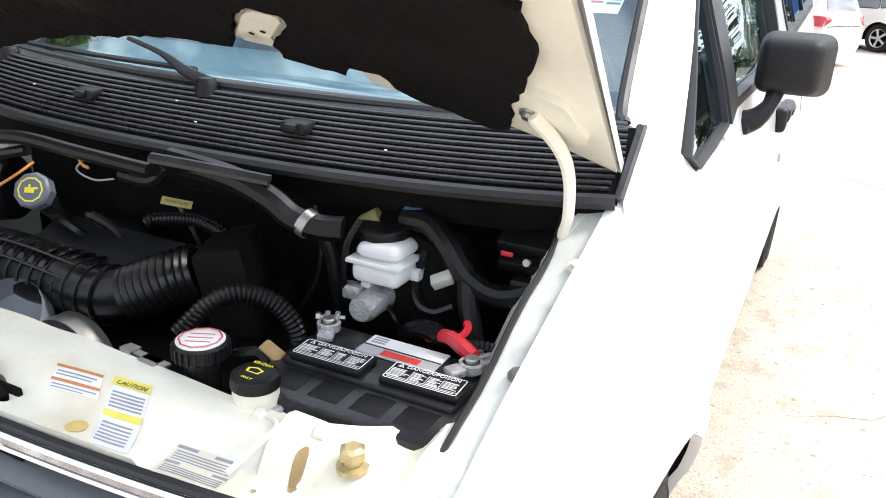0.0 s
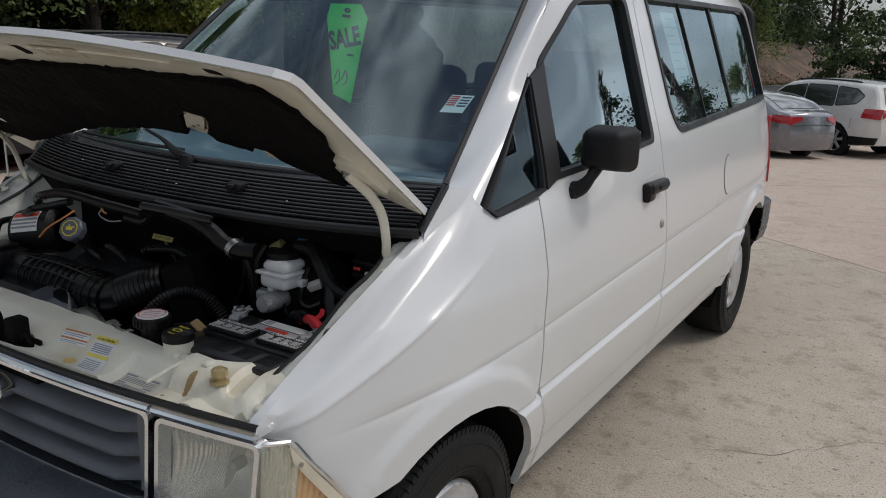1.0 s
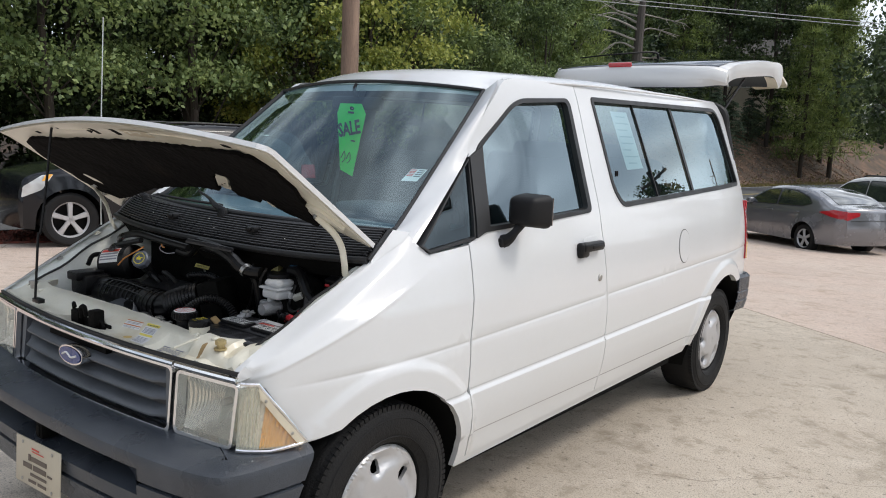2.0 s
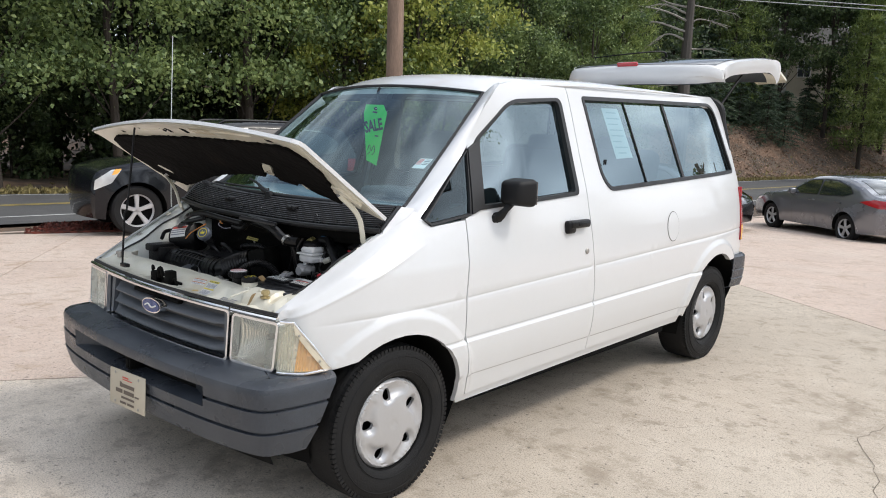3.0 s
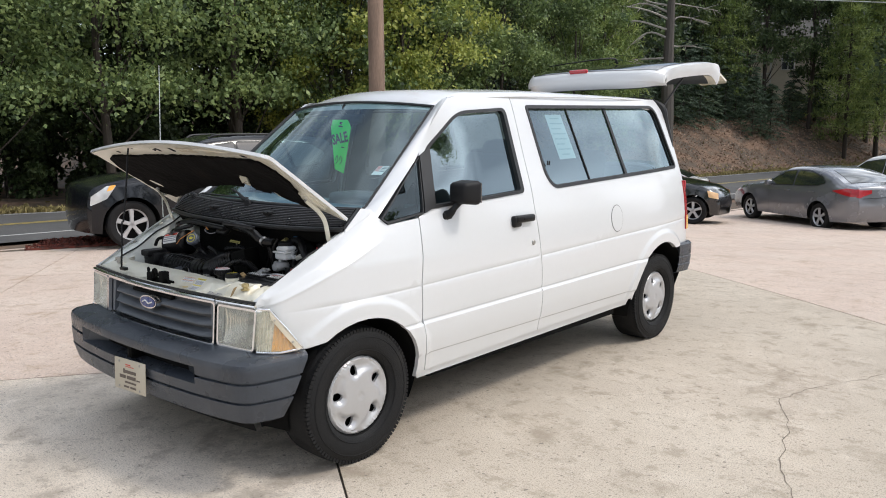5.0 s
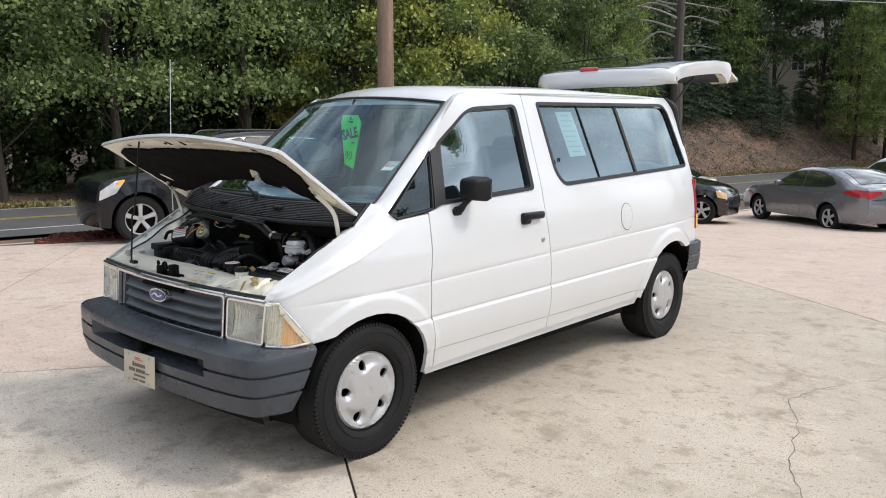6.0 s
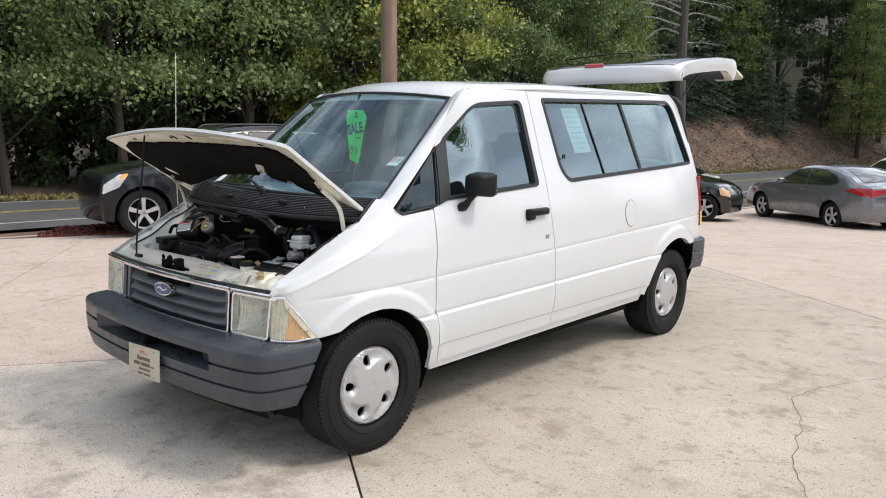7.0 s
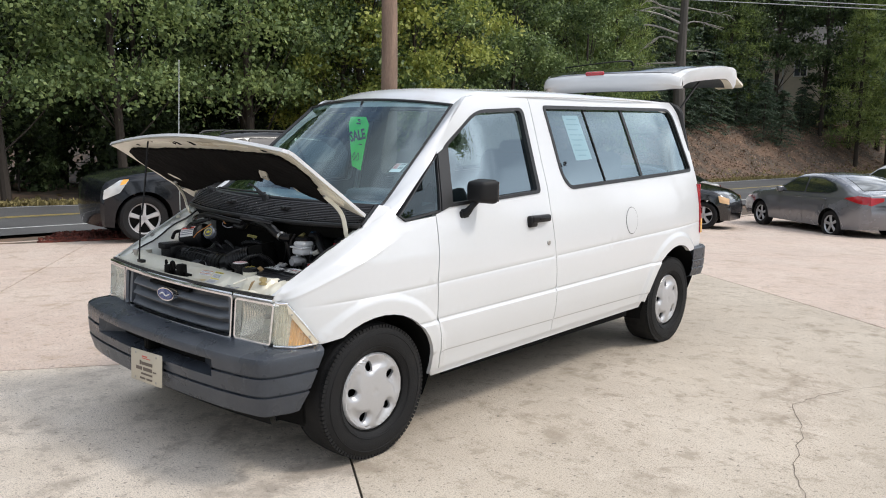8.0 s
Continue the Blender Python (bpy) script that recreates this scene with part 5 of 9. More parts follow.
# Plain apron between the slats and the glass.
part("cowl_apron", strip([Vector((x, cowl_y(x, 1.02), cowl_z(x, 1.02) + 0.002)) for x in np.linspace(-COWL_W, COWL_W, 31)], [screen(x * 0.735 / COWL_W, 0.0) + Vector((0, 0.004, 0.004)) for x in np.linspace(-COWL_W, COWL_W, 31)], 3), COWL, cowl)
part("cowl_lip", tube([Vector((x, cowl_y(x, -0.14), cowl_z(x, -0.08))) for x in np.linspace(-COWL_W, COWL_W, 25)], 0.012, 8, 1, raw=True), SEAL, cowl)
part("cowl_skirt", strip([Vector((x, cowl_y(x, -0.13) + 0.004, cowl_z(x, -0.08))) for x in np.linspace(-0.77, 0.77, 25)], [Vector((x, cowl_y(x, 0.1) + 0.02, 1.03)) for x in np.linspace(-0.77, 0.77, 25)], 2), DUSTY, cowl)
for u in (0.229, -0.271):
    part("washer_nozzle", join(moved(box(-0.026, 0.026, -0.020, 0.022, 0, 0.022, 0.006), Matrix.Translation((u, cowl_y(u, 0.48), 1.140))), moved(box(-0.012, 0.012, -0.03, 0.0, 0.004, 0.018, 0.004), Matrix.Translation((u, cowl_y(u, 0.48), 1.142)))), BLACK, cowl)
for u, t in ((-0.05, 0.62), (-0.45, 0.45), (0.40, 0.30), (0.02, 0.30)):
    part("grit_fleck", moved(box(-0.0025, 0.0025, -0.0015, 0.0015, 0, 0.002, 0.0006), Matrix.Translation((u, cowl_y(u, t), 1.111 + 0.08 * t))), PAPER, cowl)
for s in (-1, 1):
    part("cowl_end", tube([Vector((s * COWL_W, cowl_y(COWL_W, t), cowl_z(COWL_W, t) + 0.004)) for t in (-0.1, 0.4, 1.05)], 0.006, 6, 3), COWL, cowl)
# Dark printed band along the foot of the glass.
part("screen_band", screen_sheet(0.003, 0.0, 0.135, 0.985, 24, 3), COWL, glass_pane)
# Wipers, parked low across the glass.
for x0, x1 in ((-0.005, 0.55), (-0.62, -0.09)):
    wiper = part("wiper", moved(turned([(0, 0.034), (0.016, 0.032), (0.021, 0.02), (0.023, 0)], 14), Matrix.Translation((x0, cowl_y(x0, 0.98), 1.172))), BLACK, van, "black windscreen wiper")
    d = -1
    a = Vector((x0, cowl_y(x0, 0.98), 1.196))
    tip = screen(x0 - 0.27, 0.30) + Vector((0, -0.03, 0.03))
    part("wiper_arm", tube([a, a + Vector((-0.05, -0.002, 0.016)), a.lerp(tip, 0.5) + Vector((0, -0.01, 0.012)), tip], [0.013, 0.011, 0.006, 0.005], 8, 6, flat=0.6), BLACK, wiper)
    part("wiper_blade", tube([screen(x0 + dx, 0.17) + Vector((0, -0.014, 0.012)) for dx in (-0.52 if x0 > -0.3 else -0.08, -0.40 if x0 > -0.3 else -0.05, -0.26 if x0 > -0.3 else 0.02, -0.06 if x0 > -0.3 else 0.10)], 0.006, 6, 5), SEAL, wiper)

# ---- liftgate, raised ----
# Skin from the hinge at the roof to the tip, in (y, z), and the inner shell under it.
GATE_OUT = [(3.345, 1.893), (3.305, 1.925), (3.287, 1.965), (3.290, 2.005), (3.315, 2.035), (3.40, 2.055), (3.58, 2.088), (3.78, 2.118), (3.95, 2.132), (4.06, 2.132), (4.115, 2.112), (4.135, 2.070), (4.125, 2.020)]
GATE_IN = [(3.375, 1.890), (3.360, 1.915), (3.355, 1.930), (3.360, 1.940), (3.375, 1.950), (3.44, 1.968), (3.60, 1.998), (3.78, 2.022), (3.92, 2.034), (3.99, 2.030), (4.04, 2.010), (4.08, 1.985), (4.10, 1.960)]
gate_out, gate_in = ([(p.x, p.y) for p in spline([(y, z, 0) for y, z in run], 3)] for run in (GATE_OUT, GATE_IN))


def gate_point(run, u, k):
    """A point of the liftgate: u across (-1 to 1), k along its profile."""
    y, z = run[k]
    y = 3.287 + 1.08 * (y - 3.287)
    hinge = (1 - smooth((y - 3.3) / 0.3)) * u**6
    w = 0.650 + 0.150 * smooth((y - 3.28) / 0.85)
    edge = smooth((abs(u) - 0.90) / 0.10)
    return Vector((u * w, y + 0.030 * u * u * (1 - smooth((y - 3.3) / 0.3)) + 0.13 * hinge - 0.03 * edge * smooth((y - 3.9) / 0.2), z + 0.014 * (1 - u * u) - 0.014 * edge + (0.05 * hinge if z < 1.95 else 0.0)))


def gate_skin(run, k0, k1, us):
    return loft([[gate_point(run, u, k) for k in range(k0, k1)] for u in us], closed=False)


gate_us = sorted({*np.linspace(-0.9, 0.9, 13), *[s * q for s in (-1, 1) for q in (0.80, 0.85, 0.93, 0.96, 0.98, 1.0)]})
n_gate = len(gate_out)
gate = part("liftgate", gate_skin(gate_out, 0, n_gate, gate_us), WHITE, van, "raised white liftgate with dark rear window", smooth=50)
for s in (-1, 1):
    part("gate_edge", strip([gate_point(gate_out, s, k) for k in range(n_gate)], [gate_point(gate_in, s * 0.985, k) for k in range(n_gate)], 3, (s * 0.006, 0, 0)), WHITE, gate)
part("gate_rim", strip([gate_point(gate_out, u, n_gate - 1) for u in gate_us], [gate_point(gate_in, u * 0.985, n_gate - 1) for u in gate_us], 1), WHITE, gate)
for s in (-1, 1):
    part("gate_inner_frame", gate_skin(gate_in, n_gate - 9, n_gate, [s * q for q in (0.88, 0.93, 0.96, 0.985)]), CREAM, gate)
part("gate_lining", gate_skin(gate_in, 0, n_gate, [u * 0.98 for u in gate_us if abs(u) < 0.95]), TRIM, gate)
part("gate_glass", loft([[gate_point(gate_out, u, k) + Vector((0, -0.001, 0.005)) for k in range(12, 26)] for u in np.linspace(-0.93, 0.93, 13)], closed=False), mat("dark_rear_glass", (0.012, 0.014, 0.015), 0.06, var=0.05, scale=5, coat=0.5, rough_var=0.02), gate, "dark rear window in a black seal")
part("stop_lamp", moved(box(-0.085, 0.085, -0.012, 0.012, -0.018, 0.018, 0.006), pose(-0.04, 3.306, 2.052, 38, 0, 0)), REDLENS, gate, "red high-mounted stop lamp")
part("gate_wiper", tube([(-0.05, 3.95, 2.168), (-0.05, 3.85, 2.20), (-0.25, 3.62, 2.165), (-0.48, 3.52, 2.135)], [0.012, 0.008, 0.006, 0.005], 6, 5), BLACK, gate)
part("plate_flap", sheet(rounded([(0.50, 4.18), (0.79, 4.15), (0.80, 4.33), (0.56, 4.36)], 0.02), lambda u, v: Vector((u, v, 2.055 - 0.42 * (v - 4.18))), step=0.06, depth=(0, 0, -0.02)), CREAM, gate)
for s in (-1, 1):
    strut = part("gate_strut", tube([(s * 0.64, 3.40, 1.70), (s * 0.68, 3.72, 1.985)], 0.008, 8, 3), BLACK, gate, "black gas strut")
    part("strut_rod", tube([(s * 0.64, 3.395, 1.695), (s * 0.655, 3.50, 1.79)], 0.0045, 8, 2), STEEL, strut)
part("gate_opening", tube([(-0.78, 3.46, 1.16), (-0.70, 3.43, 1.60), (-0.60, 3.40, 1.79), (0, 3.39, 1.815), (0.60, 3.40, 1.79), (0.70, 3.43, 1.60), (0.78, 3.46, 1.16)], 0.022, 8, 6), SEAL, van)

# Rear bumper and lamps.
rp = spline([(-0.905, 3.315, 0), (-0.91, 3.42, 0), (-0.90, 3.53, 0), (-0.80, 3.60, 0), (-0.4, 3.625, 0), (0, 3.63, 0), (0.4, 3.625, 0), (0.80, 3.60, 0), (0.90, 3.53, 0), (0.91, 3.42, 0), (0.905, 3.315, 0)], 4)
rs = []
for p in rp:
    inw = Vector((-p.x, 3.0 - p.y, 0)).normalized()
    rs.append([Vector((p.x, p.y, 0)) + inw * d + Vector((0, 0, z)) for d, z in ((0.07, 0.700), (0.015, 0.698), (0.0, 0.685), (0.0, 0.605), (0.005, 0.600), (0.005, 0.594), (0.0, 0.589), (0.004, 0.545), (0.009, 0.540), (0.009, 0.534), (0.004, 0.529), (0.02, 0.47), (0.07, 0.455))])
part("rear_bumper", thick(loft(rs, closed=False), 0.004), GREY, van, "dark grey moulded rear bumper", smooth=28)
for s in (-1, 1):
    tail = part("tail_lamp", sheet([(3.452, 0.80), (3.447, 1.18), (3.478, 1.17), (3.491, 0.80)], lambda u, v: flank(u, v) + Vector((0.008, 0.004, 0)), step=0.04, depth=(-0.03, 0.0, 0), mirror=s < 0), REDLENS, van, "red and amber tail lamp")
    part("tail_amber", sheet([(3.452, 0.80), (3.451, 0.91), (3.490, 0.91), (3.491, 0.80)], lambda u, v: flank(u, v) + Vector((0.011, 0.005, 0)), step=0.04, mirror=s < 0), AMBER, tail)
    part("tail_rear", moved(box(-0.05, 0.05, 0, 0.02, 0.80, 1.18, 0.006), Matrix.Translation((s * 0.80, 3.478, 0))), REDLENS, tail)
part("rear_sill", box(-0.78, 0.78, 3.40, 3.50, 0.62, 0.72, 0.015), WHITE, van)

# ---- door mirrors, aerial ----
MIRROR = mat("mirror_plastic", (0.009, 0.009, 0.010), 0.55, var=0.2, scale=14, bump=0.1, bump_scale=250, spec=0.3)
for s in (-1, 1):
    shell = box(0.862, 1.012, 0.635, 0.748, 1.182, 1.312, 0.028, 4)
    for v in shell.verts:
        f = smooth((0.748 - v.co.y) / 0.11)
        v.co.x = 0.937 + (v.co.x - 0.937) * (1 - 0.20 * f) - 0.01 * f
        v.co.z = 1.247 + (v.co.z - 1.247) * (1 - 0.16 * f)
    mirror = part("door_mirror", moved(shell, Matrix.Diagonal((s, 1, 1, 1))), MIRROR, van, "black plastic door mirror")
    part("mirror_glass", moved(box(0.875, 1.0, 0.7475, 0.750, 1.195, 1.298, 0.0), Matrix.Diagonal((s, 1, 1, 1))), CHROME, mirror)
    part("mirror_arm", moved(tube([(0.862, 0.628, 1.130), (0.885, 0.634, 1.142), (0.905, 0.645, 1.170), (0.912, 0.680, 1.205)], [0.026, 0.022, 0.015, 0.020], 10, 5), Matrix.Diagonal((s, 1, 1, 1))), MIRROR, mirror)
    part("mirror_foot", moved(box(0.850, 0.880, 0.598, 0.664, 1.108, 1.146, 0.012), Matrix.Diagonal((s, 1, 1, 1))), MIRROR, mirror)
aerial = part("aerial", tube([(-0.782, -0.055, 1.04), (-0.79, -0.048, 1.35), (-0.80, -0.02, 1.94)], [0.0035, 0.003, 0.002], 6, 4), mat("pale_rod", (0.7, 0.72, 0.70), 0.3, metal=0.5, var=0.05), van, "thin pale whip aerial")
part("aerial_base", moved(turned([(0.022, 0), (0.02, 0.012), (0.008, 0.03), (0, 0.03)], 12), Matrix.Translation((-0.782, -0.055, 1.035))), BLACK, aerial)
part("aerial_tip", moved(turned([(0, -0.006), (0.005, 0), (0, 0.008)], 8), Matrix.Translation((-0.80, -0.02, 1.942))), STEEL, aerial)


# ---- engine bay ----
# Upper cross member over the radiator, with a latch opening.
def member(x, y):
    z = 0.838 + 0.030 * smooth((y + 0.505 - 0.1 * x * x) / 0.09)
    if x > 0.30:
        plate_w = smooth((x - 0.335) / 0.014) * (1 - smooth((x - 0.468) / 0.008))
        z -= 0.022 * plate_w * smooth((y + 0.53) / 0.02) * (1 - smooth((y + 0.445) / 0.012))
        past = smooth((x - 0.470) / 0.010)
        z += 0.012 * past * smooth((y + 0.452) / 0.012)  # rear ledge
        z -= 0.014 * past * (1 - smooth((y + 0.462) / 0.014)) * smooth((y + 0.535) / 0.02)  # front tray
        z += 0.012 * past * math.exp(-(((x - 0.575) / 0.022) ** 2)) * (1 - smooth((y + 0.470) / 0.02))
        z -= 0.016 * smooth((x - 0.615) / 0.012) * (1 - smooth((x - 0.652) / 0.012)) * smooth((y + 0.45) / 0.02)
        z -= 0.018 * smooth((x - 0.685) / 0.02) * smooth((-0.39 - y) / 0.02)
    z += 0.003 * noise.noise((x * 12, y * 12, 3))
    return Vector((x, y, z))


front_run = [(x, face_y(x, 0.838) + 0.015) for x in np.linspace(-0.745, 0.745, 25)]
back_run = [(0.742, -0.29), (0.705, -0.275), (0.667, -0.317), (0.622, -0.348), (0.575, -0.372), (0.54, -0.388), (0.446, -0.386), (0.30, -0.380), (0.239, -0.375), (0.077, -0.368), (-0.10, -0.368), (-0.25, -0.366), (-0.40, -0.37), (-0.55, -0.38), (-0.63, -0.36), (-0.67, -0.30), (-0.742, -0.29)]
hole_loop = rounded([(-0.20, -0.525), (-0.155, -0.482), (0.045, -0.478), (0.10, -0.512), (0.06, -0.530), (-0.15, -0.532)], 0.012)
oval = lambda x, y, a, b: [(x + a * math.cos(t), y + b * math.sin(t)) for t in np.linspace(0, 6.2832, 11)[:-1]]  # noqa: E731
member_part = part("cross_member", sheet(front_run + back_run, member, holes=[hole_loop, oval(0.692, -0.462, 0.016, 0.009), oval(0.492, -0.482, 0.005, 0.004), oval(-0.45, -0.49, 0.006, 0.005), oval(0.612, -0.505, 0.010, 0.006)], step=0.011, edge_step=0.015, depth=(0, 0, -0.022)), CREAM, van, "cream painted cross member with stickers and stains")
part("member_front", strip([Vector((x, y - 0.001, member(x, y).z)) for x, y in front_run], [Vector((x, y - 0.004, 0.80)) for x, y in front_run], 2), CREAM, member_part)
# Edge flange by the label recess, welded nuts and bolts.
part("flange", tube([(0.470, -0.500, 0.852), (0.478, -0.452, 0.866), (0.478, -0.415, 0.872), (0.440, -0.395, 0.868)], 0.004, 6, 5), CREAM, member_part)
for x, y, r in ((0.540, -0.402, 0.012), (0.44, -0.40, 0.009), (0.71, -0.43, 0.011), (-0.55, -0.42, 0.012)):
    part("nut", moved(turned([(0, 0.006), (r * 0.7, 0.006), (r, 0.004), (r * 1.25, 0.001), (r * 1.25, -0.004)], 6), Matrix.Translation((x, y, member(x, y).z))), CREAM, member_part)
part("hood_bumper_bolt", join(moved(turned([(0.011, 0.0), (0.011, 0.016), (0.0165, 0.018), (0.0165, 0.030), (0.010, 0.034), (0, 0.034)], 6), Matrix.Translation((0.599, -0.428, 0.858))), moved(turned([(0.020, 0), (0.020, 0.006), (0.012, 0.008)], 12), Matrix.Translation((0.599, -0.428, 0.860)))), mat("brassy_zinc", (0.55, 0.45, 0.24), 0.4, metal=0.7, var=0.25, scale=30), member_part)
part("hood_bumper_bolt", moved(turned([(0.011, 0.0), (0.011, 0.016), (0.0165, 0.018), (0.0165, 0.030), (0, 0.034)], 6), Matrix.Translation((-0.60, -0.428, 0.858))), STEEL, member_part)
part("rust_run", sheet(oval(0.534, -0.447, 0.009, 0.020), lambda u, v: member(u, v) + Vector((0, 0, 0.0012)), step=0.01), mat("rust_stain", (0.33, 0.22, 0.10), 0.7, var=0.3, scale=40), member_part)
part("stain", sheet(oval(0.225, -0.508, 0.016, 0.013), lambda u, v: member(u, v) + Vector((0, 0, 0.0012)), step=0.01), mat("yellow_stain", (0.62, 0.45, 0.16), 0.6, var=0.3, scale=50), member_part)


def label_on(loop, material, lift, name="sticker", parent=None):
    return part(name, sheet(loop, lambda u, v: member(u, v) + Vector((0, 0, lift)), step=0.015), material, parent or member_part)


def bars_on(a, b, c, d, rows, material, parent, lift):
    """Printed lines across a sticker whose corners are a, b, c, d (a-b is the top)."""
    a, b, c, d = (Vector(p) for p in (a, b, c, d))
    for t0, t1, s0, s1 in rows:
        q = [a.lerp(d, t0).lerp(b.lerp(c, t0), s0), a.lerp(d, t0).lerp(b.lerp(c, t0), s1), a.lerp(d, t1).lerp(b.lerp(c, t1), s1), a.lerp(d, t1).lerp(b.lerp(c, t1), s0)]
        label_on([tuple(p) for p in q], material, lift, "printed_line", parent)


WARN = [(0.105, -0.436), (0.190, -0.430), (0.212, -0.462), (0.122, -0.470)]
warn = label_on(WARN, PAPER, 0.0010)
bars_on(*WARN, [(0.02, 0.14, 0, 1), (0.58, 0.70, 0, 1)], mat("faded_orange_ink", (0.55, 0.20, 0.07), 0.5, var=0.15, scale=40), warn, 0.0018)
bars_on(*WARN, [(0.26, 0.32, 0.05, 0.9), (0.40, 0.45, 0.05, 0.8), (0.80, 0.85, 0.05, 0.95), (0.92, 0.96, 0.05, 0.7)], GREYINK, warn, 0.0018)
CAU = [(0.207, -0.425), (0.272, -0.420), (0.326, -0.517), (0.264, -0.523)]
caution = label_on(CAU, mat("pale_label", (0.74, 0.74, 0.74), 0.5, var=0.06, scale=30), 0.0010)
bars_on(*CAU, [(0.0, 0.13, 0, 1), (0.44, 0.53, 0, 1)], mat("faded_yellow_ink", (0.72, 0.62, 0.12), 0.5, var=0.12, scale=40), caution, 0.0018)
bars_on(*CAU, [(0.20 + 0.045 * k, 0.222 + 0.045 * k, 0.06, 0.93) for k in range(5)] + [(0.60 + 0.06 * k, 0.625 + 0.06 * k, 0.06, 0.85) for k in range(6)], GREYINK, caution, 0.0018)
m_c = Matrix.Translation((0.2445, -0.4305, member(0.2445, -0.43).z + 0.0022)) @ pose(0, 0, 0, 8, 0, 4)
words("CAUTION", 0.0115, INK, caution, m_c)
PART3 = [(0.353, -0.458), (0.448, -0.449), (0.450, -0.498), (0.352, -0.508)]
third = label_on(PART3, mat("aged_paper", (0.70, 0.66, 0.54), 0.55, var=0.08, scale=30), 0.0012)
bars_on(*PART3, [(0.04, 0.12, 0.02, 0.35), (0.04, 0.12, 0.62, 0.98), (0.50, 0.58, 0.02, 0.25), (0.50, 0.58, 0.75, 0.98)] + [(0.18 + 0.075 * k, 0.215 + 0.075 * k, 0.05, 0.95) for k in range(4)] + [(0.64 + 0.075 * k, 0.675 + 0.075 * k, 0.05, 0.95) for k in range(4)], GREYINK, third, 0.002)
# Hood latch in its opening.
latch = part("hood_latch", join(moved(box(-0.14, 0.12, -0.004, 0.004, -0.03, 0.010, 0.003), Matrix.Translation((-0.02, -0.495, 0.84))), moved(box(-0.02, 0.02, -0.02, 0.02, -0.03, 0.045, 0.006), Matrix.Translation((0.02, -0.502, 0.845))), moved(box(-0.05, 0.0, -0.015, 0.02, -0.02, 0.028, 0.005), Matrix.Translation((-0.07, -0.505, 0.845)))), DUSTY, van, "black hood latch")
part("latch_hook", tube([(-0.115, -0.50, 0.835), (-0.125, -0.505, 0.875), (-0.115, -0.51, 0.893), (-0.10, -0.512, 0.882)], 0.006, 6, 5), DUSTY, latch)
part("latch_hook", tube([(-0.06, -0.51, 0.85), (-0.055, -0.515, 0.885), (-0.035, -0.515, 0.893), (-0.03, -0.51, 0.86)], 0.008, 6, 5), DUSTY, latch)
part("latch_spring", tube([(0.05, -0.51, 0.845), (0.07, -0.512, 0.862), (0.09, -0.512, 0.845)], 0.005, 6, 5), DUSTY, latch)
part("latch_floor", box(-0.24, 0.14, -0.535, -0.46, 0.77, 0.785), LINER, latch)

# Bay walls: firewall, inner wings with their flanges, radiator and floor.
part("firewall", strip([Vector((x, 0.03 + 0.10 * (x / 0.74) ** 2, 1.10)) for x in np.linspace(-0.74, 0.74, 17)], [Vector((x, 0.06, 0.36)) for x in np.linspace(-0.74, 0.74, 17)], 6), DUSTY, van)
for s in (-1, 1):
    yy = np.linspace(-0.455, 0.12, 14)
    a = [Vector((s * (0.752 + 0.03 * smooth((y + 0.45) / 0.6) - 0.002), y, wing_top(y) - 0.002)) for y in yy]
    b = [Vector((s * (0.728 + 0.03 * smooth((y + 0.45) / 0.6)), y, wing_top(y) - 0.014)) for y in yy]
    c = [Vector((s * (0.690 + 0.02 * smooth((y + 0.45) / 0.6) - 0.02 * smooth((y + 0.1) / 0.2)), y, wing_top(y) - 0.028 + 0.006 * math.sin(y * 30))) for y in yy]
    d = [Vector((s * 0.645, y, wing_top(y) - 0.13)) for y in yy]
    e = [Vector((s * 0.60, y, 0.55)) for y in yy]
    wing_in = part("inner_wing", loft([list(r) for r in zip(a, b, c, d, e)], closed=False), INNER, van, "pale grey inner wing")
    part("wing_seal", tube([p + Vector((-s * 0.004, 0, 0.004)) for p in c[1:-2]], 0.0045, 6, 2), SEAL, wing_in)
    for y in (-0.26, -0.09):
        p = Vector((s * (0.728 + 0.03 * smooth((y + 0.45) / 0.6)), y, wing_top(y) - 0.012))
        part("wing_bolt", moved(turned([(0, 0.010), (0.007, 0.010), (0.0078, 0.004), (0.0135, 0.003), (0.014, 0)], 8), Matrix.Translation(p) @ pose(0, 0, 0, 25, 0, 0)), STEEL if y < -0.2 else YELLOWED, wing_in)
    part("hinge_bracket", moved(sheet(rounded([(-0.05, 0.975), (-0.065, 1.02), (0.0, 1.075), (0.05, 1.10), (0.06, 1.03), (0.0, 0.98)], 0.015), lambda u, v: Vector((0.722 + 0.02 * math.sin(u * 25), u, v)), step=0.03, depth=(-0.012, 0, 0)), Matrix.Diagonal((s, 1, 1, 1))), INNER, wing_in)
part("radiator", box(-0.42, 0.34, -0.435, -0.395, 0.42, 0.835, 0.006), DUSTY, van)
part("fan_shroud", join(box(-0.40, 0.26, -0.40, -0.355, 0.48, 0.80, 0.01), moved(turned([(0.21, 0.0), (0.20, 0.06), (0.195, 0.06), (0.205, 0.0)], 36, "Y"), Matrix.Translation((-0.06, -0.355, 0.62)))), BLACK, van)
part("engine_block", join(box(-0.26, 0.24, -0.24, 0.02, 0.40, 0.76, 0.03), box(-0.34, -0.05, -0.16, 0.02, 0.70, 0.86, 0.03), box(0.0, 0.28, -0.14, 0.02, 0.70, 0.80, 0.03)), DUSTY, van)
part("valve_cover", box(-0.30, -0.14, -0.15, 0.02, 0.84, 0.905, 0.02), DUSTY, van)
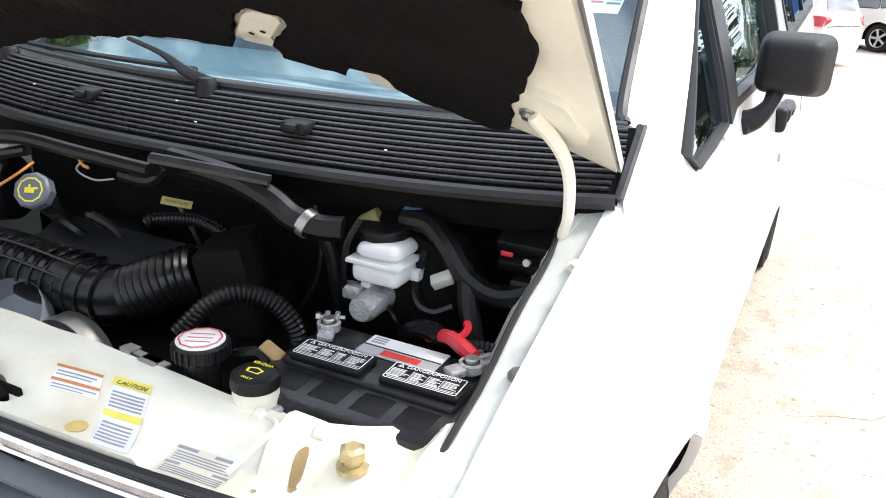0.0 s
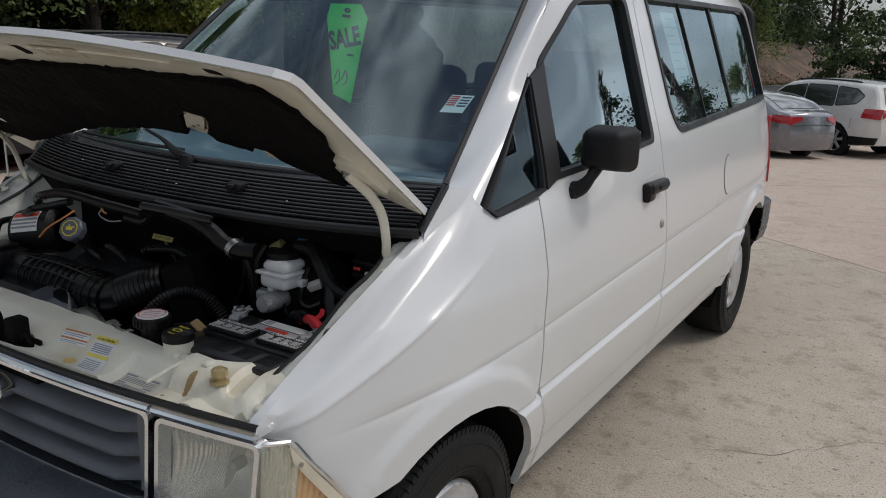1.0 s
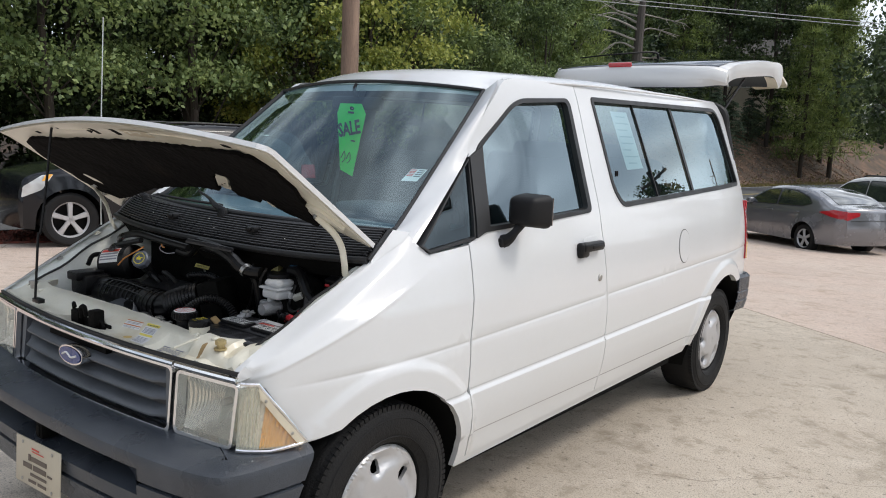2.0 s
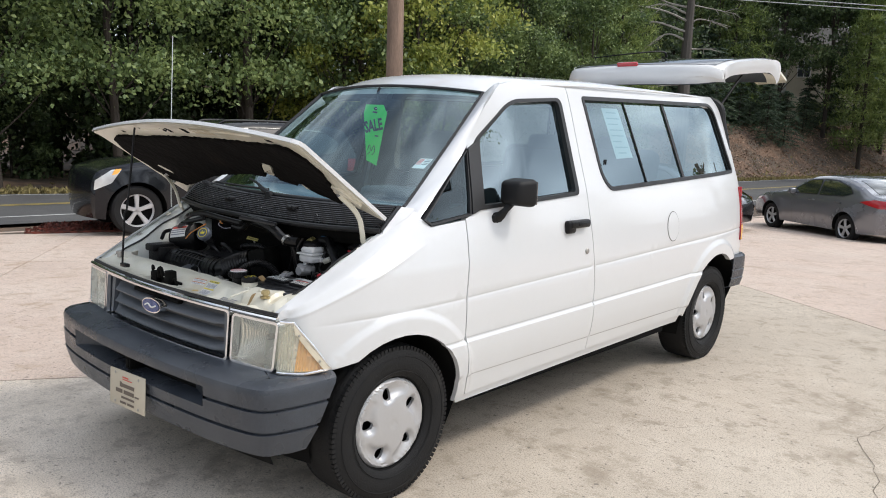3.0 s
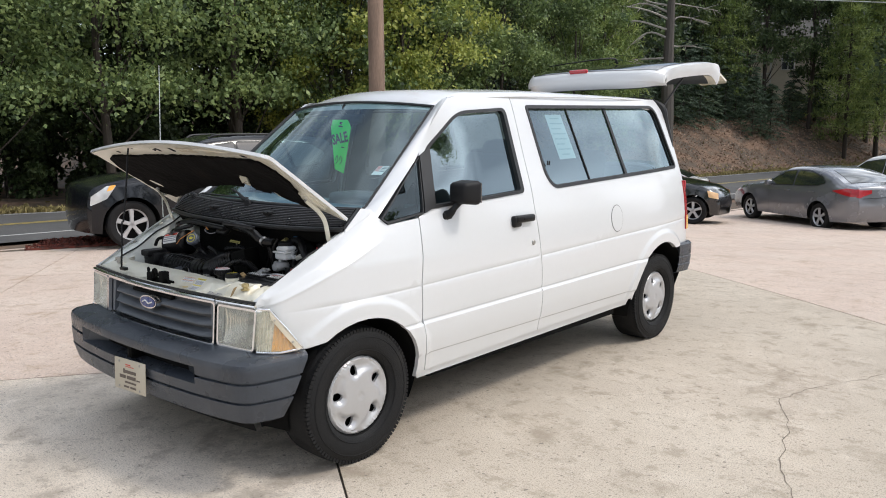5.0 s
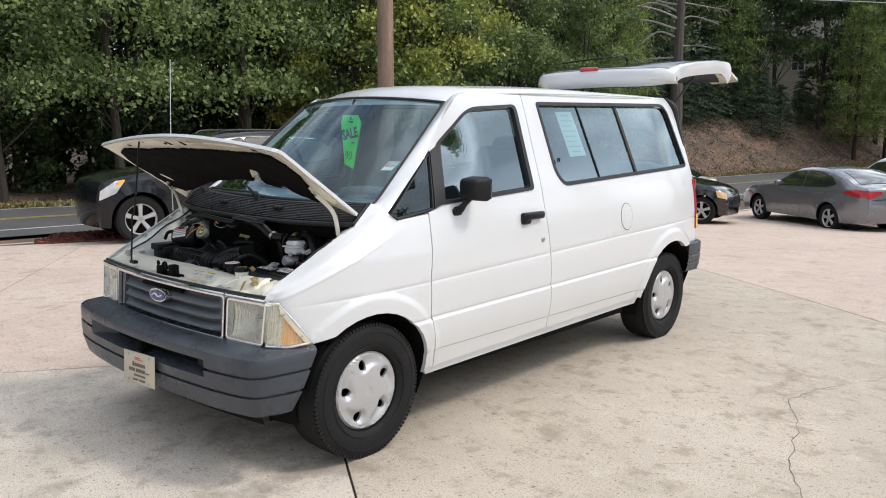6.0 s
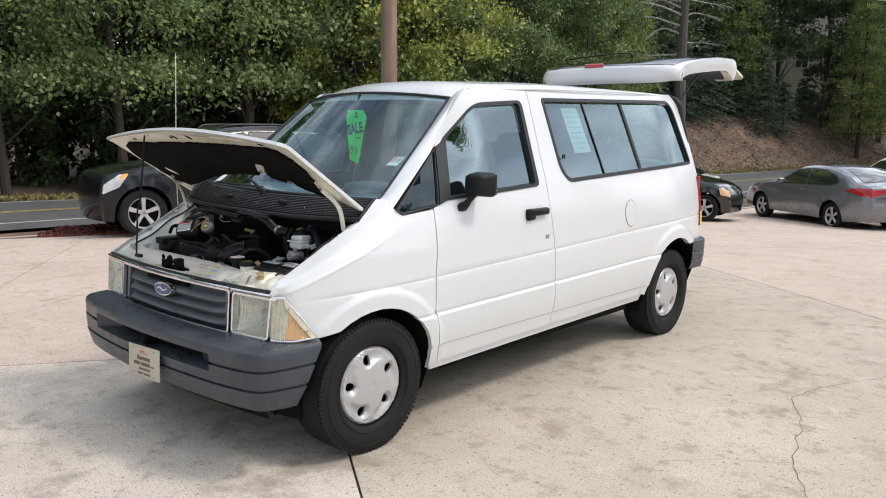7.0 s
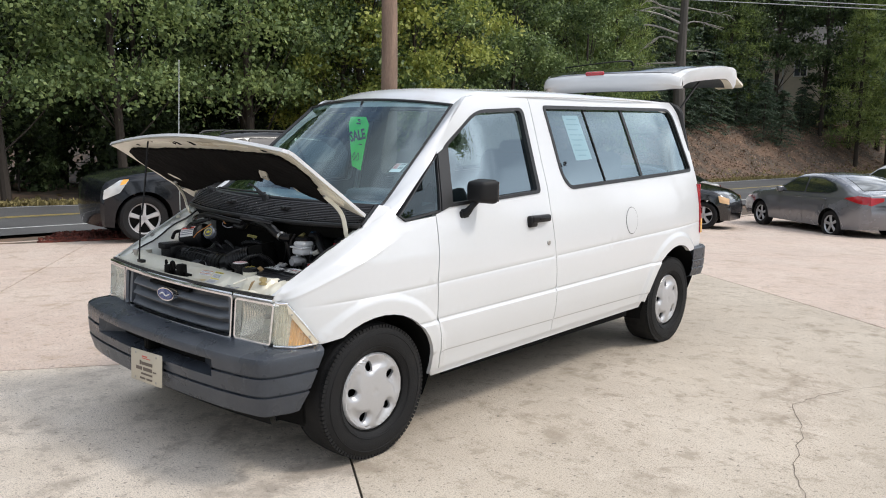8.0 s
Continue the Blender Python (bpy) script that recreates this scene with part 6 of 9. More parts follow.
part("valve_cover", box(0.02, 0.20, -0.06, 0.02, 0.80, 0.86, 0.02), DUSTY, van)
part("pulley", moved(turned([(0, 0.02), (0.03, 0.02), (0.075, 0.012), (0.085, 0.02), (0.085, -0.02), (0, -0.02)], 28, "Y"), Matrix.Translation((-0.06, -0.29, 0.75))), STEEL, van)
part("grey_cover", moved(turned([(0, 0.030), (0.06, 0.026), (0.095, 0.012), (0.10, -0.01), (0.10, -0.03)], 28, "Y"), Matrix.Translation((-0.20, -0.32, 0.775)) @ pose(0, 0, 0, -50, 0, 0)), mat("grey_cover", (0.22, 0.235, 0.26), 0.45, var=0.1, scale=15), van)

# Battery.
bat = part("battery", join(box(0.374, 0.686, -0.358, -0.160, 0.715, 0.862, 0.010), box(0.366, 0.694, -0.366, -0.152, 0.845, 0.874, 0.008)), mat("battery_case", (0.014, 0.014, 0.016), 0.33, var=0.25, scale=14, bump=0.06, bump_scale=60), van, "black car battery with warning labels", smooth=40)
for k in range(4):
    part("case_step", box(0.40 + 0.066 * k, 0.452 + 0.066 * k, -0.343, -0.292, 0.868, 0.8745, 0.003), BLACK, bat)
for x0, y0 in ((0.457, -0.2605), (0.602, -0.2545)):
    cover = part("vent_cover", moved(box(-0.059, 0.059, -0.0255, 0.0255, 0, 0.012, 0.004), Matrix.Translation((x0, y0, 0.883)) @ pose(0, 0, 0, 0, 0, 1.5)), BLACK, bat)
    m0 = Matrix.Translation((x0, y0, 0.8956)) @ pose(0, 0, 0, 0, 0, 1.5)
    rim = rounded([(-0.055, -0.022), (0.055, -0.022), (0.055, 0.022), (-0.055, 0.022)], 0.004)
    part("label_border", moved(sheet(rim, lambda u, v: Vector((u, v, 0)), holes=[shrunk(rim, 0.0016)], step=0.5, edge_step=0.02), m0), PAPER, cover, smooth=0)
    words("DANGER/POISON", 0.0105, PAPER, cover, m0 @ Matrix.Translation((0.006, 0.0155, 0.0002)), squeeze=0.98)
    part("warning_sign", moved(sheet([(-0.048, 0.0115), (-0.0385, 0.0115), (-0.04325, 0.0205)], lambda u, v: Vector((u, v, 0.0002)), holes=[[(-0.0452, 0.013), (-0.0413, 0.013), (-0.04325, 0.0168)]], step=0.02), m0), PAPER, cover, smooth=0)
    for u0, u1, v0, v1 in ((-0.0205, -0.0197, -0.013, 0.008), (0.0035, 0.0043, -0.013, 0.008), (0.0255, 0.0263, -0.013, 0.008), (-0.053, 0.053, -0.0150, -0.0143)):
        part("label_rule", moved(box(u0, u1, v0, v1, 0, 0.0003), m0), PAPER, cover, smooth=0)
    random.seed(int(x0 * 1000))
    for c0, c1 in ((-0.052, -0.022), (-0.018, 0.002), (0.006, 0.024), (0.028, 0.052)):
        v = 0.0065
        while v > -0.012:
            wid = (c1 - c0) * random.uniform(0.55, 1.0)
            h = random.choice((0.0011, 0.0013, 0.0022))
            part("label_bar", moved(box(c0, c0 + wid, v - h, v, 0, 0.0003), m0), PAPER, cover, smooth=0)
            v -= h + random.uniform(0.0012, 0.002)
    part("label_bar", moved(box(-0.050, 0.050, -0.0185, -0.0172, 0, 0.0003), m0), PAPER, cover, smooth=0)
mw = Matrix.Translation((0.5325, -0.1925, 0.8855)) @ pose(0, 0, 0, 0, 0, 180)
brand = part("brand_label", moved(box(-0.064, 0.064, -0.028, 0.028, 0, 0.0012), mw), PAPER, bat, "white maker's label with a red bar", smooth=0)
part("label_band", moved(box(-0.064, 0.064, -0.028 + 0.034, 0.028, 0.0012, 0.0016), mw), mat("silver_band", (0.48, 0.48, 0.50), 0.4, metal=0.3, var=0.1, scale=30), brand, smooth=0)
part("label_word", moved(box(-0.036, 0.026, 0.0085, 0.0235, 0.0016, 0.0022), mw), REDINK, brand, smooth=0)
part("label_bar", moved(box(-0.064, 0.064, 0.001, 0.0045, 0.0012, 0.0017), mw), INK, brand, smooth=0)
for k in range(3):
    part("label_bar", moved(box(0.035, 0.058, -0.024 + 0.007 * k, -0.020 + 0.007 * k, 0.0012, 0.0016), mw), GREYINK, brand, smooth=0)


def clamp(x, y, z, turn):
    m0 = Matrix.Translation((x, y, z)) @ pose(0, 0, 0, 0, 0, turn)
    post = part("terminal", moved(turned([(0.0105, -0.004), (0.010, 0.020), (0.0085, 0.022), (0, 0.022)], 14), m0), STEEL, bat)
    part("clamp", join(moved(turned([(0.0125, 0.002), (0.018, 0.002), (0.0185, 0.014), (0.0125, 0.015)], 14), m0), moved(box(0.012, 0.040, -0.012, -0.004, 0.001, 0.015, 0.002), m0), moved(box(0.012, 0.040, 0.004, 0.012, 0.001, 0.015, 0.002), m0), moved(box(-0.040, -0.015, -0.012, 0.012, 0.0, 0.013, 0.003), m0)), CAST, post)
    part("clamp_bolt", moved(turned([(0.004, -0.02), (0.004, 0.018), (0.0075, 0.018), (0.0075, 0.025), (0, 0.026)], 6, "Y"), m0 @ Matrix.Translation((0.030, 0, 0.008))), STEEL, post)


clamp(0.400, -0.188, 0.886, 115)
clamp(0.642, -0.192, 0.888, 60)
part("red_cable", tube([(0.640, -0.178, 0.902), (0.615, -0.165, 0.906), (0.592, -0.158, 0.912), (0.570, -0.150, 0.906), (0.545, -0.135, 0.892)], [0.011, 0.012, 0.011, 0.010, 0.010], 8, 6), RED, bat, "red battery cable sleeve")
part("red_tab", tube([(0.604, -0.160, 0.912), (0.612, -0.145, 0.924), (0.606, -0.135, 0.930)], 0.006, 6, 4), RED, bat)
part("cable_sleeve", tube([(0.575, -0.150, 0.905), (0.548, -0.140, 0.905), (0.520, -0.130, 0.895), (0.49, -0.11, 0.87)], 0.0145, 10, 6), SATIN, bat)
part("split_loom", tube([(0.612, -0.158, 0.905), (0.650, -0.135, 0.898), (0.690, -0.125, 0.875), (0.705, -0.10, 0.84)], 0.010, 8, 8, ribs=0.0018, pitch=0.007), SATIN, van)
part("ground_cable", tube([(0.395, -0.18, 0.895), (0.375, -0.16, 0.885), (0.36, -0.12, 0.84), (0.35, -0.08, 0.75)], 0.008, 8, 6), SATIN, van)
part("battery_lid", box(0.385, 0.660, -0.287, -0.160, 0.870, 0.884, 0.006), bpy.data.materials["battery_case"], bat)
part("battery_tray", box(0.352, 0.690, -0.36, -0.145, 0.69, 0.718, 0.006), DUSTY, van)
part("tray_bolt", moved(turned([(0, 0.006), (0.006, 0.006), (0.007, 0)], 6), Matrix.Translation((0.60, -0.372, 0.80)) @ pose(0, 0, 0, 60, 0, 0)), STEEL, van)

# Washer bottle and power-steering reservoir by the cross member.
wash = part("washer_bottle", moved(turned([(0.052, -0.12), (0.052, -0.030), (0.047, -0.020), (0.0315, -0.014), (0.0315, 0.018), (0, 0.018)], 20), Matrix.Translation((0.409, -0.371, 0.873))), YELLOWED, van, "yellowed washer bottle with black cap")
wcap = part("washer_cap", moved(turned([(0, 0.0165), (0.026, 0.016), (0.032, 0.012), (0.0335, 0.004), (0.0335, -0.004), (0.030, -0.005)], 24), Matrix.Translation((0.409, -0.371, 0.892))), BLACK, wash)
words("WASHER", 0.0085, YELLOW, wcap, Matrix.Translation((0.409, -0.3525, 0.9092)) @ pose(0, 0, 0, 0, 0, 180), squeeze=0.95)
words("ONLY", 0.0065, YELLOW, wcap, Matrix.Translation((0.411, -0.391, 0.9087)), squeeze=1.0)
part("cap_symbol", moved(sheet([(-0.010, -0.006), (0.010, -0.006), (0.013, 0.004), (0, 0.009), (-0.013, 0.004)], lambda u, v: Vector((u, v, 0)), holes=[[(-0.007, -0.004), (0.007, -0.004), (0.009, 0.003), (0, 0.006), (-0.009, 0.003)]], step=0.05), Matrix.Translation((0.409, -0.372, 0.9090))), YELLOW, wcap, smooth=0)
part("bottle_collar", moved(turned([(0.040, -0.006), (0.042, -0.002), (0.038, 0.002), (0.030, 0.002)], 20), Matrix.Translation((0.409, -0.371, 0.862))), CAST, wash)
ps = part("filler_neck", moved(turned([(0.026, -0.16), (0.026, -0.012), (0.030, -0.010), (0.030, 0.0), (0, 0)], 20), Matrix.Translation((0.292, -0.346, 0.892))), BLACK, van, "black filler neck with a white topped cap")
pcap = part("filler_cap", moved(turned([(0.036, -0.014), (0.039, -0.010), (0.039, 0.008), (0.036, 0.0115), (0, 0.0115)], 32), Matrix.Translation((0.292, -0.346, 0.900))), BLACK, ps)
part("cap_disc", moved(turned([(0.0345, 0.0), (0.0345, 0.0018), (0.031, 0.003), (0, 0.0035)], 32), Matrix.Translation((0.292, -0.346, 0.911))), PAPER, pcap)
for k in range(24):
    a = 2 * math.pi * k / 24
    part("cap_rib", box(-0.002, 0.002, -0.0022, 0.0022, -0.011, 0.008), BLACK, pcap, smooth=0).matrix_local = Matrix.Translation((0.292 + 0.0395 * math.cos(a), -0.346 + 0.0395 * math.sin(a), 0.900)) @ pose(0, 0, 0, 0, 0, math.degrees(a))
bm = bmesh.new()
part("cap_print", moved(sheet(oval(0, 0, 0.0315, 0.0315), lambda u, v: Vector((u, v, 0)), holes=[oval(0, 0, 0.029, 0.029)], step=0.2), Matrix.Translation((0.292, -0.346, 0.9152))), REDINK, pcap, smooth=0)
for u in (-0.012, 0.0, 0.012):
    part("cap_print", moved(box(-0.018, 0.018, u - 0.0008, u + 0.0008, 0, 0.0004), Matrix.Translation((0.292, -0.346, 0.9147)) @ pose(0, 0, 0, 0, 0, 25)), REDINK, pcap, smooth=0)

# Brake master cylinder with its two-part reservoir, on the servo.
servo = part("brake_servo", moved(turned([(0, -0.075), (0.05, -0.072), (0.105, -0.045), (0.118, -0.01), (0.118, 0.03), (0.08, 0.06), (0, 0.06)], 28, "Y"), Matrix.Translation((0.445, 0.005, 0.905))), DUSTY, van, "black brake servo")
mc = part("master_cylinder", join(moved(turned([(0, -0.052), (0.020, -0.052), (0.0235, -0.046), (0.0235, 0.03), (0.020, 0.05), (0, 0.05)], 20, "Y"), Matrix.Translation((0.425, -0.085, 0.907))), moved(turned([(0, -0.006), (0.019, -0.006), (0.021, 0), (0.021, 0.012)], 20, "Y"), Matrix.Translation((0.425, -0.136, 0.907))), moved(box(-0.035, 0.0, -0.012, 0.012, -0.012, 0.014, 0.005), Matrix.Translation((0.405, -0.098, 0.915)))), CAST, van, "grey cast brake master cylinder")
res = part("fluid_reservoir", join(box(0.392, 0.478, -0.118, -0.030, 0.941, 0.976, 0.012, 3), box(0.386, 0.484, -0.124, -0.026, 0.974, 0.982, 0.003), box(0.394, 0.476, -0.114, -0.034, 0.978, 1.008, 0.018, 3), box(0.400, 0.420, -0.10, -0.08, 0.925, 0.945, 0.004), box(0.475, 0.492, -0.075, -0.050, 0.945, 0.965, 0.003)), NYLON, mc, "milky white brake fluid reservoir")
part("fluid_cap", moved(turned([(0.038, -0.012), (0.042, -0.008), (0.042, 0.010), (0.038, 0.014), (0.026, 0.0145), (0, 0.013)], 32), Matrix.Translation((0.419, -0.060, 1.012)) @ pose(0, 0, 0, 8, 0, 0)), BLACK, mc)
part("brake_pipe", tube([(0.40, -0.10, 0.915), (0.375, -0.105, 0.915), (0.36, -0.07, 0.90), (0.35, 0.0, 0.80)], 0.004, 6, 6), STEEL, mc)
part("brake_pipe", tube([(0.445, -0.09, 0.90), (0.47, -0.10, 0.88), (0.47, -0.05, 0.82)], 0.004, 6, 6), SATIN, mc)

# Intake: wide ribbed duct, elbow, bellows and box.
duct = part("intake_duct", tube([(-0.58, -0.215, 0.845), (-0.46, -0.205, 0.848), (-0.34, -0.200, 0.850), (-0.22, -0.205, 0.848), (-0.13, -0.215, 0.850)], [0.045, 0.052, 0.060, 0.060, 0.050], 18, 8, flat=0.75), SATIN, van, "black ribbed air intake duct")
for k in range(11):
    x = -0.40 + 0.030 * k
    part("duct_rib", tube([Vector((x, -0.203 + 0.064 * math.cos(a), 0.850 + 0.050 * math.sin(a))) for a in np.linspace(0.1, 3.04, 10)], 0.0038, 6, 1, raw=True), SATIN, duct)
for dz, dy in ((0.048, -0.02), (0.040, 0.03), (0.03, -0.045)):
    part("duct_rib", tube([(-0.42, -0.203 + dy, 0.852 + dz), (-0.26, -0.203 + dy, 0.856 + dz), (-0.10, -0.21 + dy, 0.850 + dz)], 0.0035, 6, 6), SATIN, duct)
part("elbow", tube([(-0.15, -0.212, 0.850), (-0.085, -0.220, 0.850), (-0.03, -0.222, 0.856), (0.02, -0.215, 0.872)], [0.052, 0.052, 0.048, 0.045], 18, 6), SATIN, duct)
for x, y, z in ((-0.10, -0.219, 0.850), (-0.065, -0.221, 0.851), (-0.03, -0.222, 0.856)):
    part("elbow_band", moved(turned([(0.0505, -0.004), (0.0545, -0.003), (0.0545, 0.003), (0.0505, 0.004)], 24, "X"), Matrix.Translation((x, y, z))), SATIN, duct)
part("bellows", tube([(0.015, -0.216, 0.870), (0.055, -0.203, 0.889), (0.090, -0.188, 0.905), (0.125, -0.170, 0.918)], 0.049, 18, 6, ribs=0.006, pitch=0.013), SATIN, duct)
part("sensor_box", join(moved(box(-0.02, 0.045, -0.062, 0.062, -0.075, 0.065, 0.012), Matrix.Translation((0.145, -0.14, 0.900)) @ pose(0, 0, 0, 0, -12, 25)), moved(box(-0.006, 0.05, -0.07, 0.07, -0.085, 0.075, 0.008), Matrix.Translation((0.162, -0.128, 0.895)) @ pose(0, 0, 0, 0, -12, 25))), DUSTY, van, "black air meter box")
part("intake_cover", join(box(-0.34, 0.08, -0.165, -0.05, 0.86, 0.882, 0.01), moved(box(-0.2, 0.2, -0.05, 0.05, -0.012, 0.012, 0.01), Matrix.Translation((-0.10, -0.135, 0.895)) @ pose(0, 0, 0, 25, 0, 0))), BLACK, van)
part("plenum_hose", tube([(0.10, -0.07, 0.945), (0.02, -0.06, 0.955), (-0.06, -0.075, 0.948), (-0.08, -0.09, 0.94)], 0.013, 10, 8, ribs=0.002, pitch=0.008), SATIN, van)
part("throttle_box", join(box(-0.62, -0.50, -0.275, -0.16, 0.82, 0.90, 0.012), box(-0.60, -0.52, -0.30, -0.18, 0.88, 0.915, 0.008)), BLACK, van)

# Oil filler, dipstick wire, tag and labelled canister at the far side.
oil = part("oil_filler", tube([(-0.26, -0.10, 0.88), (-0.265, -0.13, 0.94), (-0.270, -0.155, 0.975)], 0.018, 10, 4), BLACK, van)
n_oil = Vector((0.35, -0.75, 0.45)).normalized()
m_oil = Matrix.Translation((-0.271, -0.170, 0.990)) @ n_oil.to_track_quat("Z", "Y").to_matrix().to_4x4()
ocap = part("oil_cap", moved(turned([(0.030, -0.02), (0.035, -0.016), (0.035, 0.006), (0.031, 0.011), (0, 0.012)], 9), m_oil), BLUECAP, oil, "blue-grey filler cap with a yellow symbol")
part("cap_symbol", moved(sheet(oval(0, 0, 0.024, 0.024), lambda u, v: Vector((u, v, 0)), holes=[oval(0, 0, 0.021, 0.021)], step=0.2), m_oil @ Matrix.Translation((0, 0, 0.0125))), YELLOW, ocap, smooth=0)
part("cap_symbol", moved(join(box(-0.010, 0.008, -0.006, 0.004, 0, 0.001), box(0.006, 0.014, 0.001, 0.005, 0, 0.001), box(-0.004, 0.0, 0.003, 0.010, 0, 0.001)), m_oil @ Matrix.Translation((0, 0, 0.0122))), YELLOW, ocap, smooth=0)
part("orange_wire", tube([(-0.385, -0.20, 0.955), (-0.355, -0.19, 0.985), (-0.325, -0.165, 1.01), (-0.315, -0.13, 1.03)], 0.0028, 6, 6), COPPER, van)
n_tag = Vector((0.45, -0.65, 0.6)).normalized()
tag_m = Matrix.Translation((-0.016, -0.070, 0.986)) @ n_tag.to_track_quat("Z", "Y").to_matrix().to_4x4() @ pose(0, 0, 0, 0, 0, -12)
dip = part("dipstick_tag", moved(box(-0.028, 0.028, -0.0075, 0.0075, 0, 0.0012), tag_m), mat("faded_yellow_tag", (0.42, 0.38, 0.12), 0.55, var=0.15, scale=40), van, "small yellow dipstick tag", smooth=0)
words("TRANS FLUID", 0.0078, INK, dip, tag_m @ Matrix.Translation((0, 0, 0.0016)), squeeze=0.95)
part("dipstick", tube([(-0.02, -0.06, 0.975), (-0.01, -0.03, 0.90), (0, 0.0, 0.80)], 0.004, 6, 4), STEEL, van)
can = part("canister", moved(turned([(0, -0.085), (0.05, -0.085), (0.068, -0.07), (0.07, -0.02), (0.07, 0.07), (0.05, 0.085), (0, 0.085)], 28, "X"), Matrix.Translation((-0.53, -0.10, 0.935)) @ pose(0, 0, 0, 0, -10, 15)), BLACK, van, "black canister with a printed label")
m_can = Matrix.Translation((-0.53, -0.10, 0.935)) @ pose(0, 0, 0, 0, -10, 15)


def can_point(a, u):
    return m_can @ Vector((u, -0.0712 * math.cos(a), 0.0712 * math.sin(a)))


lab = part("can_label", sheet([(0.15, -0.055), (1.05, -0.055), (1.05, 0.045), (0.15, 0.045)], lambda a, u: can_point(a, u), step=0.12), PAPER, can)
for a0, a1, m in ((0.80, 1.0, REDINK), (0.62, 0.72, GREYINK), (0.46, 0.54, GREYINK), (0.30, 0.38, GREYINK)):
    part("label_bar", sheet([(a0, -0.052), (a1, -0.052), (a1, 0.042), (a0, 0.042)], lambda a, u: can_point(a, u) + Vector((0, -0.0006, 0.0006)), step=0.12), m, lab)

# Hoses, looms and pipes over the firewall.
hoses = [
    ("heater_hose", [(0.03, -0.12, 1.085), (0.17, -0.125, 1.075), (0.25, -0.13, 1.055), (0.29, -0.125, 1.03), (0.33, -0.112, 1.018), (0.37, -0.10, 1.018)], 0.0215, SATIN),
    ("heater_hose", [(0.335, -0.108, 1.01), (0.345, -0.10, 0.97), (0.352, -0.09, 0.90), (0.355, -0.06, 0.80)], 0.0125, SATIN),
    ("wiring_loom", [(0.44, -0.03, 1.03), (0.49, -0.035, 1.03), (0.53, -0.05, 1.005), (0.57, -0.06, 0.965), (0.62, -0.055, 0.945), (0.67, -0.03, 0.96), (0.70, 0.0, 0.99)], 0.019, SATIN),
    ("wiring_loom", [(0.57, -0.06, 0.965), (0.58, -0.075, 0.93), (0.60, -0.09, 0.87), (0.61, -0.08, 0.78)], 0.017, SATIN),
    ("wiring_loom", [(-0.60, -0.06, 0.98), (-0.53, -0.11, 1.03), (-0.43, -0.15, 1.062), (-0.30, -0.16, 1.085), (-0.15, -0.15, 1.075), (0.0, -0.14, 1.065)], 0.013, SATIN),
    ("wiring_loom", [(-0.55, -0.14, 0.99), (-0.46, -0.17, 1.02), (-0.38, -0.165, 1.04), (-0.30, -0.15, 1.06)], 0.011, SATIN),
    ("wiring_loom", [(-0.08, -0.13, 1.045), (-0.02, -0.12, 1.04), (0.03, -0.125, 1.07), (0.06, -0.13, 1.085)], 0.014, SATIN),
    ("thin_cable", [(0.40, -0.10, 1.04), (0.385, -0.115, 1.00), (0.375, -0.11, 0.94), (0.37, -0.08, 0.86)], 0.0055, SATIN),
    ("thin_cable", [(0.30, -0.08, 1.04), (0.325, -0.10, 0.98), (0.315, -0.10, 0.92), (0.28, -0.10, 0.86)], 0.0035, SATIN),
    ("thin_cable", [(0.49, -0.05, 0.99), (0.485, -0.07, 0.94), (0.50, -0.085, 0.915), (0.53, -0.09, 0.91), (0.56, -0.085, 0.925)], 0.0065, SATIN),
    ("thin_cable", [(-0.60, -0.21, 0.93), (-0.62, -0.18, 0.96), (-0.61, -0.14, 0.965), (-0.57, -0.12, 0.96)], 0.010, SATIN),
    ("thin_cable", [(-0.16, -0.10, 0.90), (-0.18, -0.13, 0.95), (-0.13, -0.12, 0.93), (-0.10, -0.11, 0.89)], 0.008, SATIN),
    ("thin_cable", [(-0.34, -0.12, 0.94), (-0.22, -0.15, 0.93), (-0.19, -0.12, 0.89)], 0.009, SATIN),
    ("pale_wire", [(-0.15, -0.14, 1.068), (-0.165, -0.155, 1.045), (-0.13, -0.15, 1.03), (-0.09, -0.14, 1.035)], 0.0018, GREYINK),
    ("red_wire", [(-0.175, -0.145, 1.075), (-0.155, -0.15, 1.055), (-0.14, -0.15, 1.05)], 0.003, COPPER),
    ("red_wire", [(0.70, -0.17, 0.90), (0.69, -0.18, 0.885), (0.665, -0.17, 0.872)], 0.005, RED),
    ("green_wire", [(0.70, -0.175, 0.89), (0.705, -0.20, 0.87), (0.70, -0.215, 0.84)], 0.003, YELLOW),
]
for nm, pts, r, m in hoses:
    part(nm, tube(pts, r, 10 if r > 0.01 else 6, 7), m, van)
part("hose_clip", moved(turned([(0.0215, -0.008), (0.0245, -0.008), (0.0245, 0.008), (0.0215, 0.008)], 16, "X"), Matrix.Translation((0.312, -0.118, 1.022)) @ pose(0, 0, 0, 0, 25, 0)), STEEL, van)
part("tape_wrap", moved(turned([(0.0, -0.016), (0.017, -0.016), (0.0175, 0.016), (0.0, 0.016)], 14, "X"), Matrix.Translation((0.388, -0.045, 1.020)) @ pose(0, 0, 0, 0, -30, 20)), mat("ochre_tape", (0.22, 0.19, 0.07), 0.6, var=0.2, scale=30), van)
part("tape_wrap", moved(turned([(0.0, -0.015), (0.0195, -0.015), (0.0195, 0.015), (0.0, 0.015)], 14, "X"), Matrix.Translation((0.455, -0.025, 1.032))), mat("blue_tape", (0.06, 0.16, 0.28), 0.5, var=0.2, scale=30), van)
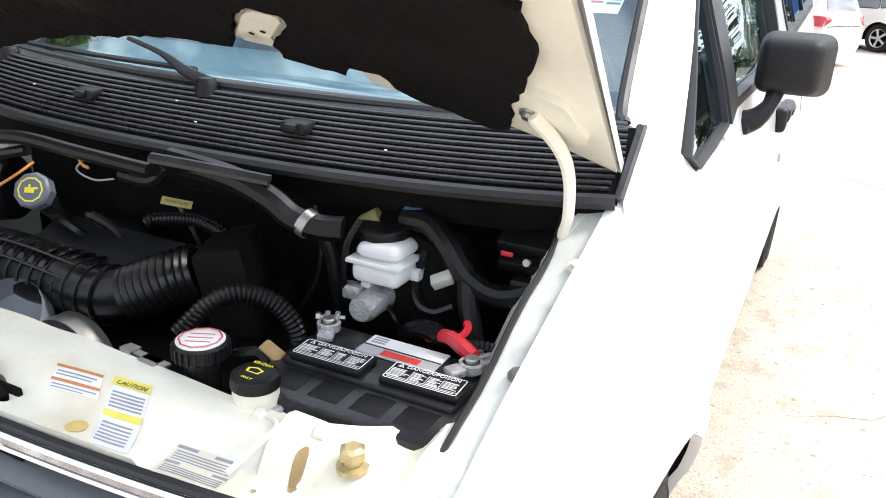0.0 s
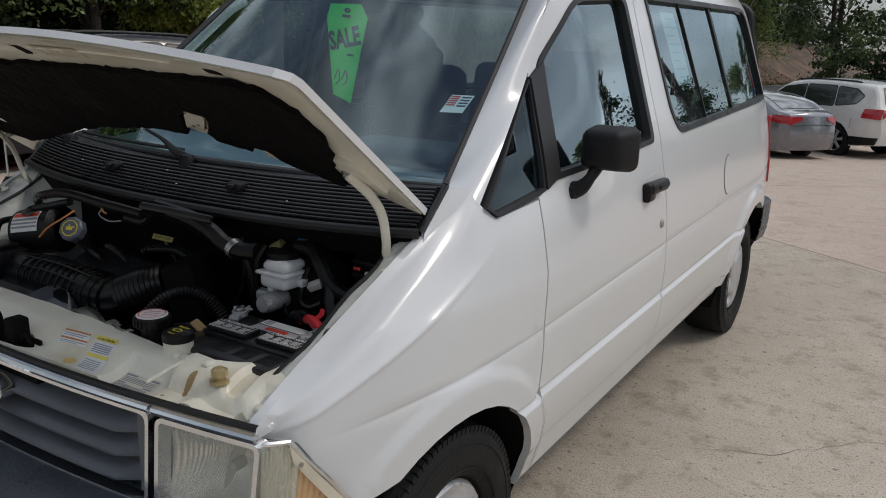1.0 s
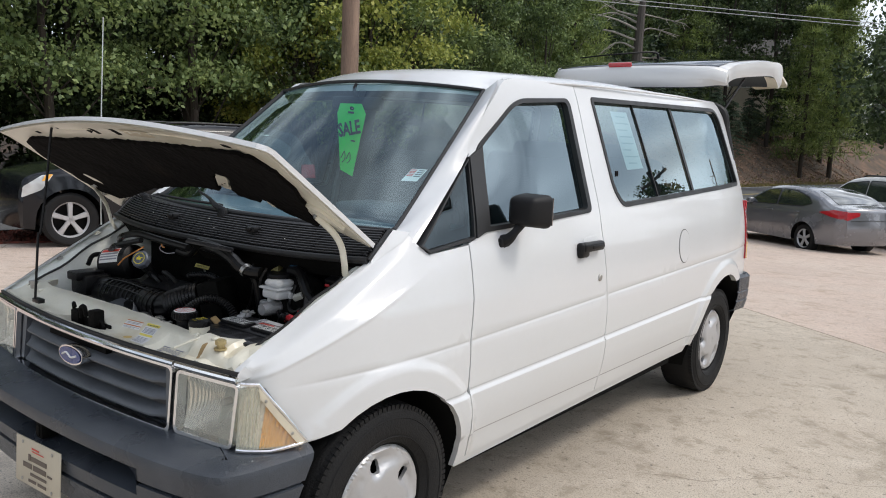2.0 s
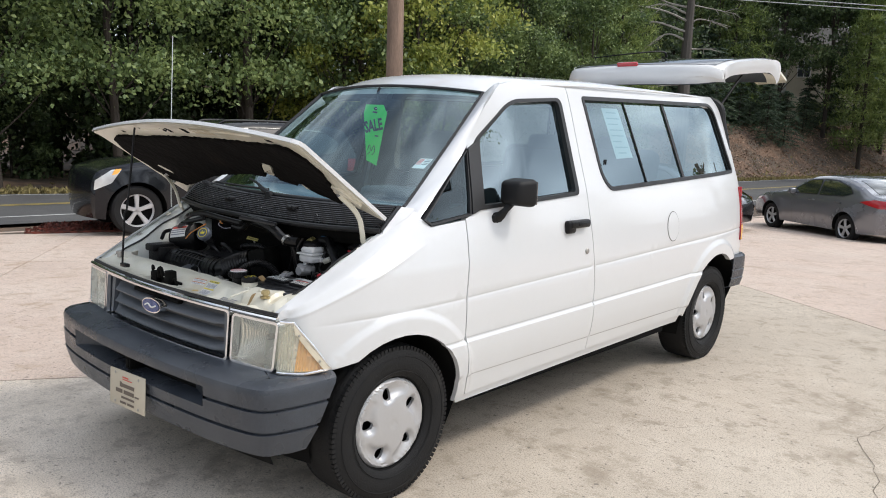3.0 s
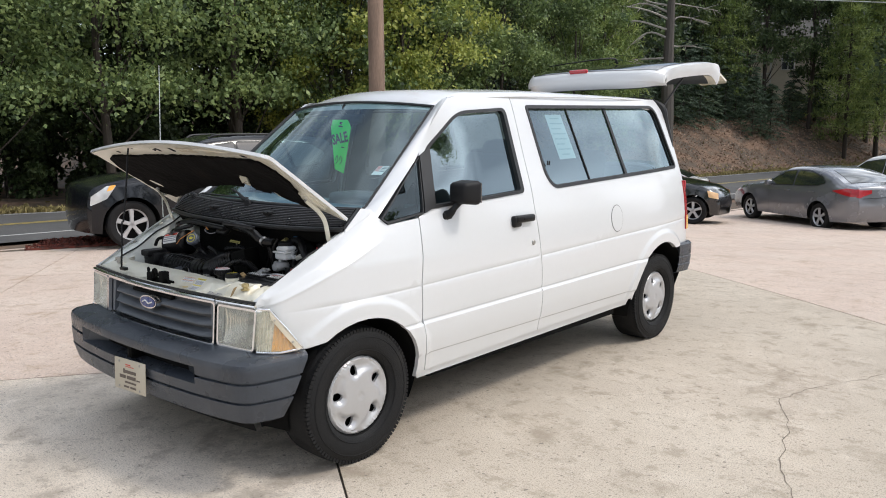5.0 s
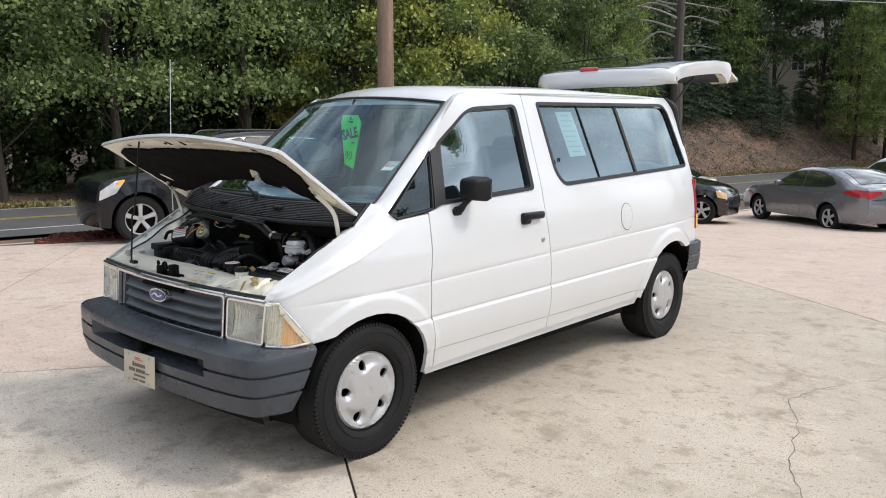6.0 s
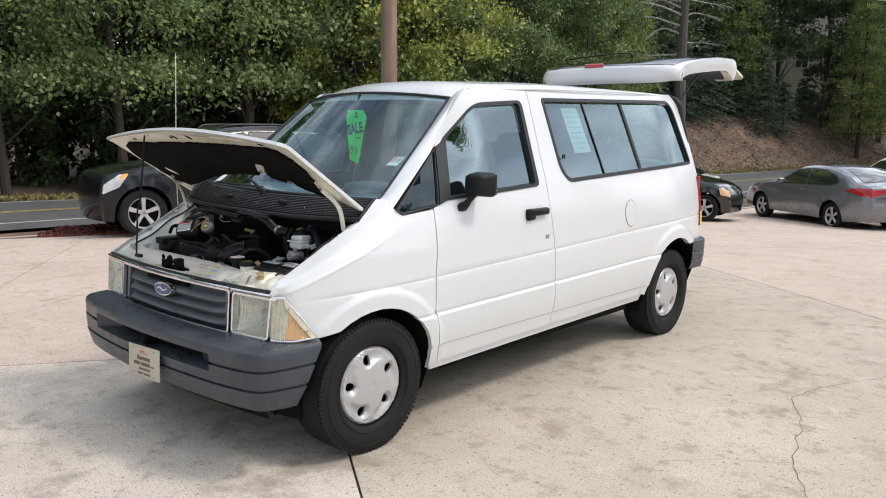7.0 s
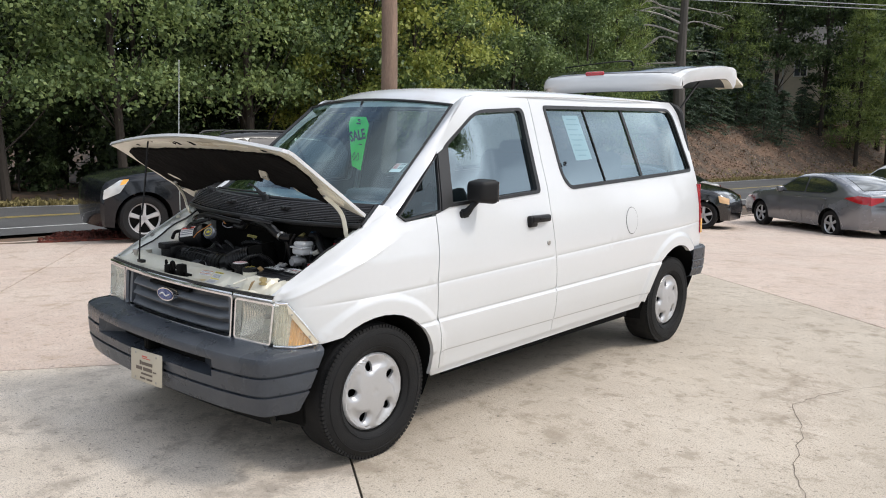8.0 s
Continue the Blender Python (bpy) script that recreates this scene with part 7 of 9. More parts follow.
part("corrugated_hose", tube([(0.200, -0.30, 0.875), (0.225, -0.255, 0.915), (0.255, -0.215, 0.925), (0.295, -0.185, 0.905), (0.325, -0.17, 0.86), (0.33, -0.165, 0.80)], 0.0165, 12, 10, ribs=0.003, pitch=0.008), SATIN, van)
part("corrugated_hose", tube([(0.31, -0.30, 0.872), (0.345, -0.285, 0.875), (0.375, -0.29, 0.855)], 0.010, 8, 8), SATIN, van)
part("tan_block", moved(box(-0.020, 0.020, -0.012, 0.012, -0.04, 0.04, 0.006), Matrix.Translation((0.348, -0.265, 0.85)) @ pose(0, 0, 0, 20, 25, 0)), mat("tan_card", (0.30, 0.20, 0.09), 0.8, var=0.2, scale=20), van)
conn = part("connector", moved(box(-0.017, 0.017, -0.010, 0.010, -0.009, 0.009, 0.003), Matrix.Translation((0.535, -0.078, 0.961)) @ pose(0, 0, 0, 30, -25, 20)), mat("grey_connector", (0.42, 0.42, 0.38), 0.5, var=0.15, scale=30), van, "pale grey plug connector")
part("plug_wire", tube([(0.548, -0.072, 0.968), (0.560, -0.068, 0.985), (0.556, -0.06, 0.995)], 0.0022, 6, 4), PAPER, conn)
# Relay boxes against the near inner wing.
part("relay_box", join(moved(box(-0.055, 0.055, -0.03, 0.03, -0.012, 0.014, 0.005), Matrix.Translation((0.652, 0.01, 1.02)) @ pose(0, 0, 0, 20, 0, 0)), moved(box(-0.05, 0.05, -0.03, 0.02, -0.02, 0.0, 0.004), Matrix.Translation((0.655, -0.005, 1.005)) @ pose(0, 0, 0, 20, 0, 0)), moved(box(-0.04, 0.04, -0.03, 0.03, -0.03, 0.02, 0.005), Matrix.Translation((0.675, -0.02, 0.955)))), BLACK, van, "black relay boxes")
for u in (0.620, 0.690):
    part("relay_tab", moved(box(-0.010, 0.010, -0.002, 0.002, -0.004, 0.004, 0.001), Matrix.Translation((u, -0.029, 1.006))), RED, van)
part("relay_bolt", moved(turned([(0, 0.006), (0.006, 0.006), (0.007, 0)], 8), Matrix.Translation((0.655, -0.032, 1.0)) @ pose(0, 0, 0, 80, 0, 0)), STEEL, van)
part("bracket_strip", tube([(0.03, -0.165, 1.098), (0.14, -0.148, 1.093), (0.25, -0.13, 1.086)], 0.010, 6, 4, flat=0.5), COWL, van)
part("bracket_box", strip([(0.04, -0.16, 1.09), (0.25, -0.125, 1.08)], [(0.04, -0.10, 1.03), (0.25, -0.08, 1.03)], 2), DUSTY, van)
part("latch_plate", moved(join(box(-0.05, 0.05, -0.006, 0.006, -0.002, 0.002), box(0.0, 0.035, -0.014, 0.006, -0.002, 0.002), box(-0.045, -0.02, -0.010, 0.010, -0.002, 0.004)), Matrix.Translation((0.20, -0.365, 0.868)) @ pose(0, 0, 0, 0, 0, -6)), STEEL, van)

# ---- cabin ----
part("cabin_floor", box(-0.80, 0.80, 0.50, 3.40, 0.40, 0.46, 0.01), TRIM, van)
part("dashboard", loft([[Vector((x, y, z)) for y, z in ((0.08 + 0.16 * (x / 0.74) ** 2, 1.150), (0.30, 1.165), (0.52, 1.185), (0.60, 1.165), (0.62, 1.10), (0.58, 0.90), (0.40, 0.80), (0.12 + 0.1 * (x / 0.74) ** 2, 0.80))] for x in np.linspace(-0.76, 0.76, 13)]), mat("teal_grey_dash", (0.09, 0.14, 0.16), 0.7, var=0.12, scale=9, bump=0.3, bump_scale=250), van, "blue-grey padded dashboard")
part("binnacle", box(0.18, 0.58, 0.40, 0.62, 1.15, 1.235, 0.03, 3), TRIM, van)
wheel_m = Matrix.Translation((0.37, 0.76, 1.10)) @ pose(0, 0, 0, 55, 0, 0)
sw = part("steering_wheel", moved(tube([(0.185 * math.cos(a), 0.185 * math.sin(a), 0) for a in np.linspace(0, 6.2832, 37)], 0.0135, 8, 1, raw=True), wheel_m), BLACK, van)
part("wheel_hub", join(moved(box(-0.07, 0.07, -0.05, 0.05, -0.02, 0.02, 0.015), wheel_m), moved(box(-0.18, 0.18, -0.018, 0.018, -0.01, 0.008, 0.006), wheel_m), moved(box(-0.02, 0.02, -0.18, 0.0, -0.01, 0.008, 0.006), wheel_m)), BLACK, sw)
for x, y, w in ((0.40, 1.30, 0.26), (-0.40, 1.30, 0.26), (0.0, 2.25, 0.62)):
    seat = part("seat", join(box(x - w, x + w, y - 0.28, y + 0.24, 0.66, 0.84, 0.05, 3), box(x - w * 0.8, x + w * 0.8, y - 0.2, y + 0.2, 0.46, 0.67, 0.02)), CLOTH, van, "dark grey cloth seat")
    back = box(x - w, x + w, 0, 0.15, 0.0, 0.66, 0.06, 4)
    part("seat_back", moved(back, Matrix.Translation((0, y + 0.16, 0.80)) @ pose(0, 0, 0, -13, 0, 0)), CLOTH, seat)
    for k in ((-0.3, 0.3) if w > 0.5 else (0,)):
        part("headrest", moved(box(x + k - 0.13, x + k + 0.13, 0.02, 0.12, 0.60, 0.74, 0.045, 4), Matrix.Translation((0, y + 0.16, 0.80)) @ pose(0, 0, 0, -13, 0, 0)), CLOTH, seat)
rv = part("rear_view_mirror", moved(box(-0.12, 0.12, -0.012, 0.025, -0.03, 0.03, 0.012, 3), Matrix.Translation((0.02, 0.69, 1.635)) @ pose(0, 0, 0, -8, 0, 20)), BLACK, van)
part("mirror_stalk", tube([(0.02, 0.69, 1.65), (0.01, 0.68, 1.69), (0.0, 0.70, 1.72)], 0.008, 6, 4), BLACK, rv)
# Hanging tag, sticker and window sheet.
tag_m = Matrix.Translation((0.036, 0.625, 1.480)) @ pose(0, 0, 0, 90, 0, 0) @ pose(0, 0, 0, 0, 12, 0) @ pose(0, 0, 0, 0, 0, -6) @ Matrix.Scale(1.22, 4)
hang = part("sale_tag", moved(thick(sheet([(-0.050, 0.120), (0.038, 0.128), (0.060, 0.095), (0.034, -0.128), (-0.020, -0.112), (-0.058, 0.085)], lambda u, v: Vector((u, v, 0)), holes=[oval(0, 0.108, 0.010, 0.007)], step=0.03), 0.0015), tag_m), GREEN, van, "fluorescent green hanging sale tag", smooth=0)
words("SALE", 0.066, INK, hang, tag_m @ Matrix.Translation((0.0, 0.035, 0.002)) @ pose(0, 0, 0, 0, 0, 17), squeeze=0.66, bold=0.0022)
part("small_print", join(box(-0.012, 0.012, 0.090, 0.097, 0.0012, 0.0022, 0), box(0.012, 0.030, -0.006, -0.001, 0.0012, 0.0022, 0)), INK, hang).data.transform(tag_m)
for k, w in enumerate((0.035, 0.03)):
    part("handwriting", tube([tag_m @ Vector((-0.02 + 0.022 * k, -0.07, 0.002)), tag_m @ Vector((-0.01 + 0.022 * k, -0.045, 0.002)), tag_m @ Vector((-0.004 + 0.022 * k, -0.07, 0.002)), tag_m @ Vector((-0.015 + 0.022 * k, -0.085, 0.002))], 0.0016, 5, 5), INK, hang)
part("tag_string", tube([tag_m @ Vector((0, 0.108, 0)), (0.02, 0.665, 1.612)], 0.0015, 5, 3), PAPER, hang)


def on_screen(loop, lift, material, name, parent):
    """A sticker on the inside of the windscreen; loop in x and share of its height."""
    return part(name, sheet(loop, lambda u, v: screen(u, v) + Vector((0, 0.6, -0.8)) * lift, step=0.03), material, parent)


def sticker_at(a, b):
    """A point of the sticker: a across, b up, both 0 to 1."""
    return (0.584 + 0.058 * a + 0.004 * b, 0.524 + 0.054 * b + 0.004 * a)


stick = on_screen([sticker_at(0, 0), sticker_at(1, 0), sticker_at(1, 1), sticker_at(0, 1)], 0.004, PAPER, "windscreen_sticker", van)
stick["label"] = "red and white windscreen sticker"
for k in range(5):
    on_screen([sticker_at(a, 0.38 + 0.12 * k + b) for a, b in ((0.04, 0), (0.44, 0), (0.44, 0.07), (0.04, 0.07))], 0.003, REDINK, "sticker_bar", stick)
for k in range(4):
    on_screen([sticker_at(a, 0.34 + 0.16 * k + b) for a, b in ((0.54, 0), (0.95, 0), (0.95, 0.07), (0.54, 0.07))], 0.003, INK, "sticker_bar", stick)
PALEINK = mat("pale_print", (0.50, 0.60, 0.62), 0.6, var=0.1, scale=40)
guide = part("window_sheet", sheet([(1.745, 1.665), (1.925, 1.668), (1.985, 1.392), (1.795, 1.385)], lambda u, v: flank(u, v) - Vector((0.020, 0, 0)), step=0.08), mat("pale_cyan_paper", (0.80, 0.90, 0.90), 0.6, var=0.04, scale=12), van, "pale printed sheet inside the side window")
for k, (w0, w1) in enumerate(((0.2, 0.8), (0.1, 0.9), (0.1, 0.7), (0.1, 0.9), (0.1, 0.85), (0.1, 0.6), (0.1, 0.9), (0.2, 0.7))):
    z = 1.645 - 0.032 * k
    y0 = 1.745 + (1.668 - z) * 0.2
    part("printed_line", sheet([(y0 + 0.18 * w0, z), (y0 + 0.18 * w1, z), (y0 + 0.18 * w1, z - 0.006), (y0 + 0.18 * w0, z - 0.006)], lambda u, v: flank(u, v) - Vector((0.018, 0, 0)), step=0.1), PALEINK, guide)
part("window_latch", moved(join(box(-0.004, 0.004, -0.012, -0.004, -0.014, 0.014, 0.003), box(-0.004, 0.004, 0.006, 0.014, -0.014, 0.014, 0.003)), Matrix.Translation((0.815, 1.625, 1.37))), BLACK, van)


# ---- woods across the road ----
def leaf_mat(name, color, dark, light):
    """Leaves: each its own shade, a little light coming through."""
    m = bpy.data.materials.new(name)
    m.use_nodes = True
    n, l = m.node_tree.nodes, m.node_tree.links
    n.clear()
    out, mix = n.new("ShaderNodeOutputMaterial"), n.new("ShaderNodeMixShader")
    dif, tra = n.new("ShaderNodeBsdfPrincipled"), n.new("ShaderNodeBsdfTranslucent")
    ramp, geo, inf = n.new("ShaderNodeValToRGB"), n.new("ShaderNodeNewGeometry"), n.new("ShaderNodeObjectInfo")
    add = n.new("ShaderNodeMath")
    add.operation = "MULTIPLY_ADD"
    add.inputs[1].default_value = 0.35
    sub = n.new("ShaderNodeMath")
    sub.operation = "MULTIPLY_ADD"
    sub.inputs[1].default_value = 0.62
    l.new(geo.outputs["Random Per Island"], sub.inputs[0])
    sub.inputs[2].default_value = -0.05
    l.new(inf.outputs["Random"], add.inputs[0])
    l.new(sub.outputs[0], add.inputs[2])
    ramp.color_ramp.elements[0].color, ramp.color_ramp.elements[1].color = (*dark, 1), (*light, 1)
    mid = ramp.color_ramp.elements.new(0.5)
    mid.color = (*color, 1)
    # whole boughs differ too
    tex, co, sway = n.new("ShaderNodeTexNoise"), n.new("ShaderNodeTexCoord"), n.new("ShaderNodeMath")
    tex.inputs["Scale"].default_value, tex.inputs["Detail"].default_value = 0.75, 2.0
    sway.operation = "MULTIPLY_ADD"
    sway.inputs[1].default_value = 2.3
    shift = n.new("ShaderNodeMath")
    shift.operation = "SUBTRACT"
    shift.inputs[1].default_value = 0.5
    l.new(co.outputs["Object"], tex.inputs["Vector"])
    l.new(tex.outputs["Fac"], shift.inputs[0])
    l.new(shift.outputs[0], sway.inputs[0])
    l.new(add.outputs[0], sway.inputs[2])
    l.new(sway.outputs[0], ramp.inputs["Fac"])
    l.new(ramp.outputs["Color"], dif.inputs["Base Color"])
    l.new(ramp.outputs["Color"], tra.inputs["Color"])
    dif.inputs["Roughness"].default_value = 0.55
    mix.inputs["Fac"].default_value = 0.34
    l.new(dif.outputs["BSDF"], mix.inputs[1])
    l.new(tra.outputs["BSDF"], mix.inputs[2])
    l.new(mix.outputs["Shader"], out.inputs["Surface"])
    return m


GREENLEAF = leaf_mat("green_leaf", (0.165, 0.235, 0.082), (0.046, 0.078, 0.028), (0.36, 0.44, 0.16))
YELLOWLEAF = leaf_mat("yellowing_leaf", (0.40, 0.44, 0.10), (0.16, 0.22, 0.05), (0.66, 0.64, 0.18))
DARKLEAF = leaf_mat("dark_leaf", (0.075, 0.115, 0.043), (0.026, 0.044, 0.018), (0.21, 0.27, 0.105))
NEEDLE = leaf_mat("pine_needle", (0.20, 0.27, 0.075), (0.08, 0.12, 0.035), (0.40, 0.46, 0.14))
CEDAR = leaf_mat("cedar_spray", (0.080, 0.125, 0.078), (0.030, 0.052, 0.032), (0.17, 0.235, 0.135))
BARK = mat("bark", (0.055, 0.043, 0.034), 0.9, var=0.45, scale=3, bump=0.9, bump_scale=14, stretch=(1, 1, 0.25))
GREYBARK = mat("dead_wood", (0.34, 0.31, 0.275), 0.9, var=0.3, scale=4, bump=0.6, bump_scale=16, stretch=(1, 1, 0.25))


def leaves(points, size, rng, droop=0.4, long=1.5, ways=None):
    """Many small rhombic leaves at the given points, as one mesh; ways: the direction in which each one grows."""
    n = len(points)
    d = rng.normal(size=(n, 3)) if ways is None else ways + rng.normal(size=(n, 3)) * 0.25
    d[:, 2] -= droop
    d /= np.linalg.norm(d, axis=1, keepdims=True)
    w = np.cross(d, rng.normal(size=(n, 3)) if ways is None else [0, 0, 1] + rng.normal(size=(n, 3)) * 0.45)
    w /= np.linalg.norm(w, axis=1, keepdims=True) + 1e-9
    s = size * rng.uniform(0.6, 1.35, (n, 1))
    fold = np.cross(d, w) * s * 0.18
    a, c = points - d * s * long / 2, points + d * s * long / 2
    b, e = points + w * s / 2 + fold, points - w * s / 2 + fold
    verts = np.stack([a, b, c, e], 1).reshape(-1, 3)
    me = bpy.data.meshes.new("crown")
    me.vertices.add(4 * n)
    me.vertices.foreach_set("co", verts.ravel())
    me.loops.add(4 * n)
    me.loops.foreach_set("vertex_index", np.arange(4 * n))
    me.polygons.add(n)
    me.polygons.foreach_set("loop_start", np.arange(n) * 4)
    me.update(calc_edges=True)
    return me


def build_tree(name, label, seed, height, base, spread, clumps, per, size, leaf, lean=0.3, bark=None):
    """A broadleaf tree: tapered trunk, limbs out to the clumps, and a crown of clumps with gaps."""
    rng = np.random.default_rng(seed)
    tree = thing(name, label, "tree", group="trees of the wood")
    top = Vector((rng.uniform(-lean, lean), rng.uniform(-lean, lean), height * 0.86))
    bend = Vector((rng.uniform(-lean, lean), rng.uniform(-lean, lean), height * 0.45))
    r0 = 0.008 * height + 0.03
    spine = spline([(0, 0, -0.3), bend * 0.5, bend, top], 5)
    trunk = tube(spine, [r0 * 1.25, r0, r0 * 0.75, r0 * 0.3], 9, 1, raw=True)
    pts = []
    for k in range(clumps):
        t = rng.uniform(0, 1) ** 0.8
        z = base + (height - base) * t
        prof = spread * (0.55 + 0.6 * math.sin(math.pi * min(1, 0.15 + 0.85 * t))) * (0.85 + 0.15 * rng.normal()) * (1.0 if t < 0.75 else 0.75)
        a = rng.uniform(0, 2 * math.pi)
        r = prof * math.sqrt(rng.uniform(0.12, 1.0))
        c = np.array([r * math.cos(a) + bend.x * t, r * math.sin(a) + bend.y * t, z + rng.normal() * 0.3])
        rad = rng.uniform(0.40, 0.82) * spread / 2.6
        m = int(per * rng.uniform(0.6, 1.4))
        q = rng.normal(size=(m, 3)) * [rad * 0.62, rad * 0.62, rad * 0.36]
        pts.append(c + q)
        if k % 4 == 0:
            s = spine[min(len(spine) - 2, int((z / height) * 0.75 * len(spine)))]
            mid = s.lerp(Vector(c), 0.5) + Vector((0, 0, -0.15 * spread * 0.3))
            join(trunk, tube([s, mid, Vector(c)], [r0 * 0.26, r0 * 0.16, 0.010], 5, 3))
    part("trunk", trunk, bark or BARK, tree)
    me = leaves(np.concatenate(pts), size, rng)
    me.name = "crown"
    me.materials.append(leaf)
    new("crown", me).parent = tree
    return tree


def build_pine(name, label, seed, height, base, spread, leaf, tiers=14, boughs=5, twigs=11, per=11, size=0.07, long=4.0, sag=0.30, tuft=0.0):
    """A conifer: straight trunk and tiers of sagging boughs, whose side twigs carry flat sprays or round tufts of needles."""
    rng = np.random.default_rng(seed)
    tree = thing(name, label, "tree", group="trees of the wood")
    trunk = tube([(0, 0, -0.3), (0.05, 0, height * 0.5), (0, 0.05, height)], [0.011 * height + 0.04, 0.008 * height + 0.02, 0.03], 9, 6)
    pts, ways = [], []
    for k in range(tiers):
        t = k / (tiers - 1)
        z = base + (height - base) * t
        reach = spread * (1 - 0.75 * t**1.3) * rng.uniform(0.8, 1.15)
        for j in range(boughs):
            a = 2 * math.pi * (j + rng.uniform(-0.35, 0.35)) / boughs + 1.3 * k
            le = reach * rng.uniform(0.65, 1.15)
            d = np.array([math.cos(a), math.sin(a), 0])
            side = np.array([-math.sin(a), math.cos(a), 0])
            lift = rng.uniform(0.0, 0.22)
            z0 = z + rng.normal() * 0.15

            def at(u):
                return np.array([0, 0, z0 + le * (lift * u - sag * u * u)]) + d * le * u

            join(trunk, tube([tuple(at(0)), tuple(at(0.5)), tuple(at(1.0))], [0.04, 0.024, 0.008], 4, 3))
            for i in range(twigs):
                u = rng.uniform(0.22, 1.0)
                sgn = 1 if i % 2 else -1
                reach_t = (0.20 + 0.42 * (1.08 - u)) * le * rng.uniform(0.7, 1.2)
                way = d * rng.uniform(0.5, 0.9) + side * sgn + np.array([0, 0, -0.25 * sag])
                way = way / np.linalg.norm(way)
                v = rng.uniform(0.0, 1.0, per)[:, None]
                q = at(u) + way * reach_t * v + np.array([0, 0, -1]) * sag * 0.5 * reach_t * v * v
                spread_q = rng.normal(size=(per, 3)) * [0.07, 0.07, 0.03]
                if tuft:
                    q = at(u) + way * reach_t * np.round(v * 2) / 2
                    spread_q = rng.normal(size=(per, 3)) * tuft
                    ways.append(spread_q / tuft + [0, 0, 0.5])
                else:
                    fan = np.where(rng.random((per, 1)) < 0.5, 1, -1) * np.cross(way, [0, 0, 1])
                    ways.append(way + 0.8 * fan + [0, 0, -0.3])
                pts.append(q + spread_q)
    part("trunk", trunk, BARK, tree)
    me = leaves(np.concatenate(pts), size, rng, droop=0.1, long=long, ways=np.concatenate(ways))
    me.name = "crown"
    me.materials.append(leaf)
    new("crown", me).parent = tree
    return tree


TREES = [
    build_tree("oak_tree", "broadleaf tree with dense green crown at the wood's edge", 1, 12.5, 3.3, 3.2, 54, 320, 0.112, GREENLEAF),
    build_tree("maple_tree", "broadleaf tree with mid-green layered crown beside the road", 2, 13.5, 3.6, 3.4, 56, 310, 0.116, GREENLEAF),
    build_tree("yellowing_tree", "tree with yellow-green early autumn leaves", 3, 11.5, 2.6, 3.1, 64, 330, 0.108, YELLOWLEAF),
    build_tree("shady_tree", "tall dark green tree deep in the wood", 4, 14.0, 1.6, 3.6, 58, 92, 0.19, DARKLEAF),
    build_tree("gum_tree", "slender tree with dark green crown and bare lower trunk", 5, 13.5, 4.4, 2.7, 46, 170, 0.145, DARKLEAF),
    build_pine("pine_tree", "tall pine with light green needle boughs", 6, 14.0, 2.2, 3.0, NEEDLE, tiers=15, boughs=6, twigs=12, per=11, size=0.075, long=4.6, sag=0.12, tuft=0.19),
    build_pine("cedar_tree", "dark cedar with low drooping sprays on the bank", 7, 8.5, 0.5, 3.2, CEDAR, tiers=12, boughs=6, twigs=10, per=10, size=0.098, long=3.4, sag=0.38),
]
BUSH = build_tree("shrub", "low leafy shrub at the edge of the wood", 8, 2.6, 0.2, 1.5, 34, 90, 0.12, GREENLEAF, lean=0.1)
# The shade below the trees is put into this shrub's dark leaf colour.
DARKBUSH = build_tree("undergrowth_shrub", "undergrowth shrub below the trees, its leaves coloured dark for shade", 9, 3.0, 0.2, 1.9, 36, 90, 0.14, DARKLEAF, lean=0.1)
for b in (BUSH, DARKBUSH):
    b["category"], b["group"] = "shrub", "undergrowth"


def stand(ob, x, y, turn, size=1.0, used=set()):
    """Sets a tree on the land: the first time itself, then a copy."""
    m = Matrix.LocRotScale((x, y, land_z(x, y) - 0.05), Euler((0, 0, radians(turn))), None)
    if ob.name not in used:
        used.add(ob.name)
        ob.matrix_world = m @ Matrix.Diagonal((size, size, size, 1))
        return ob
    c = copy_thing(ob, m)
    c.scale = (size, size, size)
    return c


random.seed(11)
# Rows from the road's far side back into the wood.
for row, (depth, gap, kinds) in enumerate(((3.0, 4.6, (0, 1, 4, 0, 1)), (7.5, 4.4, (3, 4, 0, 3, 4)), (12.5, 4.6, (3, 4, 3, 3)), (18.5, 5.0, (3, 3)), (26.0, 6.0, (3, 3)))):
    y = -14.0 + 1.7 * row
    while y < 34:
        k = random.choice(kinds)
        stand(TREES[k], far_line(y) - depth + random.uniform(-1.2, 1.0), y, random.uniform(0, 360), random.uniform(0.85, 1.2))
        y += gap * random.uniform(0.75, 1.25)
for x, y, k, s in ((-19.6, 21.0, 2, 1.05), (-20.8, 18.4, 2, 0.95), (-21.5, 24.5, 1, 1.1)):
    stand(TREES[k], x, y, random.uniform(0, 360), s)
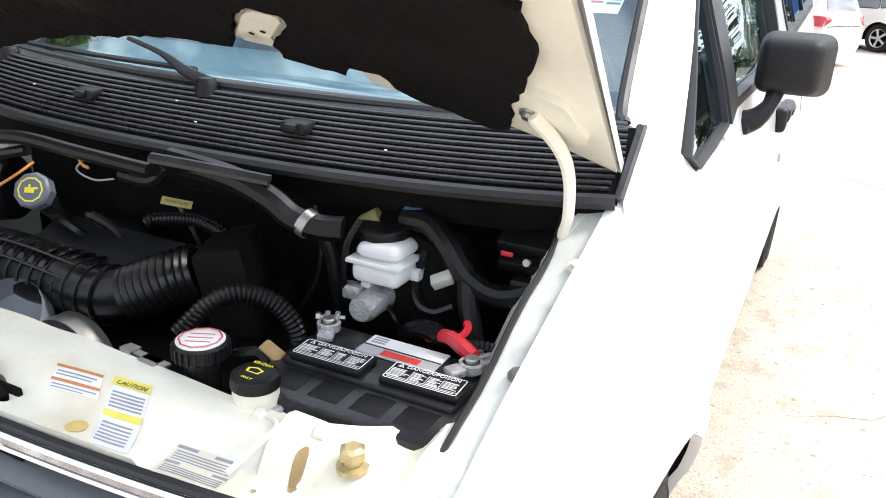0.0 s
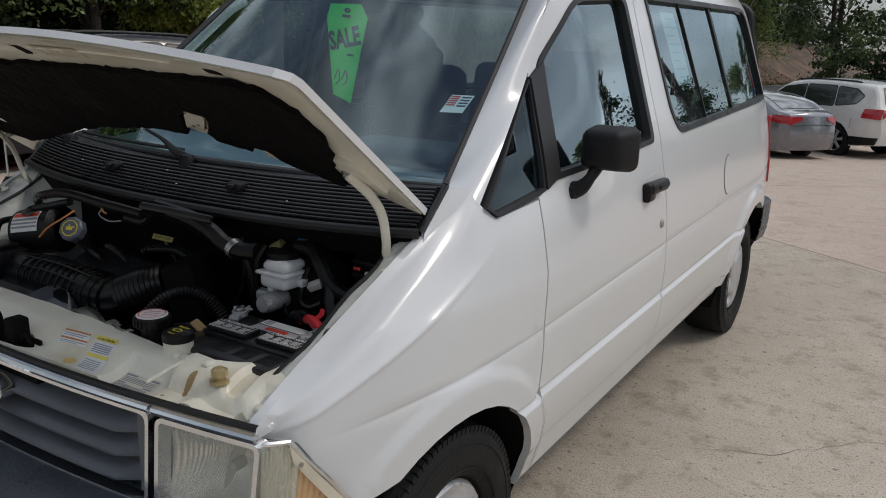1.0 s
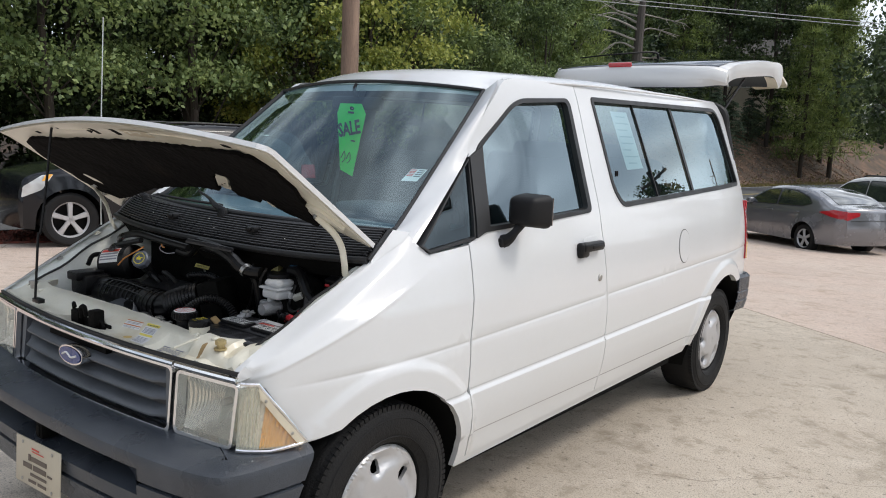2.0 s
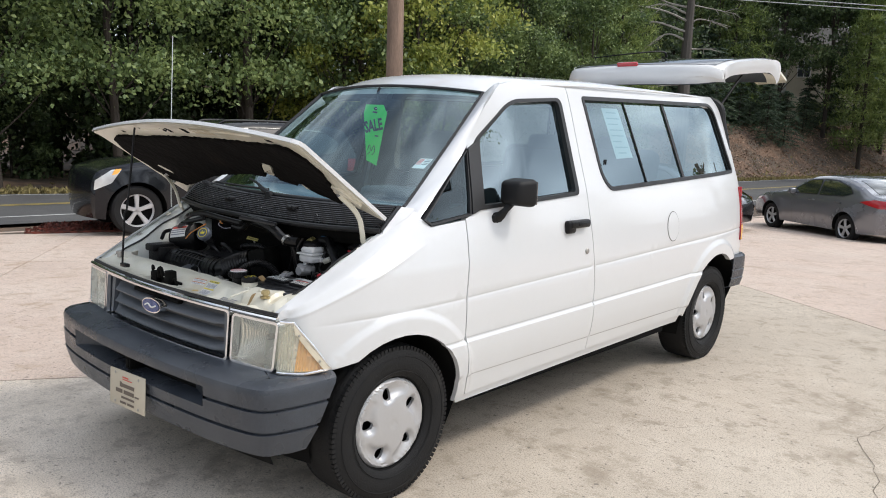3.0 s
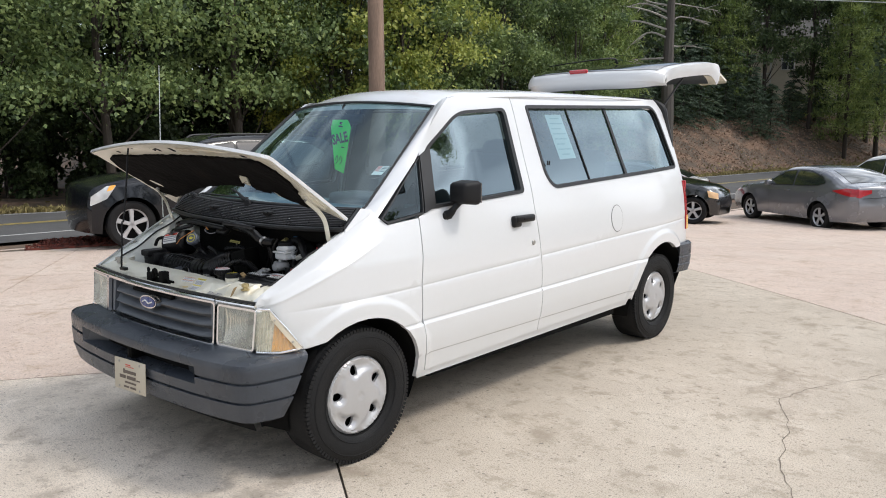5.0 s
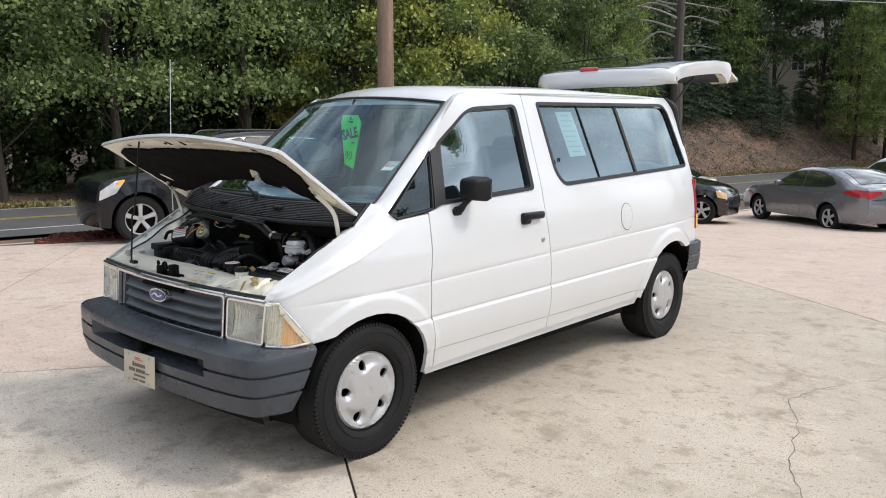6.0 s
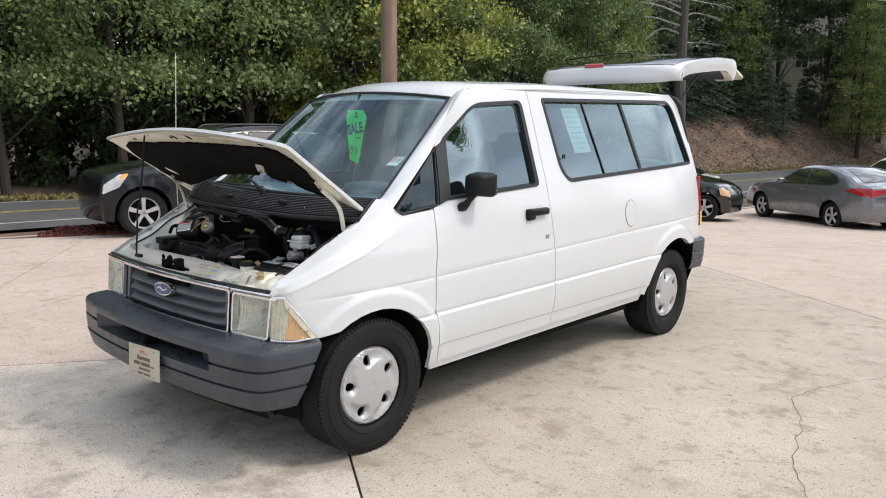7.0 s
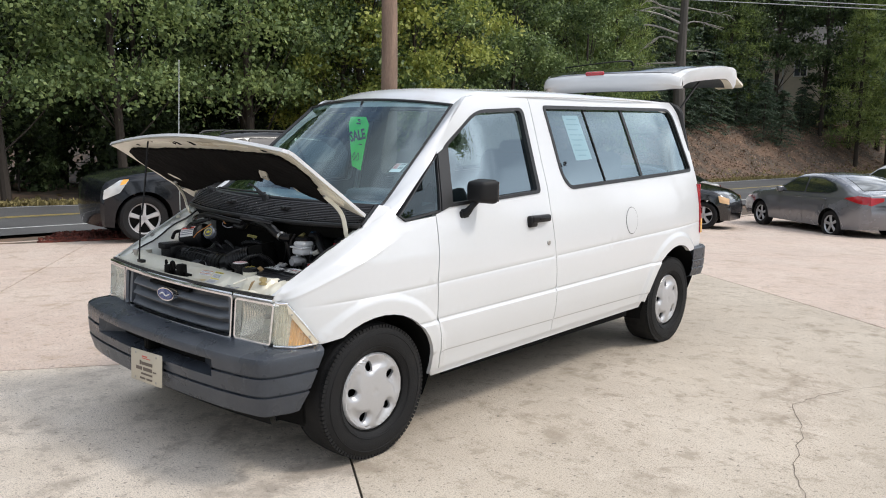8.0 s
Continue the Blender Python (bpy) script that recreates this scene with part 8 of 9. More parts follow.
# The bank on the far right: cedars and pines before dark trees.
for row, (depth, gap, kinds) in enumerate(((11.0, 3.6, (6, 6, 3, 6)), (15.0, 4.5, (3, 6, 6, 5)), (21.0, 5.0, (3, 5, 3)), (29.0, 5.5, (3, 3)), (38.0, 6.5, (3, 3)))):
    y = 31.0 + 1.4 * row
    while y < 104:
        k = random.choice(kinds)
        x = far_line(y) - depth + random.uniform(-1.3, 1.3)
        az = math.degrees(math.atan2(x - 3.5, y + 2.4))
        y += gap * random.uniform(0.75, 1.25)
        if -22.2 < az < -16.8 and depth < 30:
            # a gap in the trees, in which a house shows below high crowns
            if depth > 20:
                stand(TREES[4], x, y - 3, random.uniform(0, 360), 1.6)
            continue
        stand(TREES[k], x, y, random.uniform(0, 360), random.uniform(0.85, 1.25))
for x, y, k, s in ((-22.5, 43.0, 5, 0.9), (-16.0, 78.0, 5, 1.2), (-25.0, 40.0, 5, 1.0), (-24.5, 66.0, 6, 0.8), (-20.5, 62.0, 6, 0.55)):
    stand(TREES[k], x, y, random.uniform(0, 360), s)
y = -12.0
while y < 90:
    b = BUSH if random.random() < 0.35 else DARKBUSH
    d = random.uniform(6.5, 11.0) if y < 30 else random.uniform(11.0, 15.0)
    az = math.degrees(math.atan2(far_line(y) - d - 3.5, y + 2.4))
    stand(b, far_line(y) - d, y, random.uniform(0, 360), random.uniform(0.7, 1.2) * (0.6 if -22.0 < az < -16.0 else 1.0))
    y += random.uniform(2.6, 4.2) if y < 24 else random.uniform(1.3, 2.3)
# A second, deeper row of dark undergrowth, added to darken the view between the trunks.
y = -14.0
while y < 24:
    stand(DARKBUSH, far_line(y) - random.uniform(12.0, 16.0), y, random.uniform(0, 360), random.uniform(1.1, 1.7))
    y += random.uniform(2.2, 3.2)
# Low cedars hang over the foot of the bank; where the house looks out they stay small.
y = 34.0
while y < 80:
    x = far_line(y) - random.uniform(8.0, 10.5)
    az = math.degrees(math.atan2(x - 3.5, y + 2.4))
    stand(TREES[6], x, y, random.uniform(0, 360), random.uniform(0.40, 0.50) if -22.5 < az < -16.5 else random.uniform(0.50, 0.75))
    y += random.uniform(2.0, 3.4)
# Pines with light needles by the dead tree and at the end of the bank, and a dark wood closing the lot's far end.
for x, y, k, s in ((-20.2, 38.0, 5, 0.85), (-22.5, 40.5, 5, 0.95), (-24.5, 64.0, 5, 1.0), (-5.0, 56.0, 3, 1.2), (-1.0, 60.0, 4, 1.2), (3.0, 57.0, 3, 0.8), (7.0, 60.0, 3, 0.72), (11.0, 56.0, 1, 0.62), (15.0, 58.0, 3, 0.6), (19.0, 52.0, 3, 0.55), (1.0, 66.0, 3, 1.0), (9.0, 68.0, 3, 0.8), (17.0, 66.0, 3, 0.75), (-7.0, 70.0, 3, 1.4)):
    stand(TREES[k], x, y, random.uniform(0, 360), s)
for x in np.arange(-4.0, 22.0, 3.0):
    stand(DARKBUSH, float(x), 51.0 + random.uniform(-1.5, 1.5), random.uniform(0, 360), random.uniform(0.9, 1.4))
for x, y, k, s in ((-31, 90, 3, 1.6), (-27, 93, 3, 1.7), (-23, 92, 3, 1.6), (-18.5, 94, 3, 1.6), (-35, 86, 1, 1.5), (-33.0, 14.6, 3, 1.3), (-37.5, 12.0, 3, 1.4), (-30.5, 19.0, 3, 1.1), (-35.5, 22.0, 3, 1.3), (-25.4, 63.0, 4, 1.1), (-25.4, 70.0, 4, 1.25), (-22.9, 71.0, 4, 1.2), (-19.3, 72.2, 4, 1.2), (-17.2, 73.5, 3, 1.0), (-25.6, 74.0, 4, 1.35), (-22.6, 66.5, 6, 0.62), (-19.9, 64.5, 6, 0.5), (-15.6, 70.0, 5, 1.0), (-14.4, 75.0, 5, 1.15)):
    stand(TREES[k], x, y, random.uniform(0, 360), s)
# A dead grey tree on the bank.
dead = thing("dead_tree", "bare grey dead tree with broken branches on the bank", "tree")
rng = np.random.default_rng(5)
bm = tube([(0, 0, -0.3), (0.08, 0, 3.5), (-0.04, 0.1, 7.0), (0.12, 0, 12.0)], [0.44, 0.40, 0.34, 0.18], 10, 6)
along = Vector((-0.745, -0.667, 0))
for z, s, le in ((5.6, 1, 1.6), (6.6, 1, 2.0), (7.2, 1, 2.6), (7.9, -1, 1.4), (8.3, 1, 3.4), (8.8, 1, 4.4), (9.2, -1, 2.4), (9.4, 1, 4.2), (9.8, 1, 3.8), (10.2, 1, 3.0), (10.4, -1, 1.8), (11.0, 1, 2.4)):
    a = Vector((0.05, 0, z))
    b = a + along * (s * le * 0.45) + Vector((rng.uniform(-0.4, 0.4), rng.uniform(-0.4, 0.4), le * rng.uniform(-0.05, 0.26)))
    c = a + along * (s * le) + Vector((rng.uniform(-0.9, 0.9), rng.uniform(-0.9, 0.9), le * rng.uniform(-0.28, 0.36)))
    limb = tube([a, b, c], [0.075, 0.045, 0.014], 5, 5)
    for _ in range(5):
        e = b.lerp(c, rng.uniform(0.0, 0.95))
        join(limb, tube([e, e + along * (s * rng.uniform(0.2, 0.8)) + Vector((rng.uniform(-0.3, 0.3), rng.uniform(-0.3, 0.3), rng.uniform(-0.55, 0.35)))], [0.026, 0.009], 4, 2))
    part("limb", limb, GREYBARK, dead, "pale bare limb")
part("trunk", bm, mat("dead_bark", (0.095, 0.083, 0.072), 0.9, var=0.4, scale=4, bump=0.8, bump_scale=14, stretch=(1, 1, 0.25)), dead)
dead.matrix_world = Matrix.Translation((-18.4, 42.4, land_z(-18.4, 42.4)))
bare = copy_thing(dead, Matrix.Translation((8.5, 31.0, ground_z(8.5, 31.0))) @ pose(0, 0, 0, 0, 0, 40))
bare.scale = (0.62, 0.62, 0.62)
bare["label"] = "small bare grey tree standing beyond the lot"

# Leaf litter lying on the bank, and rough grass along the road's far edge.
rng = np.random.default_rng(9)
n = 40000
yy = rng.uniform(14, 84, n)
dd = rng.uniform(0.8, 13, n)
xx = np.array([far_line(y) for y in yy]) - dd
me = leaves(np.stack([xx, yy, [land_z(x, y) + 0.03 for x, y in zip(xx, yy)]], 1), 0.085, rng, droop=0.0)
me.materials.append(LEAFLITTER)
tagged(new("leaf_litter", me), "brown fallen leaves covering the roadside bank", "leaf litter", kind="stuff")
n = 16000
yy = rng.uniform(-25, 80, n)
xx = np.array([far_line(y) for y in yy]) - 0.5 - rng.exponential(0.7, n)
p = np.stack([xx, yy, [max(ground_z(x, y), land_z(x, y) + 0.06) for x, y in zip(xx, yy)]], 1)
me = leaves(p, 0.10, rng, droop=-1.6, long=2.2)
me.materials.append(VERGE)
tagged(new("roadside_grass", me), "short dry yellow grass along the road edge", "grass", kind="stuff")
part_v = ribbon(lambda y: far_line(y) - 1.7, lambda y: far_line(y) - 0.42, -70, 90, -0.045)
tagged(part("verge", part_v, VERGE), "strip of dry grass beside the asphalt", "verge", kind="structure")

# ---- utility pole with its wires ----
pole = thing("utility_pole", "weathered brown wooden utility pole beside the road", "utility pole", at=Matrix.Translation((-9.0, 9.45, ground_z(-9.0, 9.45) - 0.2)))
part("post", tube([(0, 0, 0), (0.02, 0.02, 4.5), (-0.06, -0.04, 10.5)], [0.185, 0.17, 0.13], 16, 6), mat("pole_wood", (0.25, 0.175, 0.13), 0.9, var=0.6, scale=2.5, bump=0.5, bump_scale=20, stretch=(3, 3, 0.25)), pole)
part("cross_arm", moved(box(-0.06, 0.06, -1.2, 1.2, -0.06, 0.06, 0.01), Matrix.Translation((-0.05, 0, 9.6))), BARK, pole)
for k in (-1.1, -0.5, 0.5, 1.1):
    part("insulator", moved(turned([(0.05, 0), (0.05, 0.06), (0.03, 0.12), (0, 0.13)], 10), Matrix.Translation((-0.05, k, 9.66))), NYLON, pole)
for k in range(2):
    a, b = Vector((-26.2, 24.1, 8.75 + 0.22 * k)), Vector((20.5, 84.9, 8.75 + 0.22 * k))
    run = [a.lerp(b, t) - Vector((0, 0, 0.6 * t * (1 - t) - 0.11)) for t in np.linspace(0, 1, 14)]
    tagged(part("power_line", tube(run, 0.022, 6, 1, raw=True), mat("wire_grey", (0.45, 0.45, 0.45), 0.5) if k == 0 else bpy.data.materials["wire_grey"]), "thin pale overhead power line above the road bank", "power line", group="overhead wires")

# ---- house behind the trees ----
SIDING = mat("beige_siding", (0.56, 0.50, 0.40), 0.7, var=0.08, scale=3)
house = thing("house", "beige sided house with white windows behind the trees", "house", at=Matrix.Translation((-24.3, 80.0, 6.4)) @ pose(0, 0, 0, 0, 0, 20))
part("wall", join(box(-9, 6.5, 0, 8, -6.5, 4.4), box(-9, 6.5, 0, 8, 4.4, 4.5)), SIDING, house, smooth=0)
for k in range(22):
    part("siding_board", box(-9.02, 6.52, -0.03, 0.0, 0.20 * k, 0.20 * k + 0.17, 0.0), SIDING, house, smooth=0)
part("roof", loft([[Vector((x, -0.7, 4.35)), Vector((x, 4, 6.6)), Vector((x, 8.7, 4.35)), Vector((x, 4, 6.4))] for x in (-9.6, 7.1)]), mat("roof_shingle", (0.09, 0.085, 0.08), 0.9, var=0.3, scale=4), house, smooth=0)
for x in (-5.6, 0.3, 4.2):
    win = part("window", box(x - 0.62, x + 0.62, -0.10, -0.02, 1.35, 3.05, 0.02), mat("white_frame", (0.72, 0.72, 0.70), 0.5, var=0.05), house)
    for dx in (-0.29, 0.29):
        for dz in (1.80, 2.60):
            part("pane", box(x + dx - 0.24, x + dx + 0.24, -0.112, -0.101, dz - 0.36, dz + 0.36), mat("dark_pane", (0.03, 0.035, 0.04), 0.1, var=0.1), win, smooth=0)
porch = part("porch", join(box(-5.0, -1.2, -2.6, -0.1, -0.3, -0.05), box(-5.0, -1.2, -2.6, -2.5, 0.85, 0.95), box(-5.0, -1.2, -2.6, -2.5, 0.08, 0.16)), mat("white_rail", (0.62, 0.62, 0.60), 0.6, var=0.08), house, smooth=0)
for k in range(20):
    part("baluster", box(-4.95 + 0.19 * k, -4.87 + 0.19 * k, -2.58, -2.52, 0.1, 0.9), mat("white_baluster", (0.62, 0.62, 0.60), 0.6, var=0.08) if k == 0 else bpy.data.materials["white_baluster"], porch, smooth=0)
for x in (-4.9, -1.3):
    part("porch_post", box(x - 0.08, x + 0.08, -2.6, -2.44, -0.3, 3.2), bpy.data.materials["white_baluster"], porch, smooth=0)
far_house = thing("far_house", "pale house with a flat eave glimpsed through branches", "house", at=Matrix.Translation((-37.0, 72.0, land_z(-37.0, 72.0))) @ pose(0, 0, 0.4, 0, 0, 28))
part("wall", box(-5, 5, 0, 7, -3, 4.0), mat("grey_siding", (0.40, 0.40, 0.37), 0.7, var=0.08, scale=3), far_house, smooth=0)
part("roof", loft([[Vector((x, -0.9, 3.9)), Vector((x, 3.5, 5.8)), Vector((x, 7.9, 3.9)), Vector((x, 3.5, 5.6))] for x in (-5.8, 5.8)]), mat("pale_fascia", (0.5, 0.5, 0.48), 0.8, var=0.1, scale=4), far_house, smooth=0)
for x in (-2.6, 1.8):
    win = part("window", box(x - 0.55, x + 0.55, -0.08, -0.02, 1.4, 2.9, 0.02), bpy.data.materials["white_frame"], far_house)
    part("pane", box(x - 0.46, x + 0.46, -0.092, -0.081, 1.5, 2.8), bpy.data.materials["dark_pane"], win, smooth=0)

# A second utility pole beyond the lot, with cross arms and a street of wires; it shows in the van's side windows.
pole_b = thing("utility_pole", "tall wooden utility pole with two cross arms beside the lot", "utility pole", at=Matrix.Translation((13.0, 34.0, ground_z(13.0, 34.0) - 0.2)))
part("post", tube([(0, 0, 0), (0.05, 0.02, 4.5), (-0.06, -0.04, 9.6)], [0.17, 0.15, 0.11], 12, 6), BARK, pole_b)
for z, w in ((9.1, 1.3), (8.1, 1.0)):
    arm = part("cross_arm", moved(box(-w, w, -0.06, 0.06, -0.06, 0.06, 0.01), Matrix.Translation((-0.05, 0, z)) @ pose(0, 0, 0, 0, 0, 35)), BARK, pole_b)
    for k in (-0.9, -0.4, 0.4, 0.9):
        part("insulator", moved(turned([(0.05, 0), (0.05, 0.06), (0.03, 0.12), (0, 0.13)], 10), Matrix.Translation((-0.05, 0, z)) @ pose(0, 0, 0, 0, 0, 35) @ Matrix.Translation((k * w, 0, 0.06))), NYLON, arm)
# Trees behind the viewer: they show in the windows' reflections.
for x, y, k, s in ((19.4, 13.6, 1, 0.98), (22.5, 11.0, 0, 1.0), (22.0, 27.5, 6, 1.0), (25.0, 30.0, 5, 0.66), (26, 44, 5, 0.8), (32, 36, 3, 0.9), (38, 30, 5, 0.9), (44, 22, 3, 1.0), (20, 52, 3, 0.9), (34, 12, 5, 1.2), (36, 4, 3, 1.2), (28, -14, 3, 1.1), (20, -24, 5, 1.0), (8, -30, 3, 1.2), (-4, -32, 1, 1.1), (33, -6, 1, 1.1), (40, 18, 3, 1.3), (40, 40, 3, 1.0)):
    stand(TREES[k], x, y, random.uniform(0, 360), s)


# ---- parked cars ----
def profile_fn(points):
    zz = np.arange(0.0, 2.2, 0.01)
    xx = np.interp(zz, [p[0] for p in points], [p[1] for p in points])
    for _ in range(2):
        xx = np.convolve(np.pad(xx, 5, mode="edge"), np.ones(11) / 11, mode="valid")
    return lambda z: float(np.interp(z, zz, xx))


def build_car(name, label, paint, m, top, sill, wheelbase, front, radius, widths, glass_side, screens, lamps_rear, lamps_front, cladding=None, spokes=5, plate_at=None, rails=False, category="car", half=None, tail=None):
    """A car with its nose towards -y and the front axle at y = 0. top: its outline from the front foot to the rear foot, in (y, z)."""
    car = thing(name, label, category, group="parked cars", at=m)
    wide = profile_fn(widths)
    y0, y1 = top[0][0], top[-1][0]

    def sx(y, z):
        x = wide(z)
        x -= 0.20 * max(0, (y0 + 0.75) - y) ** 2 + 0.30 * max(0, y - (y1 - 0.75)) ** 2
        for cy in (0, wheelbase):
            d = math.hypot(y - cy, z - radius)
            x += 0.018 * smooth((radius + 0.17 - d) / 0.10)
        return x

    run = [(p.x, p.y) for p in spline([(y, z, 0) for y, z in top], 5)]
    lower = [(wheelbase + radius + 0.04 + 0.02, sill)] + arc(wheelbase, radius, radius + 0.055, 0, 180, 12) + [(wheelbase - radius - 0.06, sill), (radius + 0.06, sill)] + arc(0, radius, radius + 0.055, 0, 180, 12) + [(-radius - 0.06, sill)]

    def skin(y, z):
        """Rolls the flank over where it meets the outline."""
        t = float(np.interp(y, [p[0] for p in run], [p[1] for p in run])) if run[0][0] < y < run[-1][0] else z
        d = max(0.0, min(1.0, (t - z) / 0.09))
        return Vector((sx(y, z) - 0.055 * (1 - math.sqrt(max(0.0, 1 - (1 - d) ** 2))), y, z))

    loop = run + lower
    for s in (False, True):
        part("body_side", sheet(loop, skin, holes=[], step=0.09, edge_step=0.06, lines=[[(y, z - d) for y, z in run[2:-2]] for d in (0.012, 0.035, 0.07)], mirror=s), paint, car)
        for g in glass_side:
            pane = part("side_window", sheet(rounded(g, 0.04), lambda u, v: skin(u, v) + Vector((0.005, 0, 0)), step=0.10, edge_step=0.06, depth=(-0.01, 0, 0), mirror=s), DARKPANE, car)
            part("window_trim", sheet(shrunk(rounded(g, 0.04), -0.022), lambda u, v: skin(u, v) + Vector((0.003, 0, 0)), holes=[shrunk(rounded(g, 0.04), 0.002)], step=0.5, edge_step=0.06, depth=(-0.01, 0, 0), mirror=s), SEAL, pane)
    # The strip over nose, bonnet, roof and tail.
    rows = []
    for y, z in run:
        w = skin(y, z).x
        rows.append([Vector((w * c, y - (0.10 * (1 - c * c) if y < y0 + 0.35 and z < 0.95 else 0) + (0.08 * (1 - c * c) if y > y1 - 0.3 and z < 1.05 else 0), z + 0.035 * (1 - c * c) * smooth((z - 0.55) / 0.3))) for c in np.linspace(-1, 1, 11)])
    part("body_top", loft(rows, closed=False), paint, car)

    def over(c, i):
        """A point of that strip: c across (-1..1), i along the outline."""
        k = min(len(rows) - 2, max(0, int(i)))
        j = (c + 1) * 5
        q = min(9, max(0, int(j)))
        a = rows[k][q].lerp(rows[k][q + 1], j - q)
        b = rows[k + 1][q].lerp(rows[k + 1][q + 1], j - q)
        return a.lerp(b, i - k)

    def index_at(y, z):
        return min(range(len(run)), key=lambda i: (run[i][0] - y) ** 2 + (run[i][1] - z) ** 2)

    for (ya, za), (yb, zb), w in screens:
        ia, ib = index_at(ya, za), index_at(yb, zb)
        bm = bmesh.new()
        grid = []
        for t in np.linspace(0, 1, 9):
            i = ia + (ib - ia) * t
            k = min(len(rows) - 2, int(i))
            nrm = Vector((0, -(run[k + 1][1] - run[k][1]), run[k + 1][0] - run[k][0])).normalized()
            grid.append([bm.verts.new(over(c, i) + nrm * 0.008) for c in np.linspace(-w, w, 11)])
        for r0, r1 in zip(grid, grid[1:]):
            for c in range(10):
                bm.faces.new((r0[c], r0[c + 1], r1[c + 1], r1[c]))
        part("screen", bm, DARKPANE, car)
    if tail:  # the lamps' inner part, on the tail
        z0, z1, c0 = tail
        ia, ib = index_at(y1 + 0.05, z1), index_at(y1 + 0.05, z0)
        for s in (-1, 1):
            part("tail_lamp", loft([[over(s * c, ia + (ib - ia) * t) + Vector((0, 0.014, 0)) for t in np.linspace(0.08 * k, 1.0 - 0.22 * k, 5)] for k, c in enumerate(np.linspace(1.0, c0, 3))], closed=False), REDLENS, car)
        seam = [over(c, ib + 0.3) + Vector((0, 0.010, 0)) for c in np.linspace(-0.86, 0.86, 9)]
        part("boot_seam", tube(seam, 0.007, 5, 1, raw=True), SEAL, car)
    for s in (-1, 1):
        for loop_l, material, lift in lamps_rear + lamps_front:
            part("lamp", sheet(rounded(loop_l, 0.02), lambda u, v: skin(u, v) + Vector((lift, 0.012 if u > 1 else -0.012, 0)), step=0.05, depth=(-0.02, 0, 0), mirror=s < 0), material, car)
        if cladding:
            part("cladding", sheet(cladding, lambda u, v: skin(u, v) + Vector((0.010, 0, 0)), step=0.12, edge_step=0.06, depth=(-0.02, 0, 0), mirror=s < 0), BLACK, car)
        mir = part("door_mirror", moved(box(-0.05, 0.11, -0.07, 0.05, -0.06, 0.07, 0.03, 3), Matrix.Translation((s * (wide(1.0) + 0.03), glass_side[0][0][0] + 0.12, glass_side[0][0][1] + 0.03)) @ Matrix.Diagonal((s, 1, 1, 1))), paint, car)
        for cy in (0, wheelbase):
            x = wide(radius) - 0.105
            hub = part("wheel", moved(turned([(0, 0.0), (radius * 0.62, 0.0), (radius * 0.65, 0.05), (radius * 0.70, 0.07), (radius * 0.70, -0.1), (0, -0.1)], 28, "X"), Matrix.Translation((s * x, cy, radius)) @ Matrix.Diagonal((s, 1, 1, 1))), LINER, car)
            part("tyre", moved(turned([(radius * 0.66, -0.09), (radius * 0.72, -0.105), (radius * 0.9, -0.11), (radius * 0.985, -0.085), (radius, -0.04), (radius, 0.04), (radius * 0.985, 0.085), (radius * 0.9, 0.108), (radius * 0.72, 0.105), (radius * 0.66, 0.09)], 36, "X"), Matrix.Translation((s * x, cy, radius))), RUBBER, hub)
            part("rim", moved(turned([(radius * 0.60, 0.06), (radius * 0.66, 0.088), (radius * 0.695, 0.088), (radius * 0.70, 0.07)], 32, "X"), Matrix.Translation((s * x, cy, radius)) @ Matrix.Diagonal((s, 1, 1, 1))), SILVER, hub)
            for k in range(spokes):
                sp = loft([[Vector((0.058 + h, w0 * sgn, r)) for h, sgn in ((0, -1), (0.02, -0.7), (0.02, 0.7), (0, 1))] for r, w0 in ((0.0, 0.035), (radius * 0.25, 0.030), (radius * 0.66, 0.042))])
                part("spoke", moved(sp, Matrix.Translation((s * x, cy, radius)) @ Matrix.Diagonal((s, 1, 1, 1)) @ Matrix.Rotation(2 * math.pi * k / spokes + cy, 4, "X")), SILVER, hub)
            part("arch_liner", strip([(s * (sx(u, v) - 0.01), u, v) for u, v in arc(cy, radius, radius + 0.06, -10, 190, 18)], [(s * 0.5, u, v) for u, v in arc(cy, radius, radius + 0.07, -10, 190, 18)], 2), LINER, car)
        # door handles and shut lines
        for yh, zh in half or ():
            part("door_handle", moved(box(-0.01, 0.022, -0.09, 0.09, -0.015, 0.015, 0.008), Matrix.Translation((s * skin(yh, zh).x, yh, zh)) @ Matrix.Diagonal((s, 1, 1, 1))), paint, car)
        for gy in [g[-1][0] for g in glass_side] + [glass_side[0][0][0] + 0.12]:
            part("shut_line", sheet([(gy - 0.004, sill + 0.08), (gy + 0.004, sill + 0.08), (gy + 0.004, 0.90), (gy - 0.004, 0.90)], lambda u, v: skin(u, v) + Vector((0.0015, 0, 0)), step=0.2, mirror=s < 0), SEAL, car)
        if rails:
            part("roof_rail", tube([(s * 0.52, 1.35, rails - 0.02), (s * 0.55, 1.6, rails + 0.035), (s * 0.55, 2.9, rails + 0.03), (s * 0.52, 3.1, rails - 0.03)], 0.018, 8, 5), SEAL, car)
    part("underbody", box(-0.70, 0.70, y0 + 0.25, y1 - 0.25, sill + 0.02, sill + 0.10), LINER, car, smooth=0)
    if plate_at:
        y, z = plate_at
        pl = part("rear_plate", box(-0.155, 0.155, y, y + 0.012, z - 0.078, z + 0.078, 0.003), PAPER, car)
        part("printed_line", box(-0.11, 0.11, y + 0.012, y + 0.014, z - 0.03, z + 0.03), GREYINK, pl, smooth=0)
    return car


